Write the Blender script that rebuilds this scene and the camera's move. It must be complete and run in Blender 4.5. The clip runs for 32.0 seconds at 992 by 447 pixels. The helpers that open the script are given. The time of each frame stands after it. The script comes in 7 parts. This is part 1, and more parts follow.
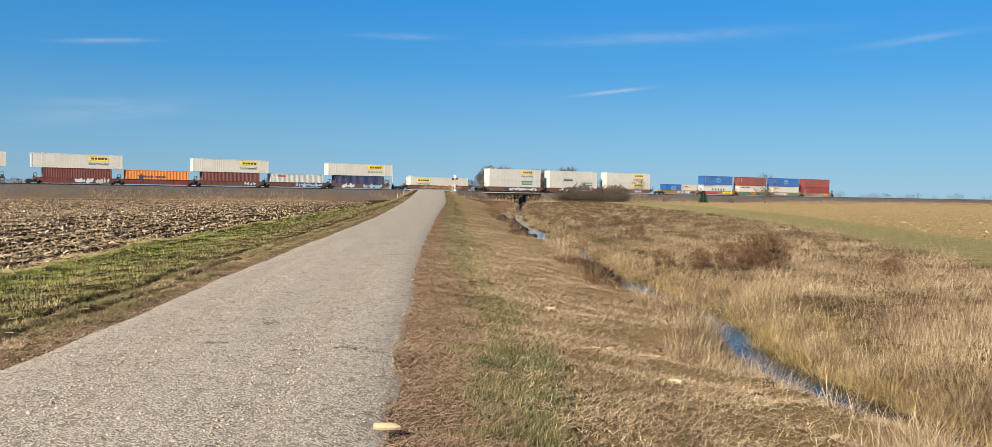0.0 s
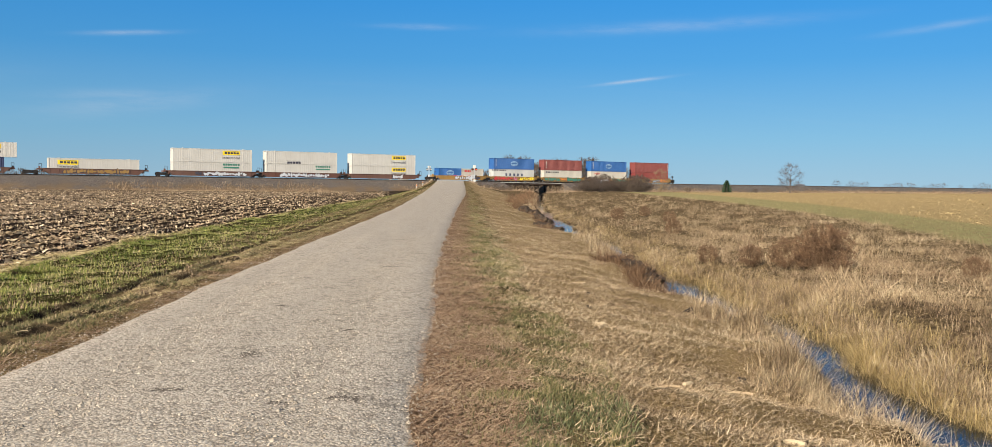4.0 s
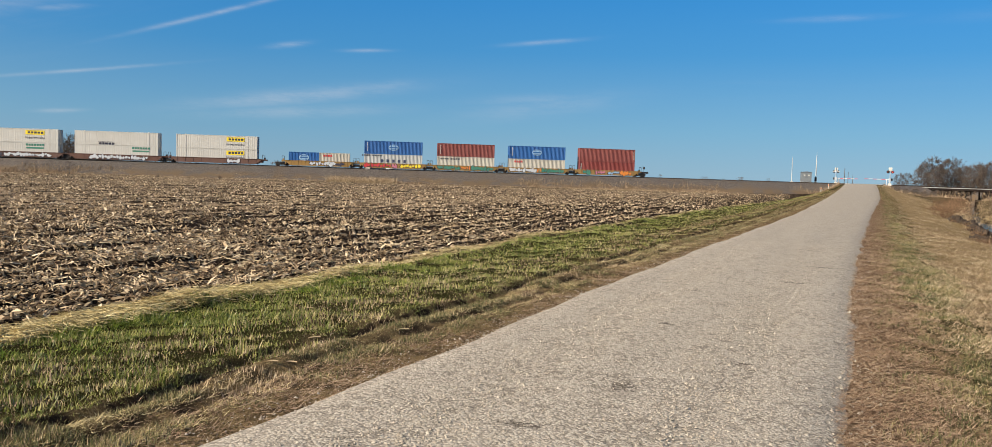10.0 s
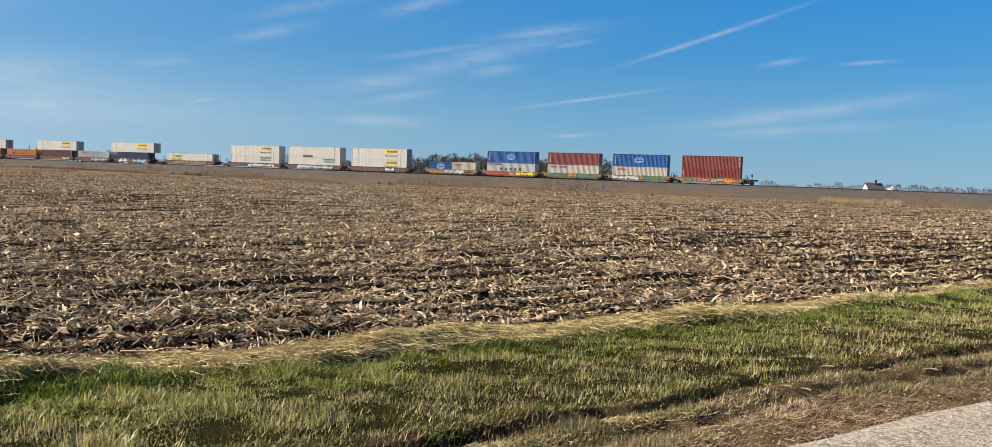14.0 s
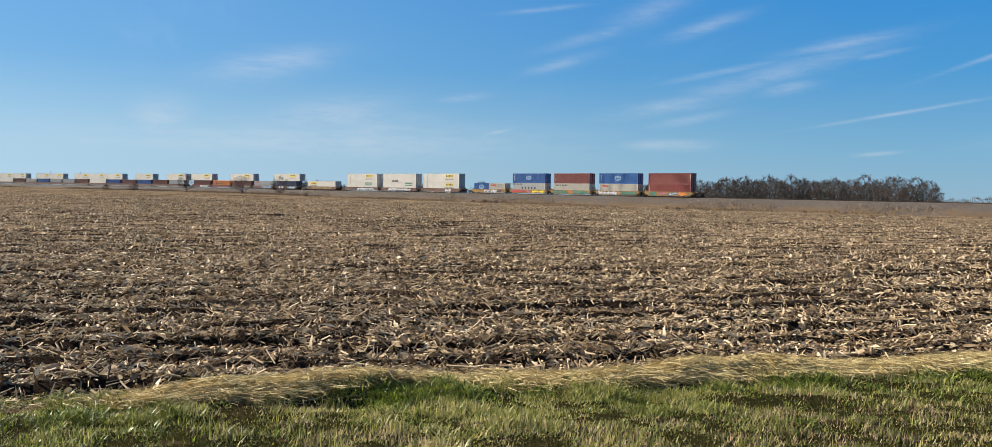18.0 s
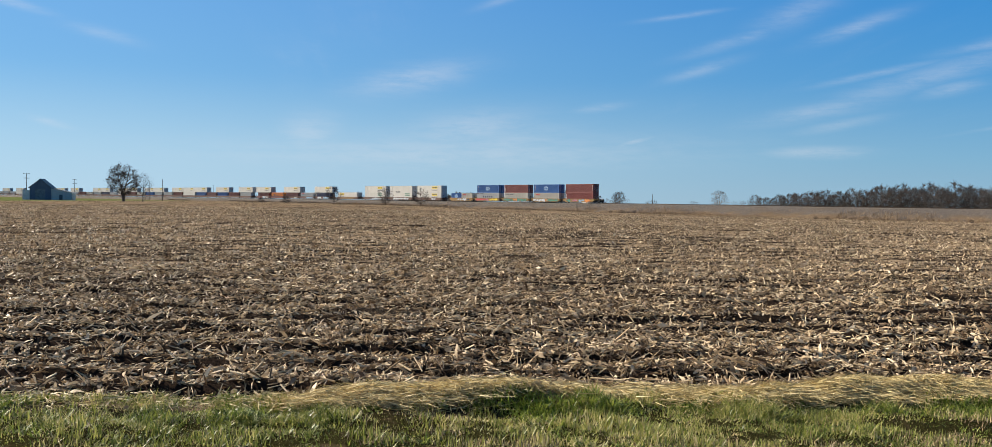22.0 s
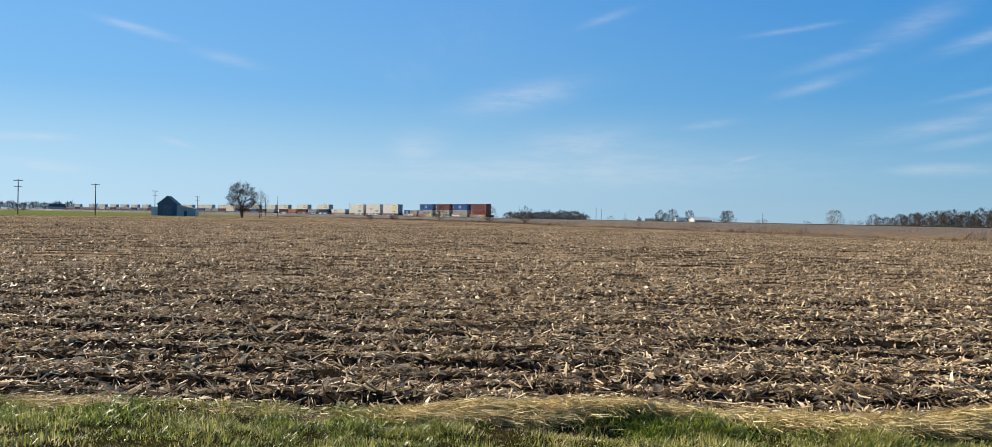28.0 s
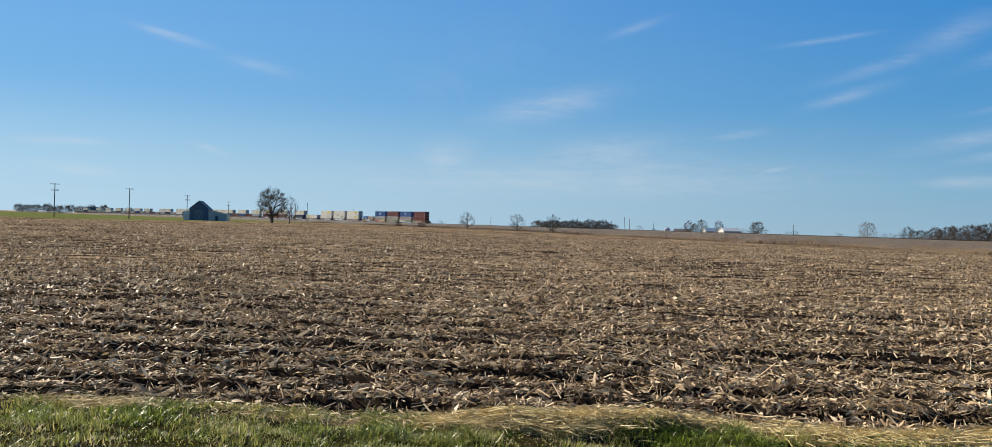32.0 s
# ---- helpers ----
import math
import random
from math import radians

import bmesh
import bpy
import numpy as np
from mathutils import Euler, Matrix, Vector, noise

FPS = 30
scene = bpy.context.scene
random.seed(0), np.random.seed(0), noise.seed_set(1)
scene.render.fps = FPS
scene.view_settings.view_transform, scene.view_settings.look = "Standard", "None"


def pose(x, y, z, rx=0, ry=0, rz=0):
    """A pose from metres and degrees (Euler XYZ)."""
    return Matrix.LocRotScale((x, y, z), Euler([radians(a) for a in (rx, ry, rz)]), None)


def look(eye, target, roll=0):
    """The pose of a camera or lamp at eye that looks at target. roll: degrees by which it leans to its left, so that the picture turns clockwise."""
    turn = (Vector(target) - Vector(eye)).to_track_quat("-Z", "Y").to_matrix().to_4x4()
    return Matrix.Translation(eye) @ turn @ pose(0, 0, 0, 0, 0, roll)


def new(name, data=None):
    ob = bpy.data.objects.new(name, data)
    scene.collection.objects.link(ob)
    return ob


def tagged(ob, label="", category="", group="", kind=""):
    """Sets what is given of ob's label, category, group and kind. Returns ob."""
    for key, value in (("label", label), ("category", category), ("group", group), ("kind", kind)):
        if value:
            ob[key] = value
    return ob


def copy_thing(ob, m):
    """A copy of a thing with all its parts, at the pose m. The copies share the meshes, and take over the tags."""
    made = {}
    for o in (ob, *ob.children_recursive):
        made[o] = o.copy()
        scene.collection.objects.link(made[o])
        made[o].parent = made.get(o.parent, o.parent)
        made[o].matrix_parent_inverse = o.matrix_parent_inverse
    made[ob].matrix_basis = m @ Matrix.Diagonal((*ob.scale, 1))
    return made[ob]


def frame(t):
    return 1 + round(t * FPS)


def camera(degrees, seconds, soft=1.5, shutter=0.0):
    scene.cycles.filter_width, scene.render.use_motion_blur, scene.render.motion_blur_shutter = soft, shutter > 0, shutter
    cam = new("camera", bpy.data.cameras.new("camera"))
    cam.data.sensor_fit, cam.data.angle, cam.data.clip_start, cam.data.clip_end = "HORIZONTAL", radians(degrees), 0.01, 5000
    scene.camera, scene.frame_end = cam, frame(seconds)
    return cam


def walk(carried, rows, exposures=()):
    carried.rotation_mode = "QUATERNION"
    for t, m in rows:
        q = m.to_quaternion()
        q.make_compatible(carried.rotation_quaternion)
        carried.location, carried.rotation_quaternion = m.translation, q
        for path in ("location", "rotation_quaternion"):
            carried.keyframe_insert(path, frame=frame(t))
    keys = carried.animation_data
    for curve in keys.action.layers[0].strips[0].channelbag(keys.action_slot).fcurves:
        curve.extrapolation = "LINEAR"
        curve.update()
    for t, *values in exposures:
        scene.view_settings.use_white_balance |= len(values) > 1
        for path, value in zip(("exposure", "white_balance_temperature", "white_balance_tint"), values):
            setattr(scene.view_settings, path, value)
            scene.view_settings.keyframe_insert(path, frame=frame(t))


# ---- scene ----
cam = camera(61.25, 32.0, 0.6)
# seconds, x, y, z, yaw, pitch, roll
PATH = [
    (0.0, 0.000, 0.000, 1.650, -4.47, -2.21, -0.99),
    (0.5, -0.003, 0.307, 1.650, -4.54, -2.23, -0.86),
    (1.0, 0.005, 0.588, 1.650, -4.79, -2.19, -0.67),
    (1.5, 0.031, 0.896, 1.650, -4.75, -2.21, -0.86),
    (2.0, -0.012, 1.206, 1.650, -4.32, -2.45, -0.87),
    (2.5, -0.044, 1.503, 1.650, -3.88, -2.64, -0.68),
    (3.0, -0.022, 1.816, 1.650, -3.63, -2.65, -0.72),
    (3.5, -0.048, 2.105, 1.650, -3.47, -2.72, -0.76),
    (5.5, -0.106, 3.187, 1.650, -2.27, -3.45, -1.32),
    (6.0, -0.110, 3.398, 1.650, -1.97, -3.55, -1.75),
    (6.5, -0.126, 3.570, 1.650, 0.66, -3.90, -1.96),
    (7.0, -0.187, 3.685, 1.650, 2.49, -3.47, -1.79),
    (7.5, -0.176, 3.804, 1.650, 3.69, -3.32, -1.68),
    (8.0, -0.152, 3.852, 1.650, 4.29, -3.19, -1.54),
    (8.5, -0.167, 3.866, 1.650, 5.79, -3.20, -1.47),
    (9.0, -0.214, 3.874, 1.650, 10.50, -3.36, -1.36),
    (9.5, -0.257, 3.835, 1.650, 16.90, -3.46, -1.44),
    (10.0, -0.289, 3.827, 1.650, 23.38, -3.49, -1.80),
    (10.5, -0.321, 3.810, 1.650, 29.53, -3.56, -2.09),
    (11.0, -0.351, 3.786, 1.650, 34.76, -3.45, -1.83),
    (11.5, -0.379, 3.758, 1.650, 39.94, -3.38, -2.10),
    (12.0, -0.402, 3.728, 1.650, 43.02, -3.26, -2.19),
    (12.5, -0.421, 3.699, 1.650, 46.58, -3.25, -2.31),
    (13.0, -0.436, 3.673, 1.650, 51.13, -3.35, -1.90),
    (13.5, -0.449, 3.651, 1.650, 52.74, -3.21, -1.99),
    (14.0, -0.459, 3.631, 1.650, 55.82, -3.25, -2.06),
    (14.5, -0.468, 3.611, 1.650, 59.33, -3.26, -1.74),
    (16.5, -0.497, 3.485, 1.650, 68.16, -2.56, -1.54),
    (17.0, -0.501, 3.468, 1.650, 71.41, -2.37, -1.40),
    (17.5, -0.506, 3.456, 1.650, 73.53, -2.26, -1.33),
    (18.0, -0.509, 3.445, 1.650, 75.25, -2.07, -1.12),
    (18.5, -0.512, 3.433, 1.650, 76.76, -1.98, -0.99),
    (19.0, -0.514, 3.421, 1.650, 78.03, -1.87, -0.93),
    (19.5, -0.516, 3.410, 1.650, 79.46, -1.81, -0.97),
    (20.0, -0.519, 3.401, 1.650, 81.00, -1.81, -0.89),
    (20.5, -0.525, 3.393, 1.650, 82.12, -1.71, -0.90),
    (21.0, -0.533, 3.388, 1.650, 83.14, -1.61, -0.85),
    (21.5, -0.543, 3.383, 1.650, 83.94, -1.50, -0.88),
    (22.0, -0.553, 3.379, 1.650, 84.56, -1.50, -0.79),
    (22.5, -0.561, 3.375, 1.650, 85.21, -1.52, -0.66),
    (23.0, -0.566, 3.370, 1.650, 86.19, -1.53, -0.54),
    (23.5, -0.569, 3.364, 1.650, 87.04, -1.51, -0.47),
    (24.0, -0.570, 3.358, 1.650, 87.92, -1.51, -0.38),
    (24.5, -0.569, 3.352, 1.650, 88.53, -1.50, -0.38),
    (25.0, -0.566, 3.347, 1.650, 89.09, -1.41, -0.46),
    (25.5, -0.560, 3.341, 1.650, 89.53, -1.24, -0.51),
    (27.5, -0.522, 3.306, 1.650, 91.23, -0.48, -0.91),
    (28.0, -0.520, 3.302, 1.650, 91.64, -0.39, -1.11),
    (28.5, -0.520, 3.300, 1.650, 91.88, -0.22, -1.24),
    (29.0, -0.521, 3.298, 1.650, 92.18, -0.20, -1.38),
    (29.5, -0.521, 3.295, 1.650, 92.32, -0.17, -1.50),
    (30.0, -0.519, 3.291, 1.650, 92.55, -0.13, -1.63),
    (30.5, -0.516, 3.286, 1.650, 92.82, -0.09, -1.70),
    (31.0, -0.513, 3.282, 1.650, 93.05, 0.05, -1.81),
    (31.5, -0.510, 3.278, 1.650, 93.26, 0.12, -1.85),
    (32.0, -0.508, 3.275, 1.650, 93.53, 0.13, -1.79),
]
walk(cam, [(t, pose(x, y, z, 90 + pitch, roll, yaw)) for t, x, y, z, yaw, pitch, roll in PATH],
     [(0.0, 0.90), (6.0, 0.90), (9.0, 0.86), (10.5, 0.79), (12.2, 0.76), (13.2, 0.92), (19.0, 1.01), (25.0, 1.02), (28.0, 1.07), (29.0, 0.97), (32.0, 0.92)])

# ---- light ----
SUN_AZ, SUN_EL = 146.0, 28.0        # degrees to the left of the road, degrees up
sun_dir = Vector((-math.sin(radians(SUN_AZ)) * math.cos(radians(SUN_EL)), math.cos(radians(SUN_AZ)) * math.cos(radians(SUN_EL)), math.sin(radians(SUN_EL))))
sun = new("sun", bpy.data.lights.new("sun", "SUN"))
sun.data.energy, sun.data.angle, sun.data.color = 5.0, radians(0.53), (1.0, 0.89, 0.73)
sun.matrix_basis = look(sun_dir * 100, (0, 0, 0))


class Nodes:
    """A small writer of node trees."""

    def __init__(self, tree):
        self.tree, self.n, self.l = tree, tree.nodes, tree.links

    def put(self, socket, value):
        if hasattr(value, "links") or hasattr(value, "is_linked"):
            self.l.new(value, socket)
        else:
            socket.default_value = value

    def node(self, kind, inputs=None, **attrs):
        nd = self.n.new(kind)
        for k, v in attrs.items():
            setattr(nd, k, v)
        for k, v in (inputs or {}).items():
            self.put(nd.inputs[k], v)
        return nd

    def math(self, op, a, b=0.0, c=None, clamp=False):
        nd = self.node("ShaderNodeMath", {0: a, 1: b}, operation=op, use_clamp=clamp)
        if c is not None:
            self.put(nd.inputs[2], c)
        return nd.outputs[0]

    def mix(self, fac, a, b, blend="MIX"):
        nd = self.node("ShaderNodeMix", data_type="RGBA", blend_type=blend)
        for s, v in ((nd.inputs[0], fac), (nd.inputs[6], a), (nd.inputs[7], b)):
            self.put(s, v)
        return nd.outputs[2]

    def step(self, v, lo, hi, a=0.0, b=1.0):
        return self.node("ShaderNodeMapRange", {0: v, 1: lo, 2: hi, 3: a, 4: b}, interpolation_type="SMOOTHSTEP").outputs[0]

    def noise(self, vec, scale, detail=4.0, rough=0.55, dim="3D"):
        return self.node("ShaderNodeTexNoise", {"Vector": vec, "Scale": scale, "Detail": detail, "Roughness": rough}, noise_dimensions=dim).outputs[0]

    def scaled(self, vec, s):
        return self.node("ShaderNodeVectorMath", {0: vec, 1: s}, operation="MULTIPLY").outputs[0]


# ---- sky: clear air, thin cirrus and a few vapour trails ----
world = bpy.data.worlds.new("sky")
scene.world = world
world.use_nodes = True
W = Nodes(world.node_tree)
W.n.clear()
sky = W.node("ShaderNodeTexSky", sky_type="NISHITA", sun_disc=False, sun_elevation=radians(SUN_EL), sun_rotation=radians(-SUN_AZ), altitude=200.0, air_density=1.0, dust_density=0.2, ozone_density=3.0)
way = W.node("ShaderNodeTexCoord").outputs["Generated"]
sep = W.node("ShaderNodeSeparateXYZ", {0: way})
wx, wy, wz = sep.outputs
az = W.math("ARCTAN2", W.math("MULTIPLY", wx, -1.0), wy)
el = W.math("ARCSINE", wz)
# cirrus sheet, drawn out along the wind
sheet = W.node("ShaderNodeCombineXYZ", {0: W.math("DIVIDE", wx, W.math("ADD", W.math("MAXIMUM", wz, 0.0), 0.12)), 1: W.math("DIVIDE", wy, W.math("ADD", W.math("MAXIMUM", wz, 0.0), 0.12)), 2: 0.0}).outputs[0]
turn = W.node("ShaderNodeMapping", {"Vector": sheet, "Rotation": (0, 0, radians(-38)), "Scale": (0.35, 1.5, 1.0)}).outputs[0]
c1 = W.noise(turn, 1.6, 8.0, 0.62)
c2 = W.noise(W.scaled(turn, (0.5, 0.35, 1.0)), 0.9, 3.0)
veil = W.math("MULTIPLY", W.step(c1, 0.47, 0.85), W.step(c2, 0.42, 0.72))
veil = W.math("MULTIPLY", veil, W.step(az, radians(15), radians(75), 0.25, 1.0))
# single streaks: azimuth, elevation, half length, half width, slope to the right (degrees), strength
TRAILS = [(20.3, 8.8, 2.7, 0.16, 5.5, 0.5), (1.9, 10.2, 3.2, 0.21, 0.6, 0.3), (-12.3, 6.8, 2.4, 0.12, 6.5, 0.9), (32.3, 7.8, 1.5, 0.13, 3.2, 0.55), (42.0, 9.5, 5.5, 0.16, 18.2, 0.62),
          (37.3, 7.9, 1.4, 0.2, 9.1, 0.45), (49.6, 5.4, 5.2, 0.12, 9.0, 0.5), (50.8, 9.0, 1.6, 0.21, 8.7, 0.4), (72.3, 12.3, 2.7, 0.18, 5.9, 0.38), (60.3, 8.2, 3.8, 0.25, 9.8, 0.36),
          (50.8, 2.9, 1.4, 0.15, 4.3, 0.45), (115.1, 11.3, 2.4, 0.27, -10.8, 0.55), (121.0, 4.3, 2.4, 0.27, 2.0, 0.5), (112.5, 4.4, 1.2, 0.24, -12.6, 0.4), (75.4, 4.1, 1.5, 0.18, 13.8, 0.5)]
STREAKS = [(-15.2, 10.3, 9.1, 0.41, 1.8, 0.3), (-30.9, 9.6, 3.4, 0.24, 5.5, 0.3), (20.5, 5.0, 5.0, 0.4, 3.1, 0.24), (31.2, 5.5, 2.6, 0.41, 8.2, 0.3), (36.7, 4.6, 7.4, 0.55, 7.7, 0.5),
           (36.7, 3.6, 6.7, 0.45, 4.0, 0.35), (63.7, 3.4, 3.2, 0.4, 0.0, 0.55), (56.2, 7.1, 2.0, 0.41, 9.0, 0.4), (62.4, 5.1, 2.9, 0.36, 10.0, 0.3), (53.1, 9.7, 3.7, 0.41, 8.3, 0.45),
           (68.8, 10.6, 3.8, 0.41, 14.9, 0.3), (61.5, 11.1, 2.9, 0.47, 15.9, 0.4), (109.6, 9.9, 2.2, 0.41, -10.4, 0.3), (119.9, 2.6, 2.5, 0.39, -5.3, 0.45), (71.0, 8.8, 2.6, 0.41, 14.8, 0.35), (84.4, 13.4, 2.0, 0.3, 17.4, 0.3)]
VEILS = [(20.4, 4.5, 6.0, 0.74, 8.0, 0.25), (57.0, 8.0, 7.5, 0.7, 15.0, 0.38), (80.8, 3.1, 2.2, 1.2, -15.0, 0.3), (63.7, 6.0, 4.5, 0.55, 9.0, 0.38), (90.2, 8.2, 4.5, 1.0, 11.0, 0.5),
         (97.2, 4.4, 2.2, 1.4, 14.0, 0.42), (86.5, 4.9, 4.9, 1.3, 8.0, 0.45), (87.7, 3.2, 17.8, 1.5, 1.0, 0.42), (83.8, 3.5, 5.2, 1.8, 5.6, 0.45), (65.1, 12.2, 3.0, 0.9, 19.9, 0.3), (77.6, 6.4, 1.9, 0.3, 7.0, 0.3)]
deg = W.node("ShaderNodeCombineXYZ", {0: W.math("MULTIPLY", az, -180 / math.pi), 1: W.math("MULTIPLY", el, 180 / math.pi), 2: 0.0}).outputs[0]
grain = W.noise(W.node("ShaderNodeMapping", {"Vector": deg, "Rotation": (0, 0, radians(-9)), "Scale": (0.22, 1.1, 1.0)}).outputs[0], 1.5, 7.0, 0.68)
veil = W.math("MULTIPLY", veil, 0.35)
for a0, e0, half, wide, slope, power in TRAILS + STREAKS + VEILS:
    at = W.node("ShaderNodeMapping", {"Vector": deg, "Location": (-a0, e0, 0), "Rotation": (0, 0, radians(slope)), "Scale": (half, wide, 1.0)}, vector_type="TEXTURE").outputs[0]
    r2 = W.node("ShaderNodeVectorMath", {0: at, 1: at}, operation="DOT_PRODUCT").outputs["Value"]
    veil = W.math("MAXIMUM", veil, W.math("MULTIPLY", W.math("EXPONENT", W.math("MULTIPLY", r2, -1.4)), power))
veil = W.math("MULTIPLY", veil, W.step(grain, 0.28, 0.66, 0.3, 0.9))
veil = W.math("MULTIPLY", veil, W.step(el, radians(0.5), radians(3.0)))
deep = W.node("ShaderNodeHueSaturation", {"Saturation": 1.2, "Value": 0.8, "Color": sky.outputs[0]}).outputs[0]
height = W.node("ShaderNodeValToRGB", {0: W.math("MULTIPLY", el, 2 / math.pi)})
SHADES = [(0.0, (0.38, 0.63, 0.82)), (3.0, (0.26, 0.585, 0.87)), (8.0, (0.097, 0.437, 0.895)), (15.0, (0.021, 0.325, 0.895)), (30.0, (0.025, 0.115, 0.30)), (90.0, (0.014, 0.042, 0.105))]
for i, k in ((0, 0), (1, 5)):
    height.color_ramp.elements[i].position, height.color_ramp.elements[i].color = SHADES[k][0] / 90, (*SHADES[k][1], 1)
for deg_up, col in SHADES[1:-1]:
    height.color_ramp.elements.new(deg_up / 90).color = (*col, 1)
gradient = W.mix(1.0, height.outputs[0], (10.0, 10.0, 10.0, 1), "MULTIPLY")
toward = W.math("COSINE", W.math("SUBTRACT", az, radians(SUN_AZ)))
low = W.step(el, radians(9), radians(0), 0.3, 0.85)
gradient = W.mix(W.math("MULTIPLY", W.step(toward, -0.3, 0.9), low), gradient, (5.2, 7.6, 9.6, 1))
# air scatters least at right angles to the sun
phase = W.math("ADD", 0.87, W.math("MULTIPLY", W.math("POWER", W.math("ABSOLUTE", toward), 2.0), 0.25))
gradient = W.node("ShaderNodeVectorMath", {0: gradient, "Scale": phase}, operation="SCALE").outputs[0]
blue = W.mix(0.94, deep, gradient)
white = W.mix(0.8, blue, (8.6, 8.9, 9.6, 1.0))
air = W.mix(W.math("MULTIPLY", veil, 0.9), blue, white)
back = W.node("ShaderNodeBackground", {0: air, 1: 0.043})
W.l.new(back.outputs[0], W.node("ShaderNodeOutputWorld").inputs[0])


# ---- materials ----
def material(name, build, rough=0.8, spec=0.3, metal=0.0):
    m = bpy.data.materials.new(name)
    m.use_nodes = True
    N = Nodes(m.node_tree)
    p = m.node_tree.nodes["Principled BSDF"]
    p.inputs["Roughness"].default_value, p.inputs["Metallic"].default_value, p.inputs["Specular IOR Level"].default_value = rough, metal, spec
    build(N, p)
    return m


def bump(N, p, height, strength, distance):
    N.l.new(N.node("ShaderNodeBump", {"Height": height, "Strength": strength, "Distance": distance}).outputs[0], p.inputs["Normal"])


def ramp(N, fac, stops):
    nd = N.node("ShaderNodeValToRGB", {0: fac})
    r = nd.color_ramp
    r.elements[0].position, r.elements[0].color = stops[0][0], (*stops[0][1], 1)
    r.elements[1].position, r.elements[1].color = stops[-1][0], (*stops[-1][1], 1)
    for pos, col in stops[1:-1]:
        r.elements.new(pos).color = (*col, 1)
    return nd.outputs[0]


def place(N):
    return N.node("ShaderNodeNewGeometry").outputs["Position"]


def scattered(name, stops, rough=0.85, patchy=1.1, thin=0.0, spec=0.1):
    """Loose pieces, each with a colour of its own."""
    def build(N, p):
        g = N.node("ShaderNodeNewGeometry")
        big = N.math("ADD", N.math("MULTIPLY", N.noise(g.outputs["Position"], 0.4, 3.0), 0.5), N.math("MULTIPLY", N.noise(g.outputs["Position"], 2.4, 5.0, 0.65), 0.5))
        fac = N.math("ADD", N.math("MULTIPLY", g.outputs["Random Per Island"], 0.7), N.math("MULTIPLY", N.math("SUBTRACT", big, 0.5), patchy))
        fac = N.math("ADD", fac, 0.15)
        c = ramp(N, fac, stops)
        N.l.new(c, p.inputs["Base Color"])
        if thin:      # light shines through thin leaves
            t = N.node("ShaderNodeBsdfTranslucent", {0: c})
            m = N.node("ShaderNodeMixShader", {0: thin, 1: p.outputs[0], 2: t.outputs[0]})
            N.l.new(m.outputs[0], N.n["Material Output"].inputs[0])
    return material(name, build, rough, spec)


def painted(name, colour, rough=0.55, dirt=0.35, metal=0.0, rust=(0.16, 0.09, 0.05)):
    """Weathered paint: faded in patches, streaked downwards, dirty here and there."""
    def build(N, p):
        tex = N.node("ShaderNodeTexCoord").outputs["Object"]
        rnd = N.node("ShaderNodeObjectInfo").outputs["Random"]
        fade = N.noise(tex, 0.45, 5.0)
        streak = N.noise(N.scaled(tex, (1.0, 1.0, 0.12)), 2.4, 5.0, 0.65)
        c = N.mix(N.step(fade, 0.3, 0.75, 0.0, 0.35), (*colour, 1), (*[min(1, x * 1.25 + 0.03) for x in colour], 1))
        c = N.mix(N.step(streak, 0.5, 0.85, 0.0, dirt), c, (*rust, 1))
        c = N.mix(N.math("MULTIPLY", rnd, 0.12), c, (0.25, 0.22, 0.19, 1))
        N.l.new(c, p.inputs["Base Color"])
        N.l.new(N.step(streak, 0.3, 0.8, rough - 0.1, rough + 0.2), p.inputs["Roughness"])
        bump(N, p, fade, 0.1, 0.02)
    return material(name, build, rough, 0.4, metal)


def grainy(name, dark, light, scale=6.0, rough=0.85, depth=0.01, metal=0.0):
    def build(N, p):
        tex = N.node("ShaderNodeTexCoord").outputs["Object"]
        a, b = N.noise(tex, scale, 6.0, 0.65), N.noise(tex, scale * 0.13, 3.0)
        N.l.new(N.mix(N.step(N.math("ADD", N.math("MULTIPLY", a, 0.7), N.math("MULTIPLY", b, 0.3)), 0.3, 0.7), (*dark, 1), (*light, 1)), p.inputs["Base Color"])
        bump(N, p, a, 0.4, depth)
    return material(name, build, rough, 0.25, metal)


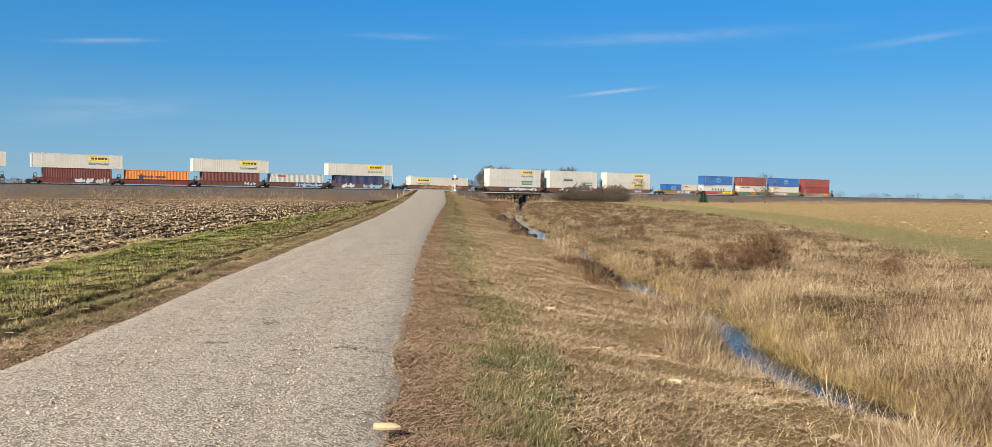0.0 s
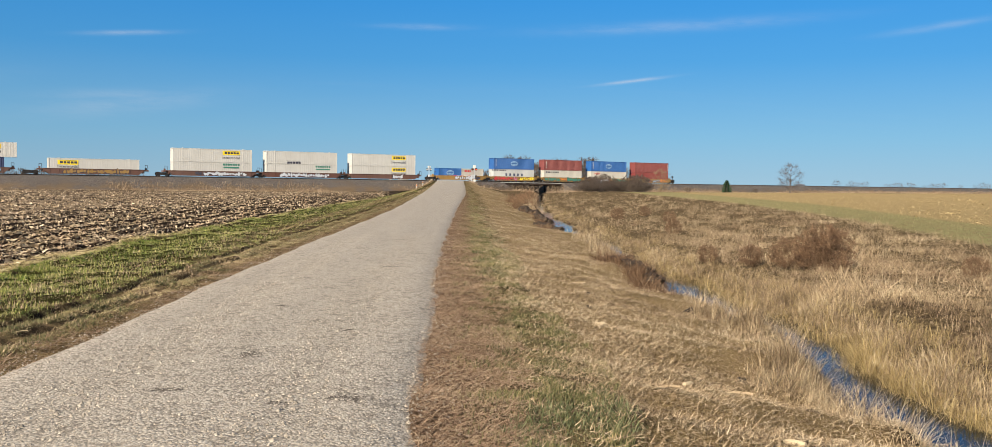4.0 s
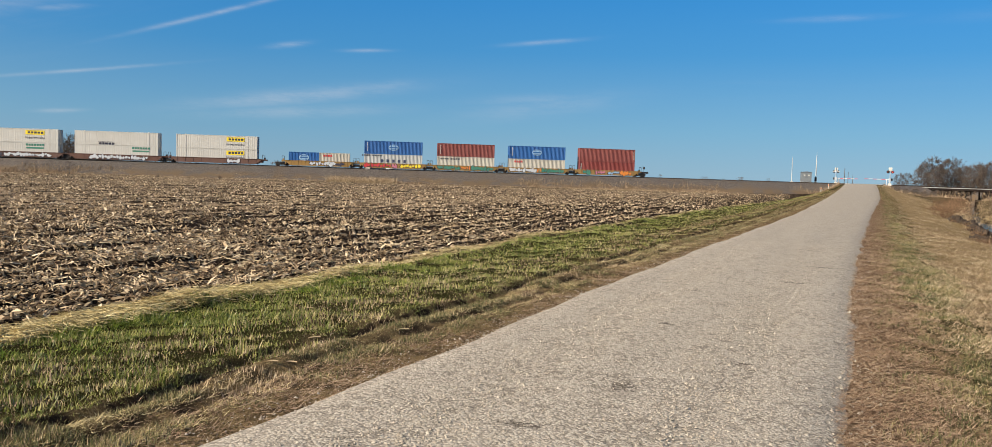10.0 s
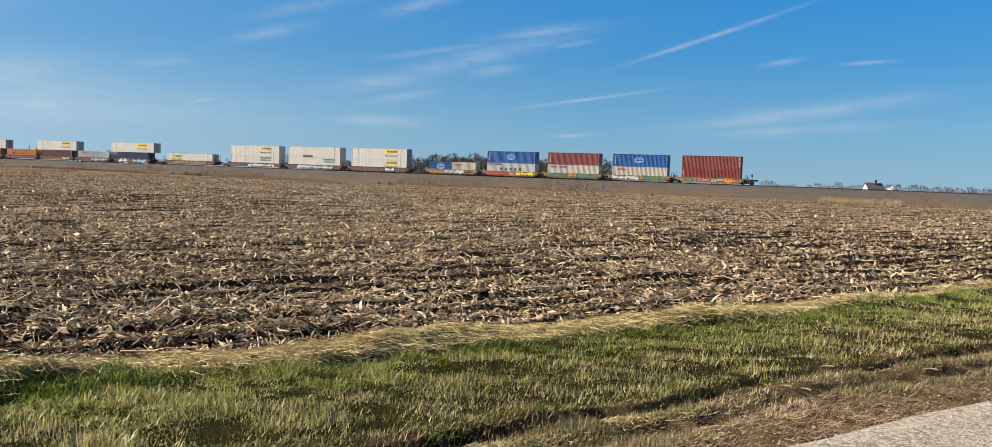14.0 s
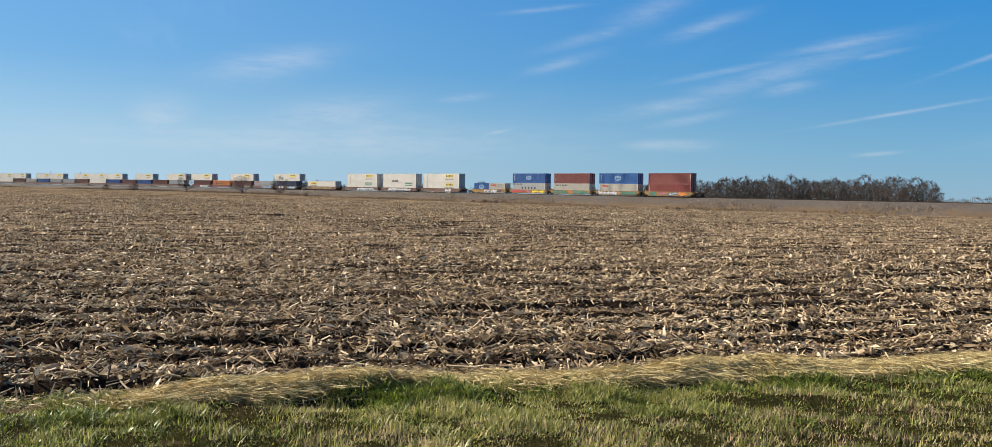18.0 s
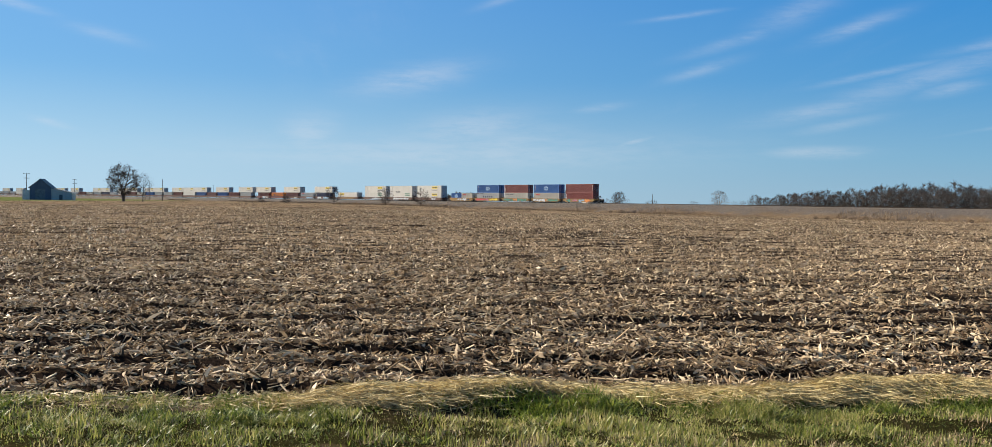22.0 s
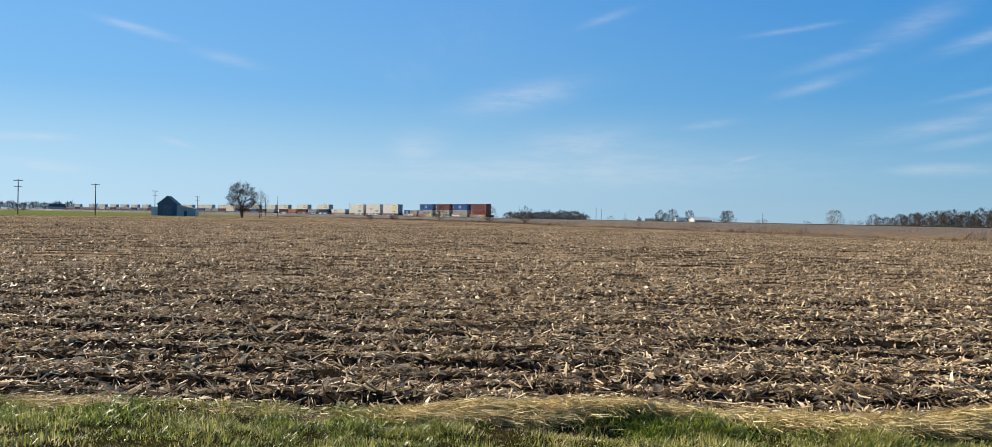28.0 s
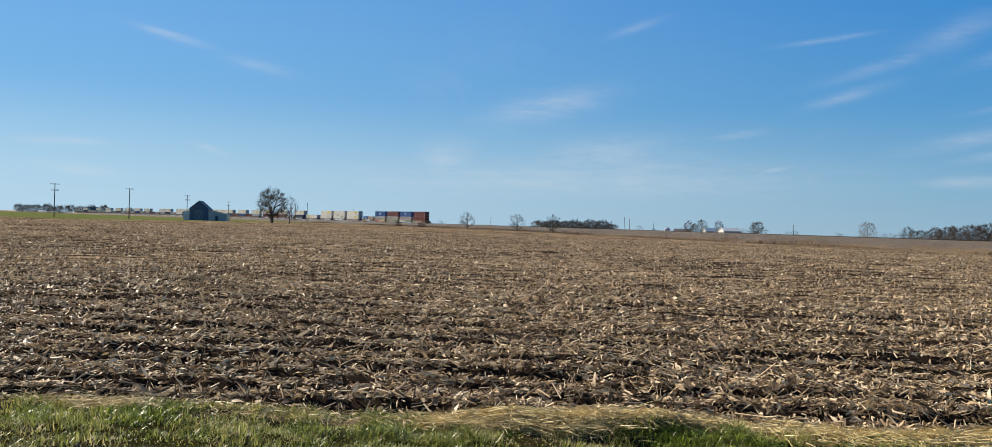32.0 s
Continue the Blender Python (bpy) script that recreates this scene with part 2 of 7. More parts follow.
def ground_build(N, p):
    g = place(N)
    across = N.node("ShaderNodeAttribute", attribute_name="across").outputs["Fac"]
    fieldness = N.node("ShaderNodeAttribute", attribute_name="field").outputs["Fac"]
    flat = N.scaled(g, (1, 1, 0))
    wob = N.math("MULTIPLY", N.math("SUBTRACT", N.noise(flat, 0.7, 5.0, 0.6), 0.5), 0.7)
    a = N.math("ADD", across, wob)
    fine, mid, wide = N.noise(flat, 48.0, 6.0, 0.8), N.noise(flat, 3.0, 5.0, 0.6), N.noise(flat, 0.06, 4.0)
    # straw litter, soil, short grass; the grass tone is darkened as shade between blades
    straw = ramp(N, fine, [(0.32, (0.05, 0.034, 0.02)), (0.5, (0.24, 0.168, 0.085)), (0.68, (0.50, 0.38, 0.205))])
    soil = ramp(N, fine, [(0.3, (0.011, 0.008, 0.0065)), (0.7, (0.05, 0.036, 0.028))])
    green = ramp(N, fine, [(0.35, (0.010, 0.011, 0.004)), (0.7, (0.08, 0.072, 0.028))])
    russet = ramp(N, fine, [(0.3, (0.05, 0.03, 0.019)), (0.7, (0.27, 0.18, 0.115))])
    # stubble field: soil between rows of chaff
    # rows of stubble along the road
    row = N.math("SINE", N.math("MULTIPLY", N.math("ADD", N.node("ShaderNodeSeparateXYZ", {0: g}).outputs[0], N.math("MULTIPLY", mid, 0.35)), 2 * math.pi / 0.76))
    patch = N.noise(N.scaled(g, (1.0, 0.35, 0.0)), 1.9, 4.0, 0.65)
    cover = N.math("ADD", N.math("MULTIPLY", patch, 0.6), N.math("ADD", N.math("MULTIPLY", row, 0.05), N.math("MULTIPLY", fine, 0.4)))
    cover = N.math("ADD", cover, N.math("MULTIPLY", N.math("SUBTRACT", wide, 0.5), 0.25))
    # more chaff colour farther in, standing in for gap shade hidden at low angles
    inner = N.step(N.node("ShaderNodeSeparateXYZ", {0: g}).outputs[0], -9.0, -26.0)
    cover = N.math("ADD", cover, N.math("MULTIPLY", inner, 0.095))
    field = N.mix(N.step(cover, 0.54, 0.66), soil, ramp(N, fine, [(0.3, (0.18, 0.125, 0.08)), (0.7, (0.48, 0.36, 0.24))]))
    pale = ramp(N, N.math("ADD", N.math("MULTIPLY", fine, 0.6), N.math("MULTIPLY", mid, 0.4)), [(0.3, (0.22, 0.152, 0.068)), (0.7, (0.48, 0.36, 0.188))])
    c = N.mix(N.step(a, -5.6, -5.0), field, N.mix(N.step(mid, 0.28, 0.42), N.mix(0.6, straw, soil), green))
    c = N.mix(N.step(a, -3.3, -2.8), c, N.mix(N.step(mid, 0.35, 0.65), straw, N.mix(0.5, russet, green)))
    along_y = N.node("ShaderNodeSeparateXYZ", {0: g}).outputs[1]
    swath = N.step(N.math("ABSOLUTE", N.math("ADD", a, 5.7)), 0.3, 0.12)
    c = N.mix(N.math("MULTIPLY", swath, N.math("MULTIPLY", N.step(along_y, 1.8, 2.8), N.step(along_y, 22.0, 12.0, 0.3, 1.0))), c, pale)
    # soil colour along both ruts, which also paints in the turf edge's shadow
    rut = N.math("ABSOLUTE", N.math("ADD", N.math("ADD", across, 2.9), N.math("MULTIPLY", wob, 0.25)))
    c = N.mix(N.math("MULTIPLY", N.step(rut, 0.09, 0.03), N.step(mid, 0.38, 0.55)), c, soil)
    rut2 = N.math("ABSOLUTE", N.math("ADD", N.math("ADD", across, 2.45), N.math("MULTIPLY", wob, 0.25)))
    c = N.mix(N.math("MULTIPLY", N.step(rut2, 0.12, 0.04), N.step(mid, 0.35, 0.6, 0.0, 0.8)), c, soil)
    c = N.mix(N.step(a, 0.5, 1.0), c, russet)
    c = N.mix(N.step(a, 2.0, 2.6), c, N.mix(N.step(mid, 0.35, 0.65), straw, green))
    c = N.mix(N.step(a, 3.2, 3.8), c, straw)
    c = N.mix(N.step(a, 7.2, 8.0), c, N.mix(N.step(mid, 0.3, 0.7, 0.3, 0.85), straw, soil))
    sward = ramp(N, fine, [(0.3, (0.20, 0.185, 0.08)), (0.7, (0.40, 0.365, 0.18))])
    c = N.mix(N.step(a, 15.6, 16.6), c, N.mix(N.step(mid, 0.35, 0.75), sward, straw))
    c = N.mix(N.step(a, 20.5, 22.5), c, pale)
    bank = N.math("ABSOLUTE", N.math("ADD", N.node("ShaderNodeAttribute", attribute_name="ditch").outputs["Fac"], 0.15))
    c = N.mix(N.math("MULTIPLY", N.step(bank, 1.15, 0.75), N.step(mid, 0.3, 0.5, 0.5, 0.95)), c, soil)
    xy = N.node("ShaderNodeSeparateXYZ", {0: g})
    wheat = N.math("MULTIPLY", N.step(xy.outputs[0], -215.0, -225.0), N.step(xy.outputs[1], -118.0, -122.0))
    c = N.mix(N.math("MULTIPLY", wheat, 0.8), c, (0.10, 0.135, 0.04, 1))
    scrub = ramp(N, N.math("ADD", N.math("MULTIPLY", fine, 0.5), N.math("MULTIPLY", mid, 0.5)), [(0.35, (0.045, 0.031, 0.023)), (0.65, (0.16, 0.114, 0.077))])
    c = N.mix(fieldness, c, N.mix(N.step(wide, 0.45, 0.6), scrub, field))
    N.l.new(c, p.inputs["Base Color"])
    bump(N, p, N.math("ADD", fine, mid), 0.9, 0.05)


def gravel_build(N, p):
    g = place(N)
    flat = N.scaled(g, (1, 1, 0))
    v = N.node("ShaderNodeTexVoronoi", {"Vector": flat, "Scale": 45.0, "Randomness": 1.0})
    v2 = N.node("ShaderNodeTexVoronoi", {"Vector": flat, "Scale": 18.0})
    tone = N.node("ShaderNodeSeparateXYZ", {0: v.outputs["Color"]}).outputs[0]
    c = ramp(N, tone, [(0.0, (0.35, 0.298, 0.238)), (0.5, (0.425, 0.367, 0.298)), (1.0, (0.50, 0.44, 0.363))])
    lane = N.noise(N.scaled(g, (1.6, 0.12, 0)), 1.0, 3.0)
    c = N.mix(N.step(lane, 0.4, 0.65, 0.0, 0.35), c, (0.39, 0.338, 0.272, 1))
    # shade between the stones, painted into the colour, uneven in patches
    gap_shade = N.math("MAXIMUM", N.step(v.outputs["Distance"], 0.56, 0.68), N.step(v2.outputs["Distance"], 0.62, 0.70))
    worn = N.noise(flat, 2.2, 4.0, 0.6)
    gap_shade = N.math("MULTIPLY", gap_shade, N.step(worn, 0.38, 0.62, 0.65, 1.0))
    c = N.mix(N.math("MULTIPLY", gap_shade, 0.62), c, (0.10, 0.08, 0.06, 1))
    damp = N.noise(N.scaled(g, (0.5, 1.6, 0)), 1.1, 5.0, 0.7)
    c = N.mix(N.step(damp, 0.66, 0.72, 0.0, 0.25), c, (0.19, 0.155, 0.12, 1))
    # mud dropped and pressed flat: place, half width, half length
    xyz = N.node("ShaderNodeSeparateXYZ", {0: g})
    rag = N.math("MULTIPLY", N.math("SUBTRACT", N.noise(flat, 22.0, 5.0, 0.8), 0.46), 9.0)
    for mx, my, wx_, wy_ in ((-0.82, 8.59, 0.22, 0.12), (-1.29, 8.43, 0.13, 0.06), (-1.86, 10.03, 0.14, 0.22), (-1.15, 11.44, 0.14, 0.07), (-2.18, 8.74, 0.2, 0.08), (-2.15, 12.98, 0.12, 0.1), (-1.15, 18.05, 0.3, 0.12), (-0.9, 21.0, 0.3, 0.1), (-1.3, 25.0, 0.35, 0.14), (-2.4, 16.0, 0.15, 0.1)):
        dx = N.math("DIVIDE", N.math("SUBTRACT", xyz.outputs[0], mx), wx_)
        dy = N.math("DIVIDE", N.math("SUBTRACT", xyz.outputs[1], my), wy_)
        d2 = N.math("ADD", N.math("ADD", N.math("MULTIPLY", dx, dx), N.math("MULTIPLY", dy, dy)), rag)
        c = N.mix(N.step(d2, 0.9, 0.4, 0.0, 0.9), c, (0.075, 0.058, 0.043, 1))
    N.l.new(c, p.inputs["Base Color"])
    h = N.math("SUBTRACT", N.math("MULTIPLY", v2.outputs["Distance"], -0.6), v.outputs["Distance"])
    bump(N, p, h, 0.5, 0.013)


def water_build(N, p):
    p.inputs["Base Color"].default_value = (0.02, 0.022, 0.016, 1)
    p.inputs["IOR"].default_value = 1.33
    n = N.noise(N.scaled(place(N), (1, 1, 0)), 5.0, 3.0)
    bump(N, p, n, 0.12, 0.02)


def ballast_build(N, p):
    g = place(N)
    v = N.node("ShaderNodeTexVoronoi", {"Vector": g, "Scale": 9.0})
    big = N.noise(g, 0.25, 5.0, 0.65)
    c = ramp(N, N.node("ShaderNodeSeparateXYZ", {0: v.outputs["Color"]}).outputs[0], [(0, (0.06, 0.051, 0.046)), (1, (0.18, 0.155, 0.138))])
    c = N.mix(N.step(big, 0.5, 0.7, 0.0, 0.7), c, (0.13, 0.098, 0.07, 1))
    low = N.node("ShaderNodeSeparateXYZ", {0: g}).outputs[2]
    c = N.mix(N.math("MULTIPLY", N.step(low, 0.6, -0.6), N.step(big, 0.35, 0.55)), c, (0.16, 0.112, 0.07, 1))
    N.l.new(c, p.inputs["Base Color"])
    bump(N, p, v.outputs["Distance"], 1.0, 0.1)


M_GROUND = material("farmland", ground_build, 0.95, 0.0)
M_GRAVEL = material("crushed limestone", gravel_build, 0.9, 0.2)
M_WATER = material("still water", water_build, 0.03, 0.5)
M_BALLAST = material("railway ballast", ballast_build, 0.95, 0.1)
M_STONE = scattered("loose limestone", [(0.0, (0.25, 0.208, 0.162)), (0.5, (0.37, 0.317, 0.255)), (1.0, (0.50, 0.44, 0.362))], 0.9)
M_HUSK = scattered("corn residue", [(0.0, (0.032, 0.019, 0.011)), (0.3, (0.14, 0.089, 0.050)), (0.6, (0.53, 0.395, 0.24)), (1.0, (0.86, 0.72, 0.52))], 0.6, 1.0, 0.15, 0.25)
M_GREEN = scattered("green grass", [(0.0, (0.042, 0.07, 0.010)), (0.3, (0.15, 0.185, 0.033)), (0.65, (0.375, 0.365, 0.10)), (0.95, (0.64, 0.53, 0.27))], 0.45, 2.2, 0.36, 0.35)
M_LUSH = scattered("lush green grass", [(0.0, (0.022, 0.042, 0.006)), (0.4, (0.125, 0.185, 0.024)), (1.0, (0.48, 0.52, 0.09))], 0.4, 1.4, 0.35, 0.35)
M_OLIVE = scattered("dull verge grass", [(0.0, (0.04, 0.05, 0.018)), (0.4, (0.13, 0.13, 0.058)), (0.7, (0.26, 0.225, 0.105)), (1.0, (0.50, 0.385, 0.20))], 0.7, 1.5, 0.2)
M_TALL = scattered("standing dry grass", [(0.0, (0.085, 0.056, 0.034)), (0.3, (0.225, 0.157, 0.098)), (0.65, (0.44, 0.325, 0.195)), (1.0, (0.66, 0.53, 0.345))], 0.7, 2.4, 0.12)
M_REED = scattered("bleached reed stems", [(0.0, (0.12, 0.08, 0.05)), (0.4, (0.34, 0.255, 0.155)), (1.0, (0.64, 0.53, 0.36))], 0.7, 0.8, 0.1)
M_GOLD = scattered("golden bank grass", [(0.0, (0.13, 0.088, 0.04)), (0.4, (0.33, 0.235, 0.105)), (1.0, (0.58, 0.45, 0.22))], 0.7, 1.1, 0.15)
M_STRAW = scattered("dry grass", [(0.0, (0.24, 0.17, 0.075)), (0.4, (0.52, 0.41, 0.19)), (1.0, (0.84, 0.71, 0.42))], 0.65, 1.1, 0.2, 0.25)
M_SAGE = scattered("grey green grass", [(0.0, (0.03, 0.038, 0.016)), (0.45, (0.13, 0.143, 0.065)), (0.8, (0.28, 0.275, 0.145)), (1.0, (0.46, 0.39, 0.22))], 0.6, 0.9, 0.25)
M_LITTER = scattered("mown litter", [(0.0, (0.08, 0.052, 0.032)), (0.35, (0.28, 0.197, 0.118)), (0.7, (0.49, 0.37, 0.232)), (1.0, (0.66, 0.54, 0.375))], 0.8, 1.6)
M_RUSSET = scattered("brown grass clippings", [(0.0, (0.10, 0.058, 0.037)), (0.5, (0.285, 0.187, 0.12)), (1.0, (0.51, 0.39, 0.265))])
M_WEED = scattered("dead weeds", [(0.0, (0.11, 0.065, 0.042)), (0.5, (0.24, 0.17, 0.108)), (1.0, (0.46, 0.345, 0.23))])
M_RUSTWEED = scattered("rusty weed stems", [(0.0, (0.05, 0.029, 0.017)), (0.5, (0.145, 0.085, 0.05)), (1.0, (0.30, 0.195, 0.115))])
M_SOIL = grainy("dark wet soil", (0.018, 0.013, 0.010), (0.08, 0.058, 0.042), 14.0, 0.95, 0.03)
M_BARK = grainy("grey bark", (0.06, 0.048, 0.04), (0.15, 0.125, 0.105), 3.0, 0.9, 0.03)
M_TWIG = scattered("bare twigs", [(0.0, (0.045, 0.034, 0.028)), (0.5, (0.09, 0.068, 0.055)), (1.0, (0.15, 0.12, 0.097))], 0.9)
M_NEEDLE = scattered("evergreen needles", [(0.0, (0.012, 0.03, 0.014)), (0.6, (0.03, 0.065, 0.028)), (1.0, (0.06, 0.10, 0.045))], 0.8)
M_STEEL = grainy("dark rail steel", (0.03, 0.022, 0.018), (0.085, 0.06, 0.045), 4.0, 0.55, 0.004, 0.4)
M_BLACK = grainy("greasy black iron", (0.012, 0.011, 0.011), (0.04, 0.036, 0.033), 5.0, 0.6, 0.004)
M_TIMBER = grainy("creosoted timber", (0.05, 0.036, 0.027), (0.13, 0.10, 0.078), 5.0, 0.85, 0.01)
M_CONCRETE = grainy("weathered concrete", (0.38, 0.36, 0.32), (0.58, 0.56, 0.51), 3.0, 0.85, 0.01)
M_ALU = grainy("galvanised sheet", (0.42, 0.44, 0.46), (0.60, 0.62, 0.64), 1.5, 0.45, 0.003, 0.5)
M_WHITE = painted("white paint", (0.49, 0.475, 0.435), 0.5, 0.22)
M_CREAM = painted("aged cream paint", (0.44, 0.415, 0.355), 0.5, 0.4)
M_GREY = painted("light grey paint", (0.42, 0.43, 0.42), 0.5, 0.35)
M_OXIDE = painted("red oxide paint", (0.175, 0.03, 0.026), 0.5, 0.2)
M_MAROON = painted("brown red paint", (0.125, 0.03, 0.025), 0.55, 0.3)
M_BLUE = painted("blue paint", (0.008, 0.088, 0.29), 0.45, 0.12)
M_NAVY = painted("navy paint", (0.02, 0.032, 0.085), 0.5, 0.25)
M_ORANGE = painted("orange paint", (0.62, 0.20, 0.03), 0.5, 0.2)
M_YELLOW = painted("yellow freight car paint", (0.27, 0.155, 0.04), 0.65, 0.8)
M_RUSTY = painted("brown freight car paint", (0.105, 0.045, 0.03), 0.65, 0.6)
M_SIGNYEL = painted("yellow sign", (0.80, 0.60, 0.02), 0.5, 0.1)
M_INK = painted("dark lettering", (0.03, 0.03, 0.05), 0.5, 0.0)
M_TEAL = painted("green spray paint", (0.04, 0.19, 0.13), 0.5, 0.2)
M_PINK = painted("pink spray paint", (0.55, 0.17, 0.24), 0.5, 0.2)
M_PALE = painted("silver spray paint", (0.50, 0.52, 0.54), 0.5, 0.3)
M_SKYB = painted("pale blue spray paint", (0.25, 0.40, 0.55), 0.5, 0.3)
M_GLASS = material("window glass", lambda N, p: None, 0.05, 0.6)
M_GLASS.node_tree.nodes["Principled BSDF"].inputs["Base Color"].default_value = (0.03, 0.04, 0.05, 1)
M_SIGNALRED = material("lit red lens", lambda N, p: None, 0.3, 0.5)
_p = M_SIGNALRED.node_tree.nodes["Principled BSDF"]
_p.inputs["Base Color"].default_value, _p.inputs["Emission Color"].default_value, _p.inputs["Emission Strength"].default_value = (0.5, 0.02, 0.02, 1), (1, 0.06, 0.03, 1), 1.2
M_DARKLENS = material("dark red lens", lambda N, p: None, 0.25, 0.5)
M_DARKLENS.node_tree.nodes["Principled BSDF"].inputs["Base Color"].default_value = (0.15, 0.012, 0.012, 1)
M_REDPAINT = painted("red paint", (0.5, 0.03, 0.03), 0.5, 0.1)


# ---- mesh tools ----
def mesh_from(name, verts, faces, mats, index=None, smooth=False):
    me = bpy.data.meshes.new(name)
    me.from_pydata(verts, [], faces)
    for m in (mats if isinstance(mats, (list, tuple)) else [mats]):
        me.materials.append(m)
    if index is not None:
        me.polygons.foreach_set("material_index", index)
    if smooth:
        me.polygons.foreach_set("use_smooth", [True] * len(me.polygons))
    me.update()
    return me


def array_mesh(name, verts, quads_or_tris, mat):
    """A mesh out of numpy arrays: verts (n, 3), faces (m, 3 or 4)."""
    k = quads_or_tris.shape[1]
    me = bpy.data.meshes.new(name)
    me.vertices.add(len(verts))
    me.vertices.foreach_set("co", np.ascontiguousarray(verts, np.float32).ravel())
    me.loops.add(quads_or_tris.size)
    me.loops.foreach_set("vertex_index", np.ascontiguousarray(quads_or_tris, np.int32).ravel())
    me.polygons.add(len(quads_or_tris))
    me.polygons.foreach_set("loop_start", np.arange(0, quads_or_tris.size, k, dtype=np.int32))
    me.polygons.foreach_set("loop_total", np.full(len(quads_or_tris), k, dtype=np.int32))
    me.materials.append(mat)
    me.update(calc_edges=True)
    return me


class Solid:
    """Collects boxes, prisms and tubes into one mesh."""

    def __init__(self):
        self.v, self.f = [], []

    def box(self, cx, cy, cz, sx, sy, sz, rz=0.0, taper=1.0, bevel=0.0):
        c, s = math.cos(rz), math.sin(rz)
        b = len(self.v)
        rings = [(-0.5, 1.0), (0.5, taper)]
        for h, k in rings:
            for px, py in ((-0.5, -0.5), (0.5, -0.5), (0.5, 0.5), (-0.5, 0.5)):
                x, y = px * sx * k, py * sy * k
                self.v.append((cx + x * c - y * s, cy + x * s + y * c, cz + h * sz))
        self.f += [(b + 3, b + 2, b + 1, b), (b + 4, b + 5, b + 6, b + 7)] + [(b + i, b + (i + 1) % 4, b + 4 + (i + 1) % 4, b + 4 + i) for i in range(4)]
        return self

    def prism(self, outline, axis, lo, hi):
        """An outline of (a, b) pairs drawn out along axis 0 (x), 1 (y) or 2 (z)."""
        b, n = len(self.v), len(outline)
        for t in (lo, hi):
            for p, q in outline:
                self.v.append((t, p, q) if axis == 0 else (p, t, q) if axis == 1 else (p, q, t))
        self.f += [tuple(b + i for i in range(n))[::-1], tuple(b + n + i for i in range(n))]
        self.f += [(b + i, b + (i + 1) % n, b + n + (i + 1) % n, b + n + i) for i in range(n)]
        return self

    def tube(self, a, c, r0, r1, sides=6, cap=True):
        a, c = Vector(a), Vector(c)
        d = (c - a).normalized()
        u = d.orthogonal().normalized()
        w = d.cross(u)
        b = len(self.v)
        for p, r in ((a, r0), (c, r1)):
            for i in range(sides):
                t = 2 * math.pi * i / sides
                self.v.append(tuple(p + (u * math.cos(t) + w * math.sin(t)) * r))
        self.f += [(b + i, b + (i + 1) % sides, b + sides + (i + 1) % sides, b + sides + i) for i in range(sides)]
        if cap:
            self.f += [tuple(b + i for i in range(sides))[::-1], tuple(b + sides + i for i in range(sides))]
        return self

    def mesh(self, name, mat, smooth=False):
        return mesh_from(name, self.v, self.f, mat, smooth=smooth)


def part(name, solid, mat, parent, label=""):
    me = solid if isinstance(solid, bpy.types.Mesh) else solid.mesh(name, mat)
    ob = new(name, me)
    ob.parent = parent
    if label:
        ob["label"] = label
    return ob


def thing(name, label, category, group="", kind=""):
    return tagged(new(name), label, category, group, kind)


# ---- the plan ----
def table(v, rows):
    xs, ys = [r[0] for r in rows], [r[1] for r in rows]
    return np.interp(v, xs, ys)


def smooth01(v, lo, hi):
    t = np.clip((np.asarray(v, float) - lo) / (hi - lo), 0, 1)
    return t * t * (3 - 2 * t)


PHI, BEND, NEAR = radians(29.86), 1 / 3290.0, 177.9      # the track: its nearest bearing, curvature, distance of the cars' near side
N2, U2 = np.array([-math.sin(PHI), math.cos(PHI)]), np.array([-math.cos(PHI), -math.sin(PHI)])
RC = 1 / BEND + 1.3
CENTRE = N2 * (NEAR - 1 / BEND)
RAIL_Z = 1.65


def track(s, aside=0.0):
    """A place s metres along the track's middle line (growing to the left), aside metres towards the road's near part."""
    th = s * BEND
    return CENTRE + (RC - aside) * (N2 * math.cos(th) + U2 * math.sin(th))


def aside_of(x, y):
    return RC - np.hypot(x - CENTRE[0], y - CENTRE[1])


def along_of(x, y):
    px, py = x - CENTRE[0], y - CENTRE[1]
    return np.arctan2(px * U2[0] + py * U2[1], px * N2[0] + py * N2[1]) / BEND


def road_x(y):
    return table(y, [(-60, -2.05), (0, -2.03), (20, -1.98), (30, -1.8), (50, -1.33), (85, -0.55), (130, -0.15), (203, 0.24), (700, 2.5)])


def road_half(y):
    return table(y, [(0, 1.69), (50, 1.69), (85, 2.1), (203, 3.0), (260, 2.6), (700, 2.6)])


def road_z(y):
    return table(y, [(-60, 0), (35, 0), (50, 0.06), (85, 0.37), (120, 0.72), (160, 1.15), (190, 1.52), (198, 1.63), (210, 1.63), (228, 1.45), (300, 0.6), (420, 0.0), (4000, 0)])


def ditch_x(y):
    w = 0.16 * np.sin(np.asarray(y) * 0.9) + 0.22 * np.sin(np.asarray(y) * 0.37 + 1.0)
    return table(y, [(-60, 4.9), (9, 5.15), (21, 5.45), (43, 6.0), (56, 6.5), (70, 7.4), (94, 9.6), (205, 22.0), (300, 33.0), (400, 40)]) + w * (np.asarray(y) < 150)


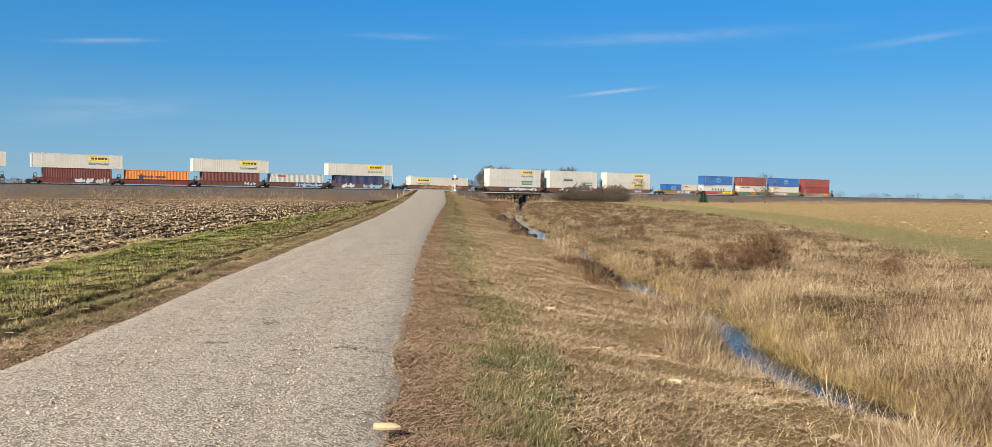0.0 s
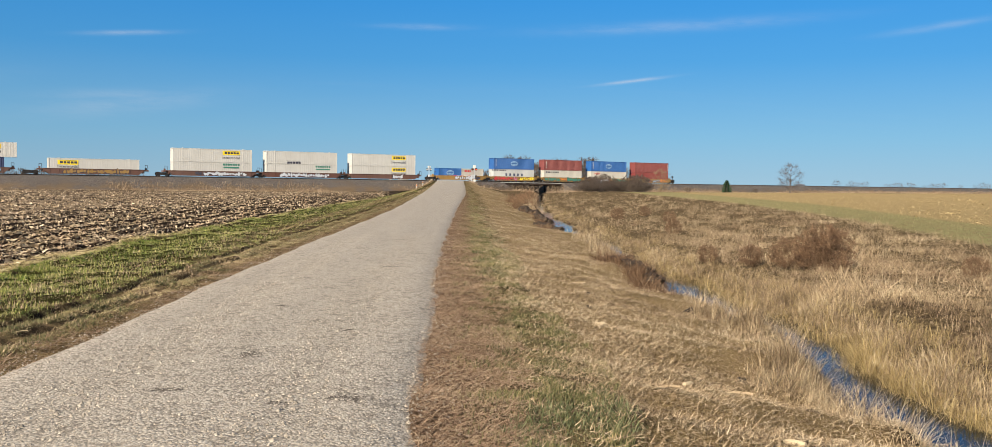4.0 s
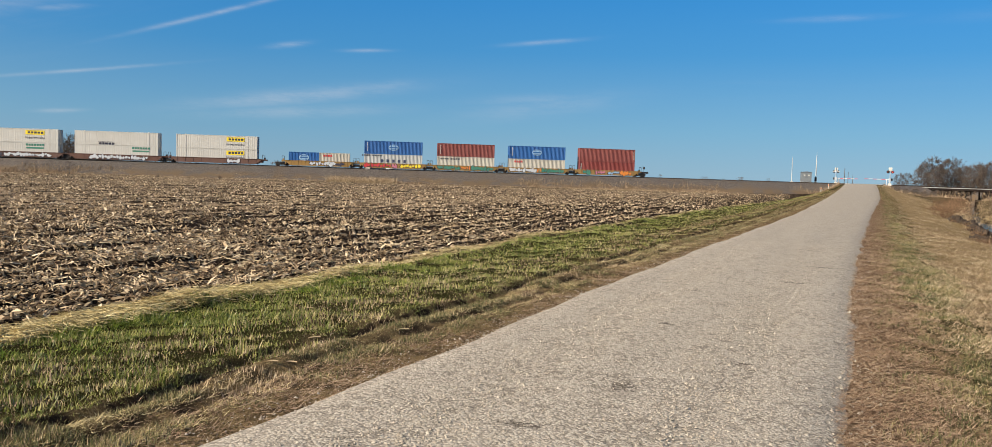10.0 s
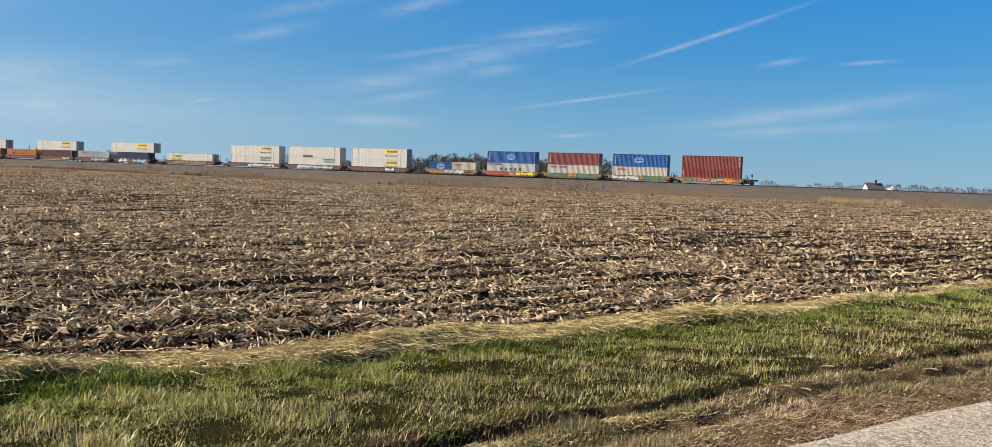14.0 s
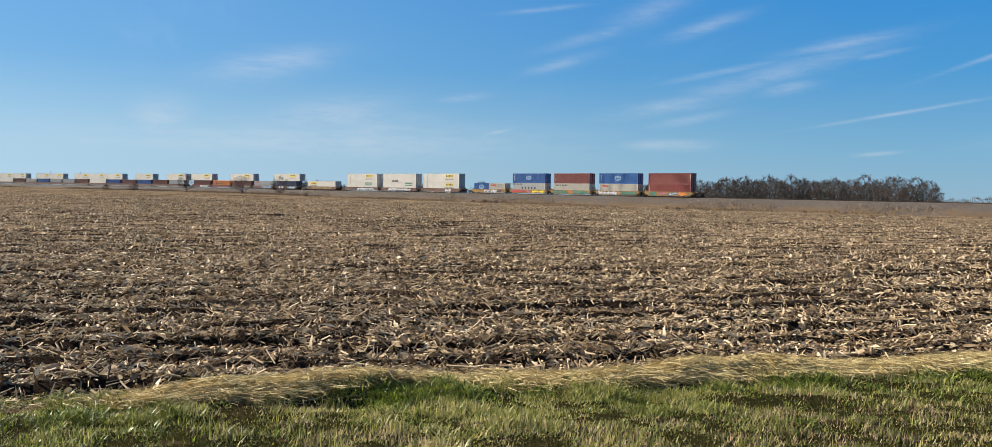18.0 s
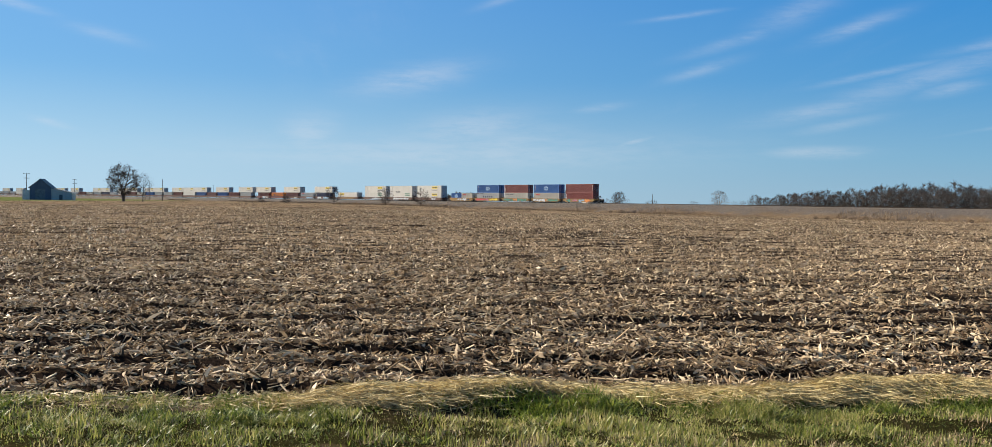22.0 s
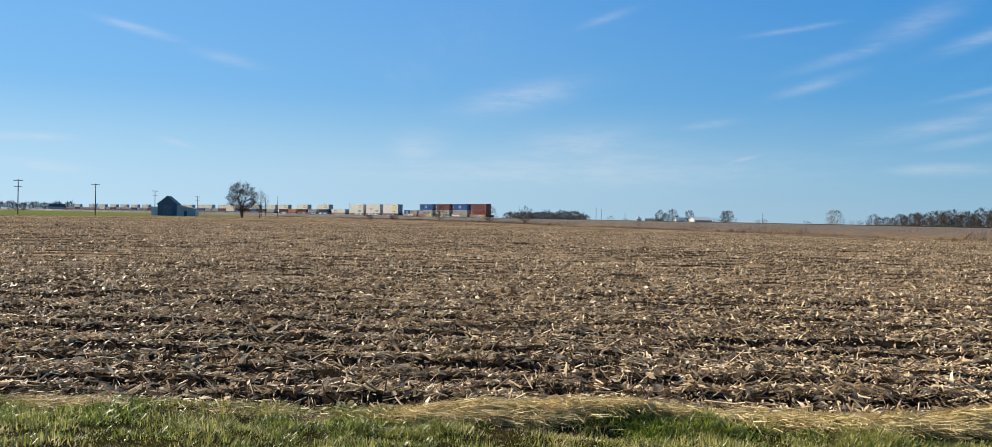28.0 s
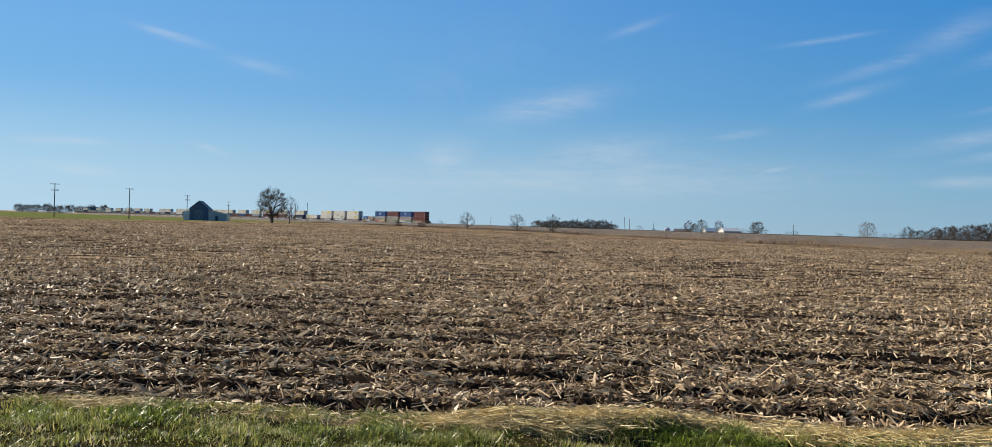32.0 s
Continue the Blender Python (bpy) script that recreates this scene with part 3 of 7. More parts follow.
def lip_shift(y):
    """How far the left bank has slumped into the ditch."""
    y = np.asarray(y, float)
    shut = np.interp(y, [4, 8.4, 9.3, 12.0, 12.7, 13.4, 13.9, 14.5, 15.0, 15.7, 17.1, 17.6, 18.2, 18.7, 22.0, 23.0, 38, 42, 54, 60],
                     [0.45, 0.45, -0.08, -0.08, 0.5, 0.5, 0.1, 0.1, 0.25, -0.1, -0.1, 0.35, 0.35, -0.3, -0.3, 0.4, 0.4, -0.3, -0.3, 0.2])
    return shut + 0.10 * np.sin(y * 2.7) + 0.07 * np.sin(y * 5.1 + 1)


def sward_near(y):
    """The green strip between the ditch grass and the pale field: metres right of the road's middle."""
    return np.interp(y, [0, 20, 32, 49, 84, 140, 200], [15.5, 17.5, 19.6, 23.1, 28.8, 36.0, 42.0])


def sward_far(y):
    return np.interp(y, [0, 20, 48, 80, 144, 200], [20.0, 22.5, 28.4, 36.0, 48.0, 56.0])


def base_z(x, y):
    n = x * N2[0] + y * N2[1]
    s = x * U2[0] + y * U2[1]
    fall = smooth01(n, 25, 150) * (1 - smooth01(np.abs(s), 130, 340))
    left = np.where(x < road_x(y), 1.0, 0.5)
    return -0.1 - 0.95 * fall * left


def ground_z(x, y):
    x, y = np.asarray(x, float), np.asarray(y, float)
    z = base_z(x, y)
    off = x - road_x(y)
    half = road_half(y)
    rz = road_z(y)
    # shoulders of the road
    left = np.interp(-off - half, [0, 0.6, 1.2, 3.0, 5.0, 16.0], [1, 1, 1, 0.6, 0.15, 0.0])
    right = np.interp(off - half, [0, 0.8, 2.5, 4.0, 9.0], [1, 1, 0.75, 0.4, 0.0])
    k = np.where(off < 0, left, right)
    z = z + (rz - 0.035 - z) * k
    # the ditch
    q = x - ditch_x(y)
    far = np.clip((np.asarray(y) - 60) / 140, 0, 1)
    q2 = q - lip_shift(y) * np.clip(1 - (q + 0.45) / 0.9, 0, 1) * smooth01(q, -4.0, -1.5)
    dz = np.interp(q2, [-5.4, -4.6, -3.0, -1.6, -0.95, -0.62, -0.45, 0.45, 0.72, 1.7, 3.4, 6.5, 9.0, 13.0], [0, -0.06, -0.26, -0.42, -0.53, -0.80, -0.99, -0.99, -0.78, -0.58, -0.44, -0.36, -0.2, 0.0])
    ajar = np.clip((0.1 - lip_shift(y)) / 0.4, 0, 1) * (y < 60)      # where the bank is broken down to the water
    lump = np.sin(y * 2.9 + 1.3 * np.sin(x * 2.3)) * np.sin(x * 4.1 + y * 1.1) + 0.6 * np.sin(y * 5.3 + x * 3.0)
    z = z + dz * (1 - 0.25 * far) + (y < 120) * 0.075 * (1 - ajar) * lump * np.exp(-((q + 1.15) / 0.45) ** 2) - 0.17 * ajar * np.exp(-((q + 1.6) / 0.75) ** 2) + (y < 120) * 0.022 * lump * smooth01(off, 3.2, 3.8) * smooth01(-q, 1.2, 2.0)
    # the low ridge and rut between gravel and grass, unevenness
    wav = 0.10 * np.sin(y * 0.8) + 0.05 * np.sin(y * 2.1)
    z = z + (y < 90) * (0.04 * np.exp(-((off + 2.60 + wav) / 0.13) ** 2) - 0.045 * np.exp(-((off + 2.87 + wav) / 0.05) ** 2) - 0.045 * smooth01(y, 6, 10) * np.exp(-((off + 2.44 + wav) / 0.06) ** 2) + 0.045 * smooth01(-off - wav, 2.93, 3.0) * (1 - smooth01(-off, 3.4, 5.2)))
    z = z + (0.04 + 0.10 * smooth01(y, 1.8, 2.8) * (1 - 0.6 * smooth01(y, 10, 18))) * np.exp(-((off + 5.68 + 0.1 * np.sin(y * 0.9)) / 0.2) ** 2) * (y < 30) * (0.6 + 0.4 * np.sin(y * 1.7 + 1))
    near = np.hypot(x, y) < 140
    field = (off < -6.0) & near
    z = z + field * (0.048 * np.sin(x * 2 * math.pi / 0.76 + 0.6 * np.sin(y * 0.5)) + 0.05 * np.sin(x * 1.9 + 1.7 * np.sin(y * 0.31)) * np.sin(y * 0.83 + x * 0.4) + 0.022 * np.sin(x * 7.3 + 2 * np.sin(y * 2.9)) * np.sin(y * 6.1 + 2 * np.sin(x * 3.7)))
    rough = (np.abs(off) > half) & near
    lawn = (off < -3.0) & (off > -6.2) & near
    z = z + lawn * 0.018 * (np.sin(x * 9.1 + 2.2 * np.sin(y * 3.3)) * np.sin(y * 7.7 + 1.9 * np.sin(x * 4.1)))
    return z + rough * 0.016 * (np.sin(x * 3.1 + y * 1.3 + 2.1 * np.sin(x * 1.7 - y * 0.9)) * np.sin(y * 2.3 - x * 1.2 + 1.7 * np.sin(y * 1.1 + x)) + 0.7 * np.sin(y * 4.7 - x * 3.2 + 2.0 * np.sin(x * 2.9 + y * 1.3)))


def lines(*spans):
    out = []
    for a, b, st in spans:
        out.append(np.arange(a, b, st))
    return np.unique(np.concatenate(out).round(3))


def build_ground():
    xs = lines((-4500, -800, 370), (-800, -300, 50), (-300, -60, 8), (-60, -20, 1.2), (-20, -14, 0.3), (-14, -5.5, 0.14), (-5.5, -4.5, 0.06), (-4.5, 12, 0.14), (12, 30, 0.6), (30, 120, 5), (120, 500, 38), (500, 4600, 400))
    ys = lines((-4500, -300, 400), (-300, -40, 20), (-40, -8, 2), (-8, 26, 0.2), (26, 60, 0.6), (60, 130, 2), (130, 260, 4), (260, 700, 30), (700, 4800, 400))
    gx, gy = np.meshgrid(xs, ys)
    gz = ground_z(gx, gy)
    n, m = len(xs), len(ys)
    i = np.arange(n * m).reshape(m, n)
    quads = np.stack([i[:-1, :-1], i[:-1, 1:], i[1:, 1:], i[1:, :-1]], -1).reshape(-1, 4)
    me = array_mesh("ground", np.stack([gx, gy, gz], -1).reshape(-1, 3), quads, M_GROUND)
    me.polygons.foreach_set("use_smooth", np.ones(len(quads), bool))
    at = me.attributes.new("across", "FLOAT", "POINT")
    edge = np.interp(gy, [0, 13, 20, 30, 60, 120], [0, 0, -0.35, -0.9, -1.5, -2.0])
    off = gx - road_x(gy)
    off = np.where(off < -3.5, off - edge, off)
    g0, g1 = sward_near(gy), sward_far(gy)
    off = np.where(off > g0, 16 + (off - g0) * 5.5 / (g1 - g0), np.where(off > 8, 8 + (off - 8) * 8 / (g0 - 8), off))
    at.data.foreach_set("value", off.astype(np.float32).ravel())
    at = me.attributes.new("ditch", "FLOAT", "POINT")
    qd = gx - ditch_x(gy)
    at.data.foreach_set("value", np.where(qd < 0.3, qd - lip_shift(gy), qd).astype(np.float32).ravel())
    beyond = np.clip((19 - aside_of(gx, gy)) / 5, 0, 1)
    at = me.attributes.new("field", "FLOAT", "POINT")
    at.data.foreach_set("value", beyond.astype(np.float32).ravel())
    return tagged(new("ground", me), "farmland with corn stubble, mown verge and dry grass", "ground", kind="structure")


def ribbon(name, ys, profile, mat, label, category):
    """A strip along the road; profile(y) gives (x, z) pairs."""
    verts, faces = [], []
    for y in ys:
        row = profile(y)
        k = len(row)
        verts += [(x, y, z) for x, z in row]
    for j in range(len(ys) - 1):
        for i in range(k - 1):
            a = j * k + i
            faces.append((a, a + 1, a + k + 1, a + k))
    return tagged(new(name, mesh_from(name, verts, faces, mat, smooth=True)), label, category, kind="structure")


def road_profile(y):
    c, h, z = float(road_x(y)), float(road_half(y)), float(road_z(y))
    e1 = 0.05 * math.sin(y * 0.7) + 0.03 * math.sin(y * 2.3 + 1)
    e2 = 0.03 * math.sin(y * 0.9 + 2) + 0.02 * math.sin(y * 2.7)
    l, r = -h + e1 * 0.7, h + e2 - 0.06
    def top(u):
        return z + 0.05 * (1 - (u / h) ** 2) - 0.012 * math.exp(-((abs(u) - 0.75) / 0.22) ** 2)
    us = [l - 0.12, l] + [l + (r - l) * i / 12 for i in range(1, 12)] + [r, r + 0.12]
    return [(c + u, top(max(min(u, h), -h)) - (0.05 if i in (0, len(us) - 1) else 0)) for i, u in enumerate(us)]


ground = build_ground()
road = ribbon("road", [float(v) for v in lines((-20, 30, 0.3), (30, 80, 1.5), (80, 203, 4), (203, 640, 20))], road_profile, M_GRAVEL, "pale crushed limestone farm road with worn wheel tracks", "road")
water = ribbon("water", [float(v) for v in lines((-25, 60, 0.4), (60, 260, 4))], lambda y: [(float(ditch_x(y)) - 0.25 + (2.1 - 1.0 * min(max((y - 80) / 40, 0), 1)) * (i / 4 - 0.5), -0.90 + (0.18 * min(max((y - 60) / 140, 0), 1) - 0.5 * min(max((y - 60) / 140, 0), 1))) for i in range(5)], M_WATER, "still dark water in the ditch", "water")


# ---- railway ----
BRIDGE = (-133.1, -115.4)       # along the track


def embankment(name, s0, s1):
    prof = [(-14, -1.6), (-9.0, -0.4), (-3.4, 1.25), (-1.9, 1.46), (1.9, 1.46), (3.4, 1.25), (7.5, -0.35), (11.0, -1.6)]
    steps = max(2, int((s1 - s0) / 6))
    verts, faces, k = [], [], len(prof)
    for j in range(steps + 1):
        s = s0 + (s1 - s0) * j / steps
        for i, (a, z) in enumerate(prof):
            wob = 0.25 * math.sin(s * 0.31 + i * 2) + 0.15 * math.sin(s * 0.83 + i)
            p = track(s, a + (wob if i in (1, 6) else 0))
            verts.append((p[0], p[1], z + (wob * 0.3 if i in (1, 2, 5, 6) else 0)))
    for j in range(steps):
        for i in range(k - 1):
            a = j * k + i
            faces.append((a, a + k, a + k + 1, a + 1))
    faces += [tuple(range(k))[::-1], tuple(range(steps * k, steps * k + k))]
    return tagged(new(name, mesh_from(name, verts, faces, M_BALLAST)), "grey ballast railway embankment with weedy slopes", "embankment", kind="structure")


def rail_line(name, gauge):
    verts, faces = [], []
    prof = [(-0.075, -0.17), (0.075, -0.17), (0.02, -0.13), (0.036, -0.04), (0.036, 0.0), (-0.036, 0.0), (-0.036, -0.04), (-0.02, -0.13)]
    ss = np.arange(-1500, 1700, 12.0)
    for s in ss:
        for a, z in prof:
            p = track(s, gauge + a)
            verts.append((p[0], p[1], RAIL_Z + z))
    k = len(prof)
    for j in range(len(ss) - 1):
        for i in range(k):
            a, b = j * k + i, j * k + (i + 1) % k
            faces.append((a, b, b + k, a + k))
    return tagged(new(name, mesh_from(name, verts, faces, M_STEEL)), "worn brown steel rail on the ballast", "rail", "rails of the track", kind="structure")


embankment("embankment", -1500, BRIDGE[0])
embankment("embankment", BRIDGE[1], 1700)
rail_line("rail", 0.72)
rail_line("rail", -0.72)


# ---- the train ----
SPEED, START = 19.9, -193.0       # metres a second; place of the first blue container's front end at the clip's start
moving = []                       # (thing, metres of its middle ahead of that end)
CACHE = {}


def corrugated(name, L, H, Wd, mat, pitch):
    """Container shell: corrugated long sides, ribbed roof, plain front, between corner posts."""
    key = (name, L, H, mat.name)
    if key in CACHE:
        return CACHE[key]
    v, f = [], []
    x0, x1, w = -L / 2 + 0.15, L / 2 - 0.15, Wd / 2 - 0.02
    n = int((x1 - x0) / pitch)
    dp = 0.009 if L > 14 else 0.042
    for side in (1, -1):
        xs = []
        for i in range(n):
            a = x0 + (x1 - x0) * i / n
            q = (x1 - x0) / n
            xs += [(a, 0.0), (a + q * 0.34, 0.0), (a + q * 0.5, dp), (a + q * 0.84, dp)]
        xs.append((x1, 0.0))
        b = len(v)
        for x, d in xs:
            v += [(x, side * (w - d), 0.14), (x, side * (w - d), H - 0.1)]
        for i in range(len(xs) - 1):
            q = (b + 2 * i, b + 2 * i + 2, b + 2 * i + 3, b + 2 * i + 1)
            f.append(q if side < 0 else q[::-1])
    b = len(v)
    m = 24
    for i in range(m + 1):
        x = x0 + (x1 - x0) * i / m
        z = H - 0.03 - (0.025 if i % 2 else 0)
        v += [(x, -w, z), (x, w, z)]
    f += [(b + 2 * i, b + 2 * i + 2, b + 2 * i + 3, b + 2 * i + 1) for i in range(m)]
    b = len(v)
    v += [(x1 + 0.05, -w, 0.1), (x1 + 0.05, w, 0.1), (x1 + 0.05, w, H - 0.05), (x1 + 0.05, -w, H - 0.05), (x0, -w, 0.1), (x0, w, 0.1), (x1, w, 0.1), (x1, -w, 0.1)]
    f += [(b, b + 1, b + 2, b + 3), (b + 4, b + 5, b + 6, b + 7)]
    CACHE[key] = mesh_from(name, v, f, mat)
    return CACHE[key]


def frame_mesh(L, H, Wd, mat):
    key = ("frame", L, H, mat.name)
    if key not in CACHE:
        s = Solid()
        for sx in (1, -1):
            for sy in (1, -1):
                s.box(sx * (L / 2 - 0.09), sy * (Wd / 2 - 0.09), H / 2, 0.18, 0.18, H)
            s.box(sx * (L / 2 - 0.06), 0, H - 0.06, 0.12, Wd - 0.36, 0.12).box(sx * (L / 2 - 0.06), 0, 0.08, 0.12, Wd - 0.36, 0.16)
        for sy in (1, -1):
            s.box(0, sy * (Wd / 2 - 0.05), H - 0.06, L - 0.36, 0.09, 0.1).box(0, sy * (Wd / 2 - 0.05), 0.08, L - 0.36, 0.09, 0.15)
            if L > 14:
                for sx in (1, -1):
                    s.box(sx * 6.05, sy * (Wd / 2 - 0.06), H / 2, 0.2, 0.13, H - 0.2).box(sx * 6.05, sy * (Wd / 2 - 0.07), H + 0.03, 0.22, 0.14, 0.1)
        CACHE[key] = s.mesh("frame", mat)
    return CACHE[key]


def door_mesh(L, H, Wd, mat):
    key = ("door", L, H, mat.name)
    if key not in CACHE:
        s = Solid()
        s.box(0, 0, H / 2, 0.05, Wd / 2 - 0.2, H - 0.3)
        for k in range(4):
            s.box(-0.035, 0, 0.4 + (H - 0.8) * k / 3, 0.03, Wd / 2 - 0.3, 0.22)
        CACHE[key] = s.mesh("door", mat)
    return CACHE[key]


def bars_mesh(H):
    key = ("bars", H)
    if key not in CACHE:
        s = Solid()
        for y in (-0.18, 0.18):
            s.tube((-0.06, y, 0.2), (-0.06, y, H - 0.2), 0.022, 0.022, 5)
            s.box(-0.07, y, 1.05, 0.04, 0.28, 0.05)
        CACHE[key] = s.mesh("lock_rods", M_ALU)
    return CACHE[key]


def blocks(name, outlines, mat):
    """Painted blocks, each a piece of its own."""
    return [flat_shape(name, [o], mat) for o in outlines]


def flat_shape(name, outlines, mat):
    """Shapes painted on a side: outlines of (along, up) pairs on the plane facing the near side."""
    v, f = [], []
    for o in outlines:
        b = len(v)
        v += [(x, 0.0, z) for x, z in o]
        f.append(tuple(range(b, b + len(o)))[::-1])
    return mesh_from(name, v, f, mat)


def rect(x, z, w, h):
    return [(x - w / 2, z - h / 2), (x + w / 2, z - h / 2), (x + w / 2, z + h / 2), (x - w / 2, z + h / 2)]


def oval(x, z, a, b, n=24, lo=0.0, hi=2 * math.pi):
    return [(x + a * math.cos(lo + (hi - lo) * i / n), z + b * math.sin(lo + (hi - lo) * i / n)) for i in range(n)]


def word_mesh():
    cu = bpy.data.curves.new("word", "FONT")
    cu.body, cu.size, cu.align_x = "Intermodal", 0.72, "CENTER"
    cu.space_character = 1.12
    ob = bpy.data.objects.new("word", cu)
    scene.collection.objects.link(ob)
    me = bpy.data.meshes.new_from_object(ob.evaluated_get(bpy.context.evaluated_depsgraph_get()))
    bpy.data.objects.remove(ob)
    # stand the word upright, facing the near side (reading towards the rear end)
    me.transform(Matrix(((-1, 0, 0, 0), (0, 0, 1, 0), (0, 1, 0, 0), (0, 0, 0, 1))))
    me.materials.clear()
    me.materials.append(M_INK)
    return me


WORD = word_mesh()
SIGN = flat_shape("sign_plate", [rect(0, 0, 3.5, 0.85)], M_SIGNYEL)
SIGN_BARS = blocks("sign_bar", [rect(x, -0.02, w, 0.42) for x, w in ((-1.3, 0.5), (-0.7, 0.46), (-0.1, 0.5), (0.5, 0.42), (1.1, 0.5))] + [rect(0, 0.33, 3.0, 0.05)], M_INK)
SIGN_FADED = blocks("sign_bar", [rect(x, 0.25, 0.36, 0.4) for x in (-1.5, -1.0, -0.5, 0, 0.5, 1.0, 1.5)] + [rect(0, -0.35, 3.2, 0.3)], M_TEAL)
GLOBE = flat_shape("emblem", [oval(0, 0, 1.02, 0.62)], M_SKYB)
GLOBE_BARS = blocks("emblem_bar", [rect(0, 0.0, 1.7, 0.30), rect(0, 0.37, 1.2, 0.12), rect(0, -0.36, 1.2, 0.12), rect(-0.42, 0, 0.09, 1.0), rect(0.42, 0, 0.09, 1.0)], M_BLUE)
LETTERS = blocks("letter_bar", [rect(-2.3 + 1.15 * i, 0, 0.5, 0.62) for i in range(5)], M_NAVY)
SMALLBARS = blocks("letter_bar", [rect(-1.4 + 0.5 * i, 0, 0.34, 0.3) for i in range(4)] + [rect(0.9 + 0.45 * i, 0, 0.3, 0.3) for i in range(4)], M_INK)
REDBARS = blocks("letter_bar", [rect(-0.7 + 0.45 * i, 0, 0.32, 0.4) for i in range(4)], M_REDPAINT)
UPRIGHT = blocks("number_bar", [rect(0, 0.22 * i, 0.16, 0.15) for i in range(8)], M_WHITE)
STAR = flat_shape("emblem", [[(0.75 * math.cos(radians(90 + 36 * i)) * (1 if i % 2 == 0 else 0.45), 0.75 * math.sin(radians(90 + 36 * i)) * (1 if i % 2 == 0 else 0.45)) for i in range(10)]], M_NAVY)


def container(L, H, mat, label, marks=(), frame_mat=None, door_mat=None):
    Wd = 2.59 if L > 14 else 2.44
    e = thing("shipping_container", label, "container", "containers on the train")
    part("shell", corrugated("shell", L, H, Wd, mat, 0.42 if L > 14 else 0.28), mat, e)
    part("frame", frame_mesh(L, H, Wd, frame_mat or mat), mat, e)
    dm = door_mesh(L, H, Wd, door_mat or mat)
    for sy in (1, -1):
        d = part("door", dm, mat, e)
        d.location = (-L / 2 + 0.05, sy * (Wd / 4 - 0.02), 0)
        part("lock_rods", bars_mesh(H), M_ALU, d)
    for group_, x, z in marks:
        for me in group_ if isinstance(group_, list) else [group_]:
            m = part(me.name.split(".")[0], me, None, e)
            m.location = (x, Wd / 2 + 0.012 + (0.006 if "bar" in me.name else 0), z)
    return e


def truck_part(parent, x):
    s = Solid()
    for sy in (1, -1):
        s.prism([(x - 1.25, 0.35), (x - 0.5, 0.22), (x + 0.5, 0.22), (x + 1.25, 0.35), (x + 1.25, 0.62), (x + 0.45, 0.74), (x - 0.45, 0.74), (x - 1.25, 0.62)], 1, sy * 1.0 - 0.09, sy * 1.0 + 0.09)
    s.box(x, 0, 0.62, 0.5, 2.3, 0.3)
    t = part("truck", s, M_BLACK, parent)
    for dx in (-0.88, 0.88):
        w = Solid()
        for sy in (1, -1):
            w.tube((x + dx, sy * 0.68, 0.42), (x + dx, sy * 0.82, 0.42), 0.42, 0.42, 14)
        w.tube((x + dx, -0.7, 0.42), (x + dx, 0.7, 0.42), 0.08, 0.08, 8)
        part("wheel_set", w, M_STEEL, t)
    return t


def scrawl(rng, x0, x1, z0, z1, n):
    """Spray-painted shapes: fat uneven blobs side by side."""
    out = []
    x = x0
    step = (x1 - x0) / n
    for i in range(n):
        cx, cz = x + step * 0.5, (z0 + z1) / 2
        h, w = (z1 - z0) / 2 * rng.uniform(0.4, 1.0), step * rng.uniform(0.3, 0.75)
        cz += rng.uniform(-0.15, 0.15) * (z1 - z0)
        ph = rng.uniform(0, 6)
        out.append([(cx + w * math.cos(a) * (1 + 0.25 * math.sin(3 * a + ph)), cz + h * math.sin(a) * (1 + 0.3 * math.cos(2 * a + ph))) for a in [i * math.pi / 7 for i in range(14)]])
        x += step
    return out


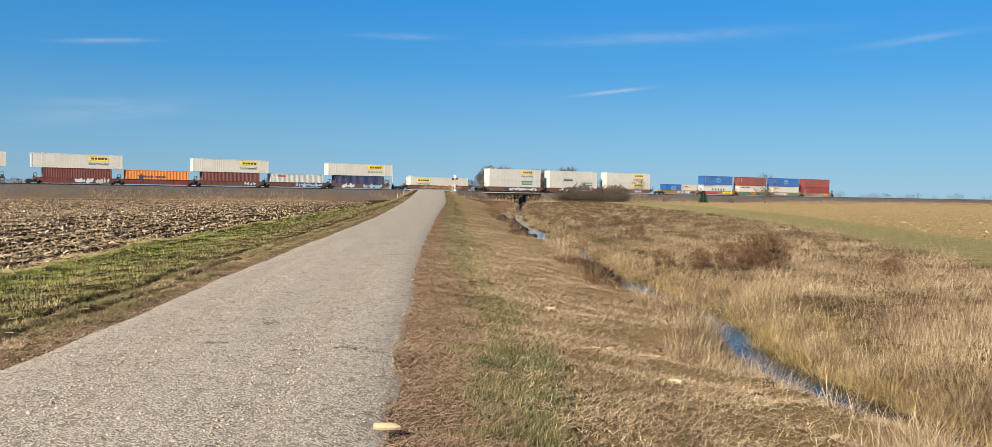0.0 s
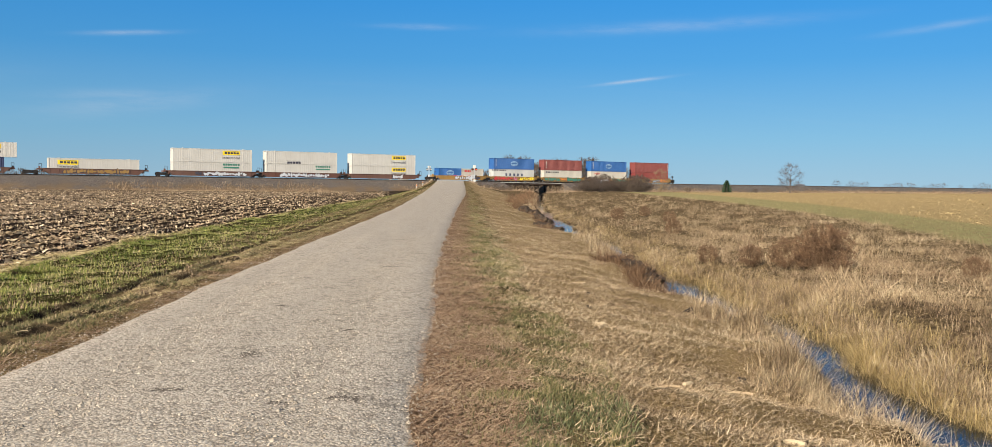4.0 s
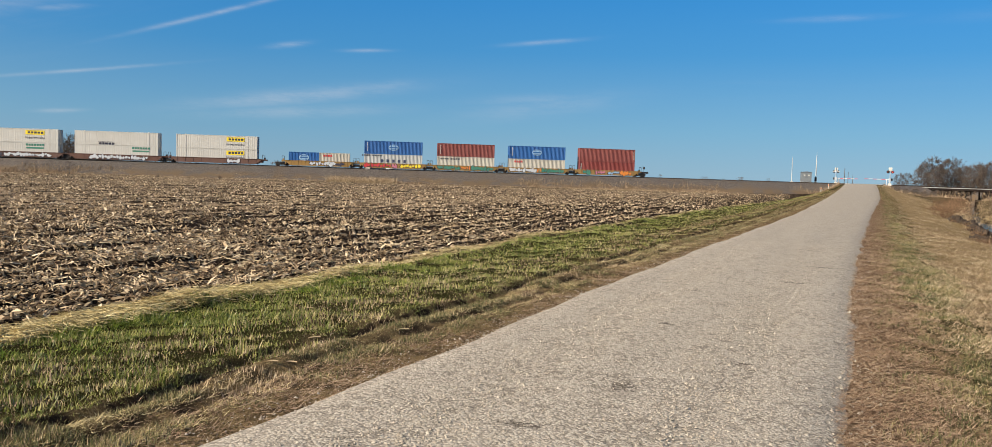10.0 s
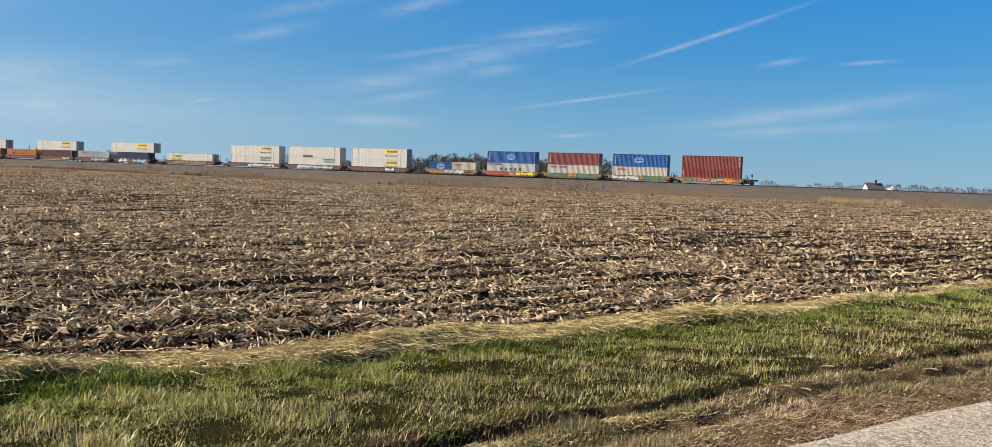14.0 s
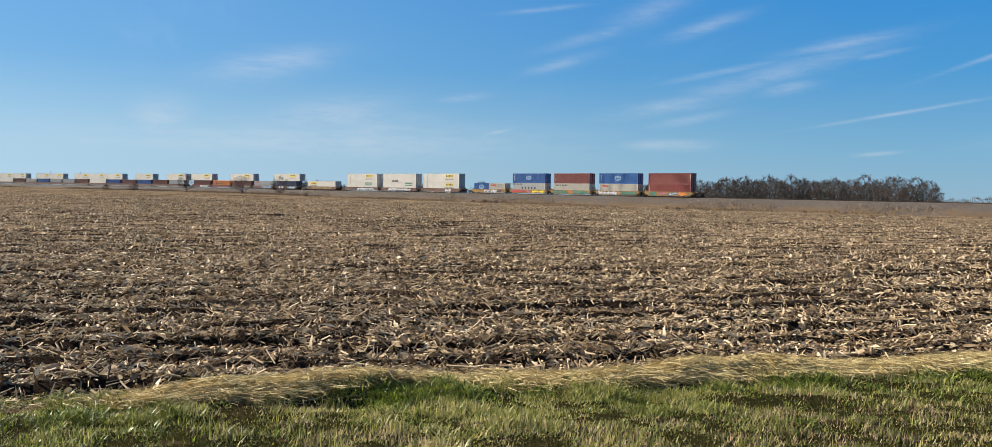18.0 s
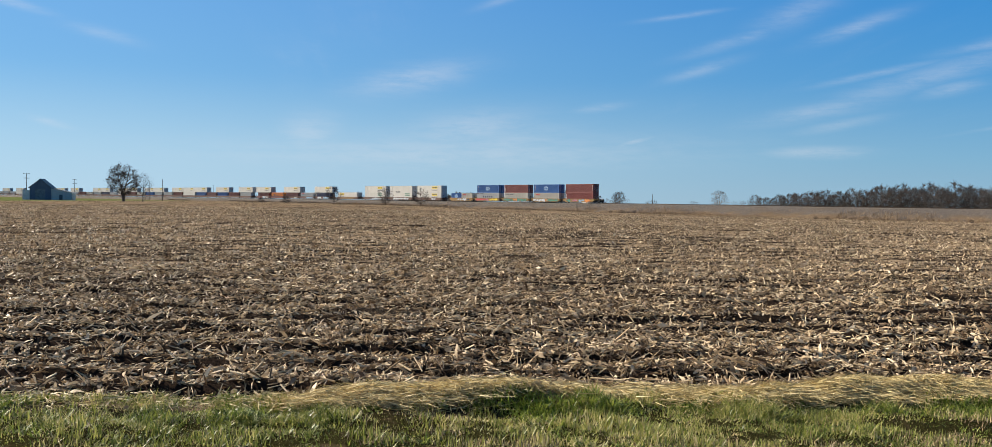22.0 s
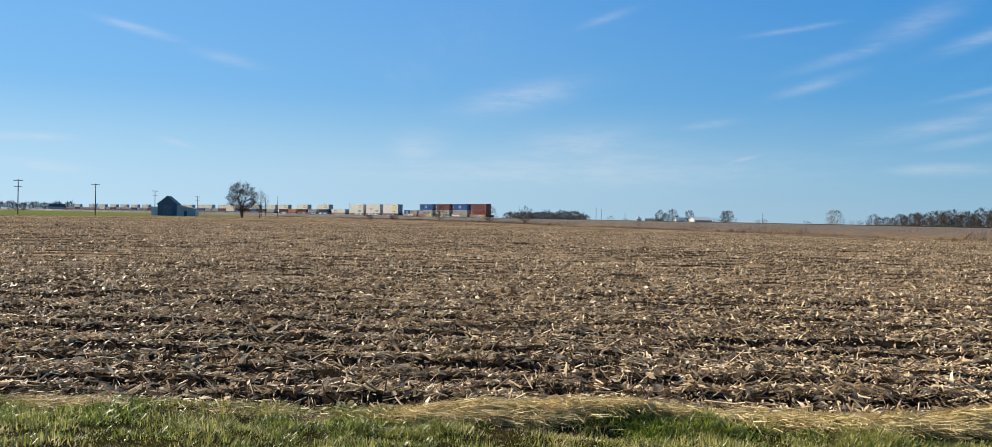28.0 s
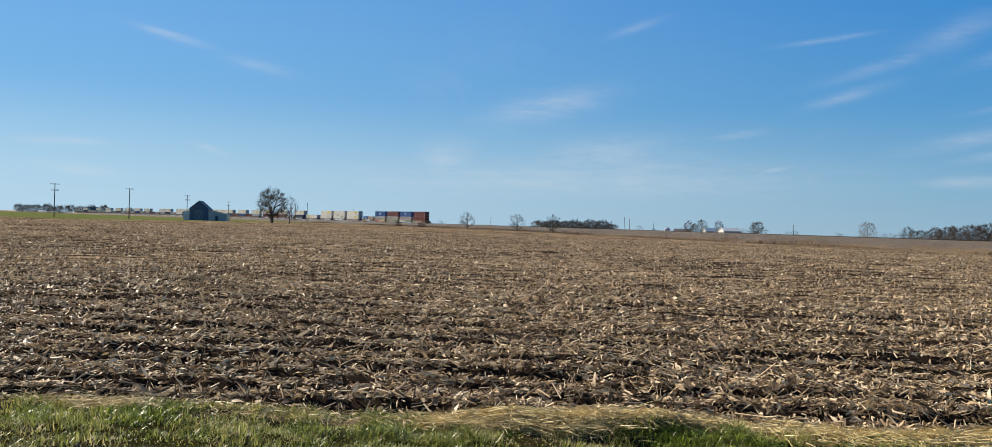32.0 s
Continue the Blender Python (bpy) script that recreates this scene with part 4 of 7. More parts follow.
def well_car(Lc, pitch, mat, label, sprays=(), last=False, seed=0):
    """One unit of a well car; its middle is the middle of the well."""
    rng = random.Random(seed)
    e = thing("well_car", label, "railway car", "cars of the train")
    half = Lc / 2 + 0.35
    key = ("well", Lc, mat.name)
    if key not in CACHE:
        s = Solid()
        s.prism([(-half - 0.2, 0.95), (-half + 0.8, 0.16), (half - 0.8, 0.16), (half + 0.2, 0.95), (half + 0.2, 1.13), (half - 0.5, 1.19), (-half + 0.5, 1.19), (-half - 0.2, 1.13)], 1, 1.33, 1.45)
        n = int(Lc / 1.5)
        for i in range(n + 1):
            x = -half + 0.9 + (2 * half - 1.8) * i / n
            s.box(x, 1.47, 0.66, 0.09, 0.05, 0.9)
        s.box(0, 1.475, 1.14, 2 * half, 0.09, 0.09).box(0, 1.475, 0.2, 2 * half - 1.8, 0.09, 0.09)
        near = s.mesh("side_sill", mat)
        far = near.copy()
        far.transform(Matrix.Diagonal((1, -1, 1, 1)))
        far.flip_normals()
        g = (pitch - 2 * half) / 2
        d = Solid()
        d.prism([(half, 0.85), (half + g + 0.1, 0.85), (half + g + 0.1, 1.12), (half, 1.2)], 1, -0.75, 0.75)
        d.box(half + 0.12, 0, 0.8, 0.24, 2.7, 0.7).box(half + 0.5, 0, 1.02, 0.7, 2.8, 0.06).box(half + 0.7, 0.2, 1.3, 0.3, 0.5, 0.4)
        deck = d.mesh("end_deck", mat)
        back = deck.copy()
        back.transform(Matrix.Diagonal((-1, 1, 1, 1)))
        back.flip_normals()
        fl = Solid()
        fl.box(0, 0, 0.27, 2 * half - 1.7, 2.6, 0.08)
        hs = Solid()
        x = half + 0.4
        hs.tube((x, 1.3, 1.0), (x, 1.3, 2.0), 0.04, 0.04, 5).tube((x, 1.3, 2.0), (x + 0.45, 1.3, 2.0), 0.04, 0.04, 5).tube((x + 0.45, 1.3, 2.0), (x + 0.45, 1.3, 1.0), 0.04, 0.04, 5)
        rail_a = hs.mesh("handrail", M_BLACK)
        rail_b = rail_a.copy()
        rail_b.transform(Matrix.Diagonal((-1, 1, 1, 1)))
        CACHE[key] = (near, far, deck, back, fl.mesh("floor_plate", mat), rail_a, rail_b)
    near, far, deck, back, floor, rail_a, rail_b = CACHE[key]
    part("side_sill", near, mat, e)
    part("side_sill", far, mat, e)
    part("end_deck", deck, mat, e)
    part("end_deck", back, mat, e)
    part("floor_plate", floor, mat, e)
    part("handrail", rail_a, M_BLACK, e)
    part("handrail", rail_b, M_BLACK, e)
    truck_part(e, pitch / 2)
    if last:
        truck_part(e, -pitch / 2 + 0.3)
        c = Solid()
        c.box(-pitch / 2 - 0.9, 0, 0.92, 1.4, 0.5, 0.35).box(-pitch / 2 - 1.6, 0, 0.92, 0.35, 0.35, 0.4)
        part("coupler", c, M_BLACK, e)
        b = Solid()
        b.tube((-pitch / 2 - 0.7, 0.5, 1.1), (-pitch / 2 - 0.7, 0.5, 2.1), 0.05, 0.05, 6).box(-pitch / 2 - 0.7, 0.5, 1.9, 0.3, 0.4, 0.5)
        part("end_marker", b, M_BLACK, e)
    for x0, x1, m in sprays:
        o = scrawl(rng, x0, x1, 0.22, 1.12, max(4, int((x1 - x0) / 0.55)))
        for i, one in enumerate(o):
            cx, cz = sum(q[0] for q in one) / len(one), sum(q[1] for q in one) / len(one)
            rim = part("graffiti_outline", flat_shape("graffiti_outline", [[(cx + 0.07 + 1.22 * (q[0] - cx), cz - 0.03 + 1.16 * (q[1] - cz)) for q in one]], M_INK), M_INK, e)
            rim.location = (0, 1.524, 0)
            g = part("graffiti", flat_shape("graffiti", [one], m), m, e)
            g.location = (0, 1.532 + 0.004 * (i % 2), 0)
    return e


def load(car, cx, boxes):
    """A car whose well's middle is cx metres ahead, with its containers: (container, height of its floor, shift along)."""
    moving.append((car, cx, RAIL_Z))
    for box, z, dx in boxes:
        moving.append((box, cx + dx, RAIL_Z + z))


F0, H9 = 0.32, 2.68
SIGN_TOP = ((SIGN, -3.6, 1.95), (SIGN_BARS, -3.6, 1.95), (WORD, -3.6, 0.72))
SIGN_LOW = ((SIGN, -3.6, 1.95), (SIGN_BARS, -3.6, 1.95), (WORD, -3.6, 0.85))


def hunt(marks=SIGN_TOP, label="off-white ribbed container with a yellow sign panel", z=H9):
    return container(15.75, z, M_WHITE, label, marks, M_WHITE, M_GREY)


def forty(mat, label, marks=(), H=H9):
    return container(11.9, H, mat, label, marks)


ST = F0 + H9 + 0.02
mid40 = 12.19 / 2
# the rear four cars: forty-foot stacks in graffiti-covered yellow cars
load(well_car(12.4, 15, M_YELLOW, "yellow well car covered in pink and orange graffiti", ((0.5, 2.6, M_PINK), (-2.5, -0.2, M_SKYB), (-5.2, -2.8, M_ORANGE), (3.6, 5.2, M_TEAL)), True, 1), -45 - mid40,
     [(forty(M_OXIDE, "dark red corrugated container", ((UPRIGHT, 5.6, 0.6),)), F0, 0), (forty(M_OXIDE, "dark red corrugated container", ((UPRIGHT, -5.7, 0.7),)), ST, 0)])
load(well_car(12.4, 15, M_YELLOW, "yellow well car with white and green graffiti", ((0.2, 5.8, M_PALE), (-5.6, -0.4, M_TEAL), (-1.2, 0.1, M_ORANGE)), False, 2), -30 - mid40,
     [(forty(M_CREAM, "aged cream corrugated container", ((REDBARS, 4.0, 2.1),)), F0, 0), (forty(M_BLUE, "bright blue container with a white oval emblem", ((GLOBE, 0.1, 1.4), (GLOBE_BARS, 0.1, 1.4), (UPRIGHT, 5.3, 0.7))), ST, 0)])
load(well_car(12.4, 15, M_YELLOW, "yellow well car with green and orange graffiti", ((1.2, 5.8, M_TEAL), (-5.6, -1.2, M_TEAL), (-1.0, 0.9, M_ORANGE)), False, 3), -15 - mid40,
     [(forty(M_CREAM, "aged cream corrugated container", ((SMALLBARS, 2.9, 2.2),)), F0, 0), (forty(M_OXIDE, "faded red corrugated container", ((UPRIGHT, 5.3, 0.6),)), ST, 0)])
load(well_car(12.4, 15, M_YELLOW, "yellow well car with red and cream graffiti", ((0.4, 5.8, M_REDPAINT), (-5.6, -1.5, M_SIGNYEL), (-0.8, 0.2, M_PINK)), False, 4), -mid40,
     [(forty(M_GREY, "pale grey container with dark letter blocks", ((LETTERS, 0.0, 1.35), (SMALLBARS, 4.0, 2.4))), F0, 0), (forty(M_BLUE, "bright blue container with a white oval emblem", ((GLOBE, 0.0, 1.4), (GLOBE_BARS, 0.0, 1.4), (UPRIGHT, 5.3, 0.7))), ST, 0)])
# a car with two half-length boxes
load(well_car(12.4, 15, M_YELLOW, "yellow well car with pale graffiti letters", ((-3.2, 1.8, M_PALE), (-5.0, -3.4, M_INK)), False, 5), 15 - mid40,
     [(container(6.06, 2.59, M_BLUE, "short blue container with a white emblem", ((GLOBE, 0.0, 1.5), (GLOBE_BARS, 0.0, 1.5))), F0, 3.06), (container(6.06, 2.59, M_CREAM, "short cream corrugated container", ((REDBARS, 1.4, 2.0),)), F0, -3.06)])
# three long double stacks
for i, (a, top, low, sp, col) in enumerate(((37.2, SIGN_TOP, SIGN_LOW, ((-4.5, -2.0, M_PALE),), M_RUSTY), (56.4, ((SIGN_BARS, 2.0, 0.3),), ((SIGN_FADED, -4.6, 2.0),), ((-6.0, 5.0, M_PALE),), M_RUSTY), (75.2, SIGN_TOP, ((SIGN_FADED, -3.6, 2.0),), ((-6.5, 2.0, M_PALE), (2.4, 3.6, M_INK)), M_RUSTY))):
    load(well_car(16.4, 19.2, col, "rust-brown well car with faded scrawls", sp, False, 6 + i), a - 8.08, [(hunt(low), F0, 0), (hunt(top), ST, 0)])
# a low long box alone, then mixed stacks
load(well_car(16.4, 21.5, M_RUSTY, "brown well car with yellowed edge", ((-6.0, 5.5, M_YELLOW),), False, 10), 97.2 - 8.08, [(hunt(((SIGN, 4.6, 1.9), (SIGN_BARS, 4.6, 1.9), (WORD, 4.6, 0.9))), 0.1 + F0, 0)])
load(well_car(12.6, 15.2, M_RUSTY, "rusty well car with pale blue graffiti", ((-5.4, -0.6, M_SKYB), (1.5, 4.5, M_PALE)), False, 11), 116.1 - mid40, [(forty(M_NAVY, "navy blue corrugated container", ((SMALLBARS, 4.0, 2.3),)), F0, 0), (hunt(), ST, -0.1)])
load(well_car(12.6, 14.8, M_RUSTY, "rusty well car with blue graffiti", ((-5.6, 0.5, M_SKYB), (1.0, 5.4, M_MAROON)), False, 12), 131.0 - mid40, [(forty(M_GREY, "pale grey-green corrugated container", ((REDBARS, 3.6, 2.2),)), F0, 0)])
load(well_car(12.6, 14.8, M_RUSTY, "dark brown well car", ((-5.0, -2.5, M_CREAM),), False, 13), 145.4 - mid40, [(forty(M_MAROON, "brown-red corrugated container under a white one"), F0, 0), (hunt(), ST, 0)])
load(well_car(12.6, 14.8, M_MAROON, "plain dark red well car", (), False, 14), 160.1 - mid40, [(forty(M_ORANGE, "orange corrugated container with dark blocks", ((STAR, 3.2, 1.35), (SMALLBARS, 0.2, 1.4))), F0, 0)])
load(well_car(12.6, 14.8, M_MAROON, "dark red well car with cream graffiti", ((-5.6, -3.0, M_CREAM), (-2.6, 0.5, M_PALE)), False, 15), 174.6 - mid40, [(forty(M_MAROON, "brown-red corrugated container under a white one"), F0, 0), (hunt(), ST, 0)])
# the forward part, farther off
FRONT = [("W", M_GREY), ("-", M_MAROON), ("W", M_BLUE), ("-", M_MAROON), ("W", M_BLUE), ("D", None), ("W", M_MAROON), ("-", M_GREY), ("W", M_GREY), ("W", M_BLUE), ("-", M_CREAM), ("W", M_MAROON), ("D", None), ("-", M_GREY), ("W", M_NAVY),
         ("W", M_GREY), ("-", M_CREAM), ("-", M_MAROON), ("W", M_GREY), ("-", M_GREY), ("W", M_BLUE), ("-", M_CREAM), ("W", M_CREAM), ("-", M_GREY), ("W", M_MAROON), ("-", M_CREAM), ("D", None), ("-", M_GREY), ("W", M_GREY), ("-", M_CREAM), ("-", M_CREAM), ("W", M_NAVY), ("-", M_GREY), ("-", M_CREAM)]
edge_at = 181.5
for i, (kind, m) in enumerate(FRONT):
    if kind == "D":
        load(well_car(16.4, 18.6, M_RUSTY, "long rust-brown railway well car", (), False, 30), edge_at + 8.6, [(hunt(()), F0, 0), (hunt(), ST, 0)])
        edge_at += 17.6
    else:
        w = 13.6
        boxes = [(forty(m, "corrugated container on the train, " + m.name.replace(" paint", "")), F0, 0)]
        if kind == "W":
            boxes.append((hunt(), ST, 0))
        load(well_car(12.6, 14.4, M_RUSTY, "rusty brown railway well car", (), False, 30), edge_at + w / 2, boxes)
        edge_at += w


def motions():
    times = [2.0 * i for i in range(17)]
    for ob, a, z in moving:
        rows = []
        for t in times:
            s = START + SPEED * t + a
            p, th = track(s), s * BEND
            d = -N2 * math.sin(th) + U2 * math.cos(th)
            rows.append((t, pose(p[0], p[1], z, 0, 0, math.degrees(math.atan2(d[1], d[0])))))
        walk(ob, rows)


# ---- vegetation ----
EYE_X, EYE_Y = -0.3, 3.4          # the middle of the walk, round which loose things lie densest
rngn = np.random.default_rng(7)

BLADE = (np.array([(-0.5, 0, 0), (0.5, 0, 0), (-0.38, 0.12, 0.5), (0.38, 0.12, 0.5), (0, 0.5, 1.0)], float), np.array([(0, 1, 3), (0, 3, 2), (2, 3, 4)]))
SLIVER = (np.array([(-0.5, 0, 0), (0.5, 0.05, 0), (0, 0.5, 1.0)], float), np.array([(0, 1, 2)]))
HUSK = (np.array([(-0.5, -0.15, 0.0), (-0.5, 0.15, 0.02), (-0.2, -0.5, 0.16), (-0.18, 0.42, 0.22), (0.2, -0.4, 0.24), (0.18, 0.5, 0.15), (0.5, 0.0, 0.03)], float),
        np.array([(0, 2, 3), (0, 3, 1), (2, 4, 5), (2, 5, 3), (4, 6, 5)]))
CHIP = (np.array([(-0.5, -0.3, 0.0), (-0.1, 0.5, 0.12), (0.5, 0.1, 0.3), (0.1, -0.5, 0.2)], float), np.array([(0, 3, 2), (0, 2, 1)]))
STALK = (np.array([(-0.5, 0.5, 0.1), (-0.5, -0.45, 0.0), (-0.5, 0.0, 0.9), (0.5, 0.5, 0.15), (0.5, -0.45, 0.05), (0.5, 0.0, 1.0)], float),
         np.array([(0, 3, 4), (0, 4, 1), (1, 4, 5), (1, 5, 2), (2, 5, 3), (2, 3, 0)]))
STUB = (np.array([(-0.5, -0.3, 0), (0.5, -0.3, 0), (0, 0.55, 0), (-0.45, -0.2, 1), (0.45, -0.35, 1.0), (0.05, 0.5, 0.92)], float),
        np.array([(0, 1, 4), (0, 4, 3), (1, 2, 5), (1, 5, 4), (2, 0, 3), (2, 3, 5), (3, 4, 5)]))
STONE = (np.array([(0.5, 0, -0.1), (0, 0.45, -0.05), (-0.5, 0.05, -0.15), (0.05, -0.5, -0.1), (0.1, 0.05, 0.5)], float),
         np.array([(0, 1, 4), (1, 2, 4), (2, 3, 4), (3, 0, 4)]))


def strew(template, pts, yaw, tilt, size, jitter=0.0, nod=None):
    """All copies of a template as arrays: turned by yaw, tipped by tilt about the x axis and by nod about the y axis, scaled by size (n, 3)."""
    V, F = template
    n, m = len(pts), len(V)
    P = V[None] * size[:, None, :]
    if jitter:
        P = P * (1 + jitter * rngn.standard_normal((n, m, 1)))
    c, s = np.cos(tilt)[:, None], np.sin(tilt)[:, None]
    y, z = P[..., 1] * c + P[..., 2] * s, P[..., 2] * c - P[..., 1] * s
    c, s = np.cos(yaw)[:, None], np.sin(yaw)[:, None]
    x = P[..., 0]
    if nod is not None:
        cn, sn = np.cos(nod)[:, None], np.sin(nod)[:, None]
        x, z = x * cn - z * sn, x * sn + z * cn
    out = np.stack([x * c - y * s, x * s + y * c, z], -1) + pts[:, None, :]
    return out.reshape(-1, 3), (F[None] + (np.arange(n) * m)[:, None, None]).reshape(-1, 3)


def stuff(name, pieces, mat, label, category):
    vs, fs, b = [], [], 0
    for v, f in pieces:
        vs.append(v)
        fs.append(f + b)
        b += len(v)
    me = array_mesh(name, np.concatenate(vs), np.concatenate(fs), mat)
    return tagged(new(name, me), label, category, kind="stuff")


def polar(n, r0, r1, a0, a1, flat=14.0):
    """Places round the walk, even up to flat metres and thinning with the square of the distance beyond; bearings in degrees to the left."""
    near = (min(flat, r1) ** 2 - r0 ** 2) / 2 if r0 < flat else 0.0
    far = flat ** 2 * math.log(r1 / max(flat, r0)) if r1 > flat else 0.0
    k = int(n * near / (near + far))
    ra = np.sqrt(rngn.uniform(r0 ** 2, max(min(flat, r1), r0 + 1e-3) ** 2, k))
    rb = max(flat, r0) * np.exp(rngn.uniform(0, math.log(max(r1 / max(flat, r0), 1.0001)), n - k))
    r = np.concatenate([ra, rb])
    a = np.radians(rngn.uniform(a0, a1, n))
    return EYE_X - r * np.sin(a), EYE_Y + r * np.cos(a), r


def cloud(x, y, f, seed):
    """Smooth patchiness between 0 and 1."""
    r = np.random.default_rng(seed)
    out = np.zeros_like(x)
    for k in range(7):
        d = r.uniform(0, 2 * math.pi)
        q = f * r.uniform(0.5, 2.2)
        out += np.sin((x * math.cos(d) + y * math.sin(d)) * q + r.uniform(0, 6))
    return 0.5 + 0.5 * np.tanh(out / 2.6)


def field_edge(y):
    return road_x(y) - 5.95 + np.interp(y, [0, 13, 20, 30, 60, 120, 200], [0, 0, -0.35, -0.9, -1.5, -2.0, -6.0])


def off_of(x, y):
    return x - road_x(y)


def strip(n, o0, o1, mask, height, width, lean, y0=5.0, scale=9.0, ys=(-8, 120), bend=0.5, lift=0.0, edge=None, form=BLADE):
    """Blades in a strip along the road: o0 to o1 metres from its middle (or from edge(y)), densest at y0."""
    lo, hi = math.atan((ys[0] - y0) / scale), math.atan((ys[1] - y0) / scale)
    y = y0 + scale * np.tan(rngn.uniform(lo, hi, n))
    o = rngn.uniform(o0, o1, n)
    x = (road_x(y) if edge is None else edge(y)) + o
    keep = mask(x, y, o)
    x, y = x[keep], y[keep]
    k = len(x)
    r = np.hypot(x - EYE_X, y - EYE_Y)
    w = rngn.uniform(width[0], width[1], k) * np.maximum(1.0, r / 9.0) ** 0.38
    h = rngn.uniform(height[0], height[1], k) * np.maximum(1.0, r / 9.0) ** 0.15 * (0.25 + 1.5 * cloud(x, y, 7.0, 77) ** 1.3 if lift == 0 else 1.0)
    z = ground_z(x, y) - 0.008 + rngn.uniform(0, 1, k) * lift
    return strew(form, np.stack([x, y, z], 1), rngn.uniform(0, 6.28, k), rngn.uniform(lean[0], lean[1], k), np.stack([w, h * bend, h], 1))


def strip_tufts(n, o0, o1, mask, per, height, width, spread, lean, y0=5.0, scale=9.0, ys=(-8, 120), edge=None, bend=1.0):
    lo, hi = math.atan((ys[0] - y0) / scale), math.atan((ys[1] - y0) / scale)
    y = y0 + scale * np.tan(rngn.uniform(lo, hi, n))
    o = rngn.uniform(o0, o1, n)
    x = (road_x(y) if edge is None else edge(y)) + o
    keep = mask(x, y, o)
    m = int(keep.sum())
    x, y = np.repeat(x[keep], per), np.repeat(y[keep], per)
    k = len(x)
    r = np.hypot(x - EYE_X, y - EYE_Y)
    x, y = x + rngn.normal(0, spread, k), y + rngn.normal(0, spread, k)
    h = rngn.uniform(height[0], height[1], k) * np.repeat(rngn.uniform(0.5, 1.3, m), per) * (0.45 + 1.1 * cloud(x, y, 6.0, 77))
    w = rngn.uniform(width[0], width[1], k) * np.maximum(1.0, r / 10.0) ** 0.38
    yaw = np.repeat(rngn.uniform(0, 6.28, m), per) + rngn.normal(0, 2.2, k)
    return strew(BLADE, np.stack([x, y, ground_z(x, y) - 0.015], 1), yaw, np.abs(rngn.normal(0, lean, k)) + 0.1, np.stack([w, h * bend * rngn.uniform(0.3, 1.1, k), h], 1))


# loose stones on the road
def gravel():
    x, y, r = polar(270000, 2.0, 24, -35, 100, 11.0)
    o, h = off_of(x, y), road_half(y)
    keep = (np.abs(o) < h + 0.4) & (rngn.random(len(x)) < np.interp(np.abs(o) - h, [-0.2, 0.0, 0.4], [1.0, 0.8, 0.05]))
    x, y, r, o = x[keep], y[keep], r[keep], o[keep]
    k = len(x)
    s = np.exp(rngn.normal(math.log(0.0128), 0.5, k)).clip(0, 0.042) * np.maximum(1, r / 10) ** 0.1
    z = np.where(np.abs(o) < road_half(y), road_z(y) + 0.05 * (1 - np.clip(o / road_half(y), -1, 1) ** 2) - 0.002, ground_z(x, y) + 0.004)
    size = np.stack([s, s * rngn.uniform(0.6, 1.0, k), s * rngn.uniform(0.5, 0.95, k)], 1)
    return strew(STONE, np.stack([x, y, z], 1), rngn.uniform(0, 6.28, k), rngn.uniform(-0.3, 0.3, k), size, 0.12)


stuff("gravel", [gravel()], M_STONE, "loose pale limestone gravel on the road", "gravel")


# corn residue on the left field
def residue():
    out = []
    x, y, r = polar(380000, 6.5, 260, 4, 130, 13.0)
    x2, y2, r2 = polar(90000, 6.5, 24, 4, 130, 13.0)
    x, y, r = np.concatenate([x, x2]), np.concatenate([y, y2]), np.concatenate([r, r2])
    keep = (x < field_edge(y) + rngn.normal(0, 0.18, len(x))) & (aside_of(x, y) > 17)
    dens = cloud(x * 1.0, y * 0.45, 1.4, 3)
    row = 0.5 + 0.5 * np.cos((x + 0.12 * np.sin(y * 0.7)) * 2 * math.pi / 0.76)
    keep &= rngn.random(len(x)) < 0.08 + 0.2 * (r < 15) + 0.7 * dens ** 1.2 + 0.45 * row * (r < 40)
    keep &= r < 60
    x, y, r = x[keep], y[keep], r[keep]
    k = len(x)
    g = np.maximum(1, r / 13) ** 0.2
    z = ground_z(x, y)
    kind = rngn.random(k)
    yaw = rngn.uniform(0, 2 * math.pi, k)
    a = kind < 0.74
    L = rngn.gamma(2.4, 0.042, k).clip(0.035, 0.34) * g
    pile = (0.025 + 0.085 * cloud(x, y * 0.45, 2.2, 6) * (0.4 + 0.6 * cloud(x, y * 0.45, 1.4, 3))) * (r < 30)
    s1 = np.stack([L, rngn.gamma(2.5, 0.0095, k).clip(0.006, 0.05) * g, L * rngn.uniform(0.2, 0.9, k)], 1)
    for near, form in ((r < 28, HUSK), (r >= 28, CHIP)):
        m = a & near
        out.append(strew(form, np.stack([x, y, z + rngn.uniform(-0.1, 1.0, k) * pile], 1)[m], yaw[m], rngn.uniform(-1.3, 1.3, m.sum()), s1[m] * (1.0 if form is HUSK else 0.75), 0.1, rngn.normal(0, 0.55, m.sum())))
    b = ~a
    L2 = rngn.gamma(3.2, 0.04, k).clip(0.05, 0.45) * g
    t = rngn.uniform(0.007, 0.02, k) * g
    s2 = np.stack([L2, t, t], 1)
    for near, form in ((r < 28, STALK), (r >= 28, CHIP)):
        m = b & near
        out.append(strew(form, np.stack([x, y, z + rngn.uniform(0, 1.2, k) * pile], 1)[m], yaw[m], rngn.uniform(-0.3, 0.3, m.sum()), s2[m] * (1.0 if form is STALK else 1.6), 0.0, rngn.normal(0, 0.3, m.sum())))
    return out


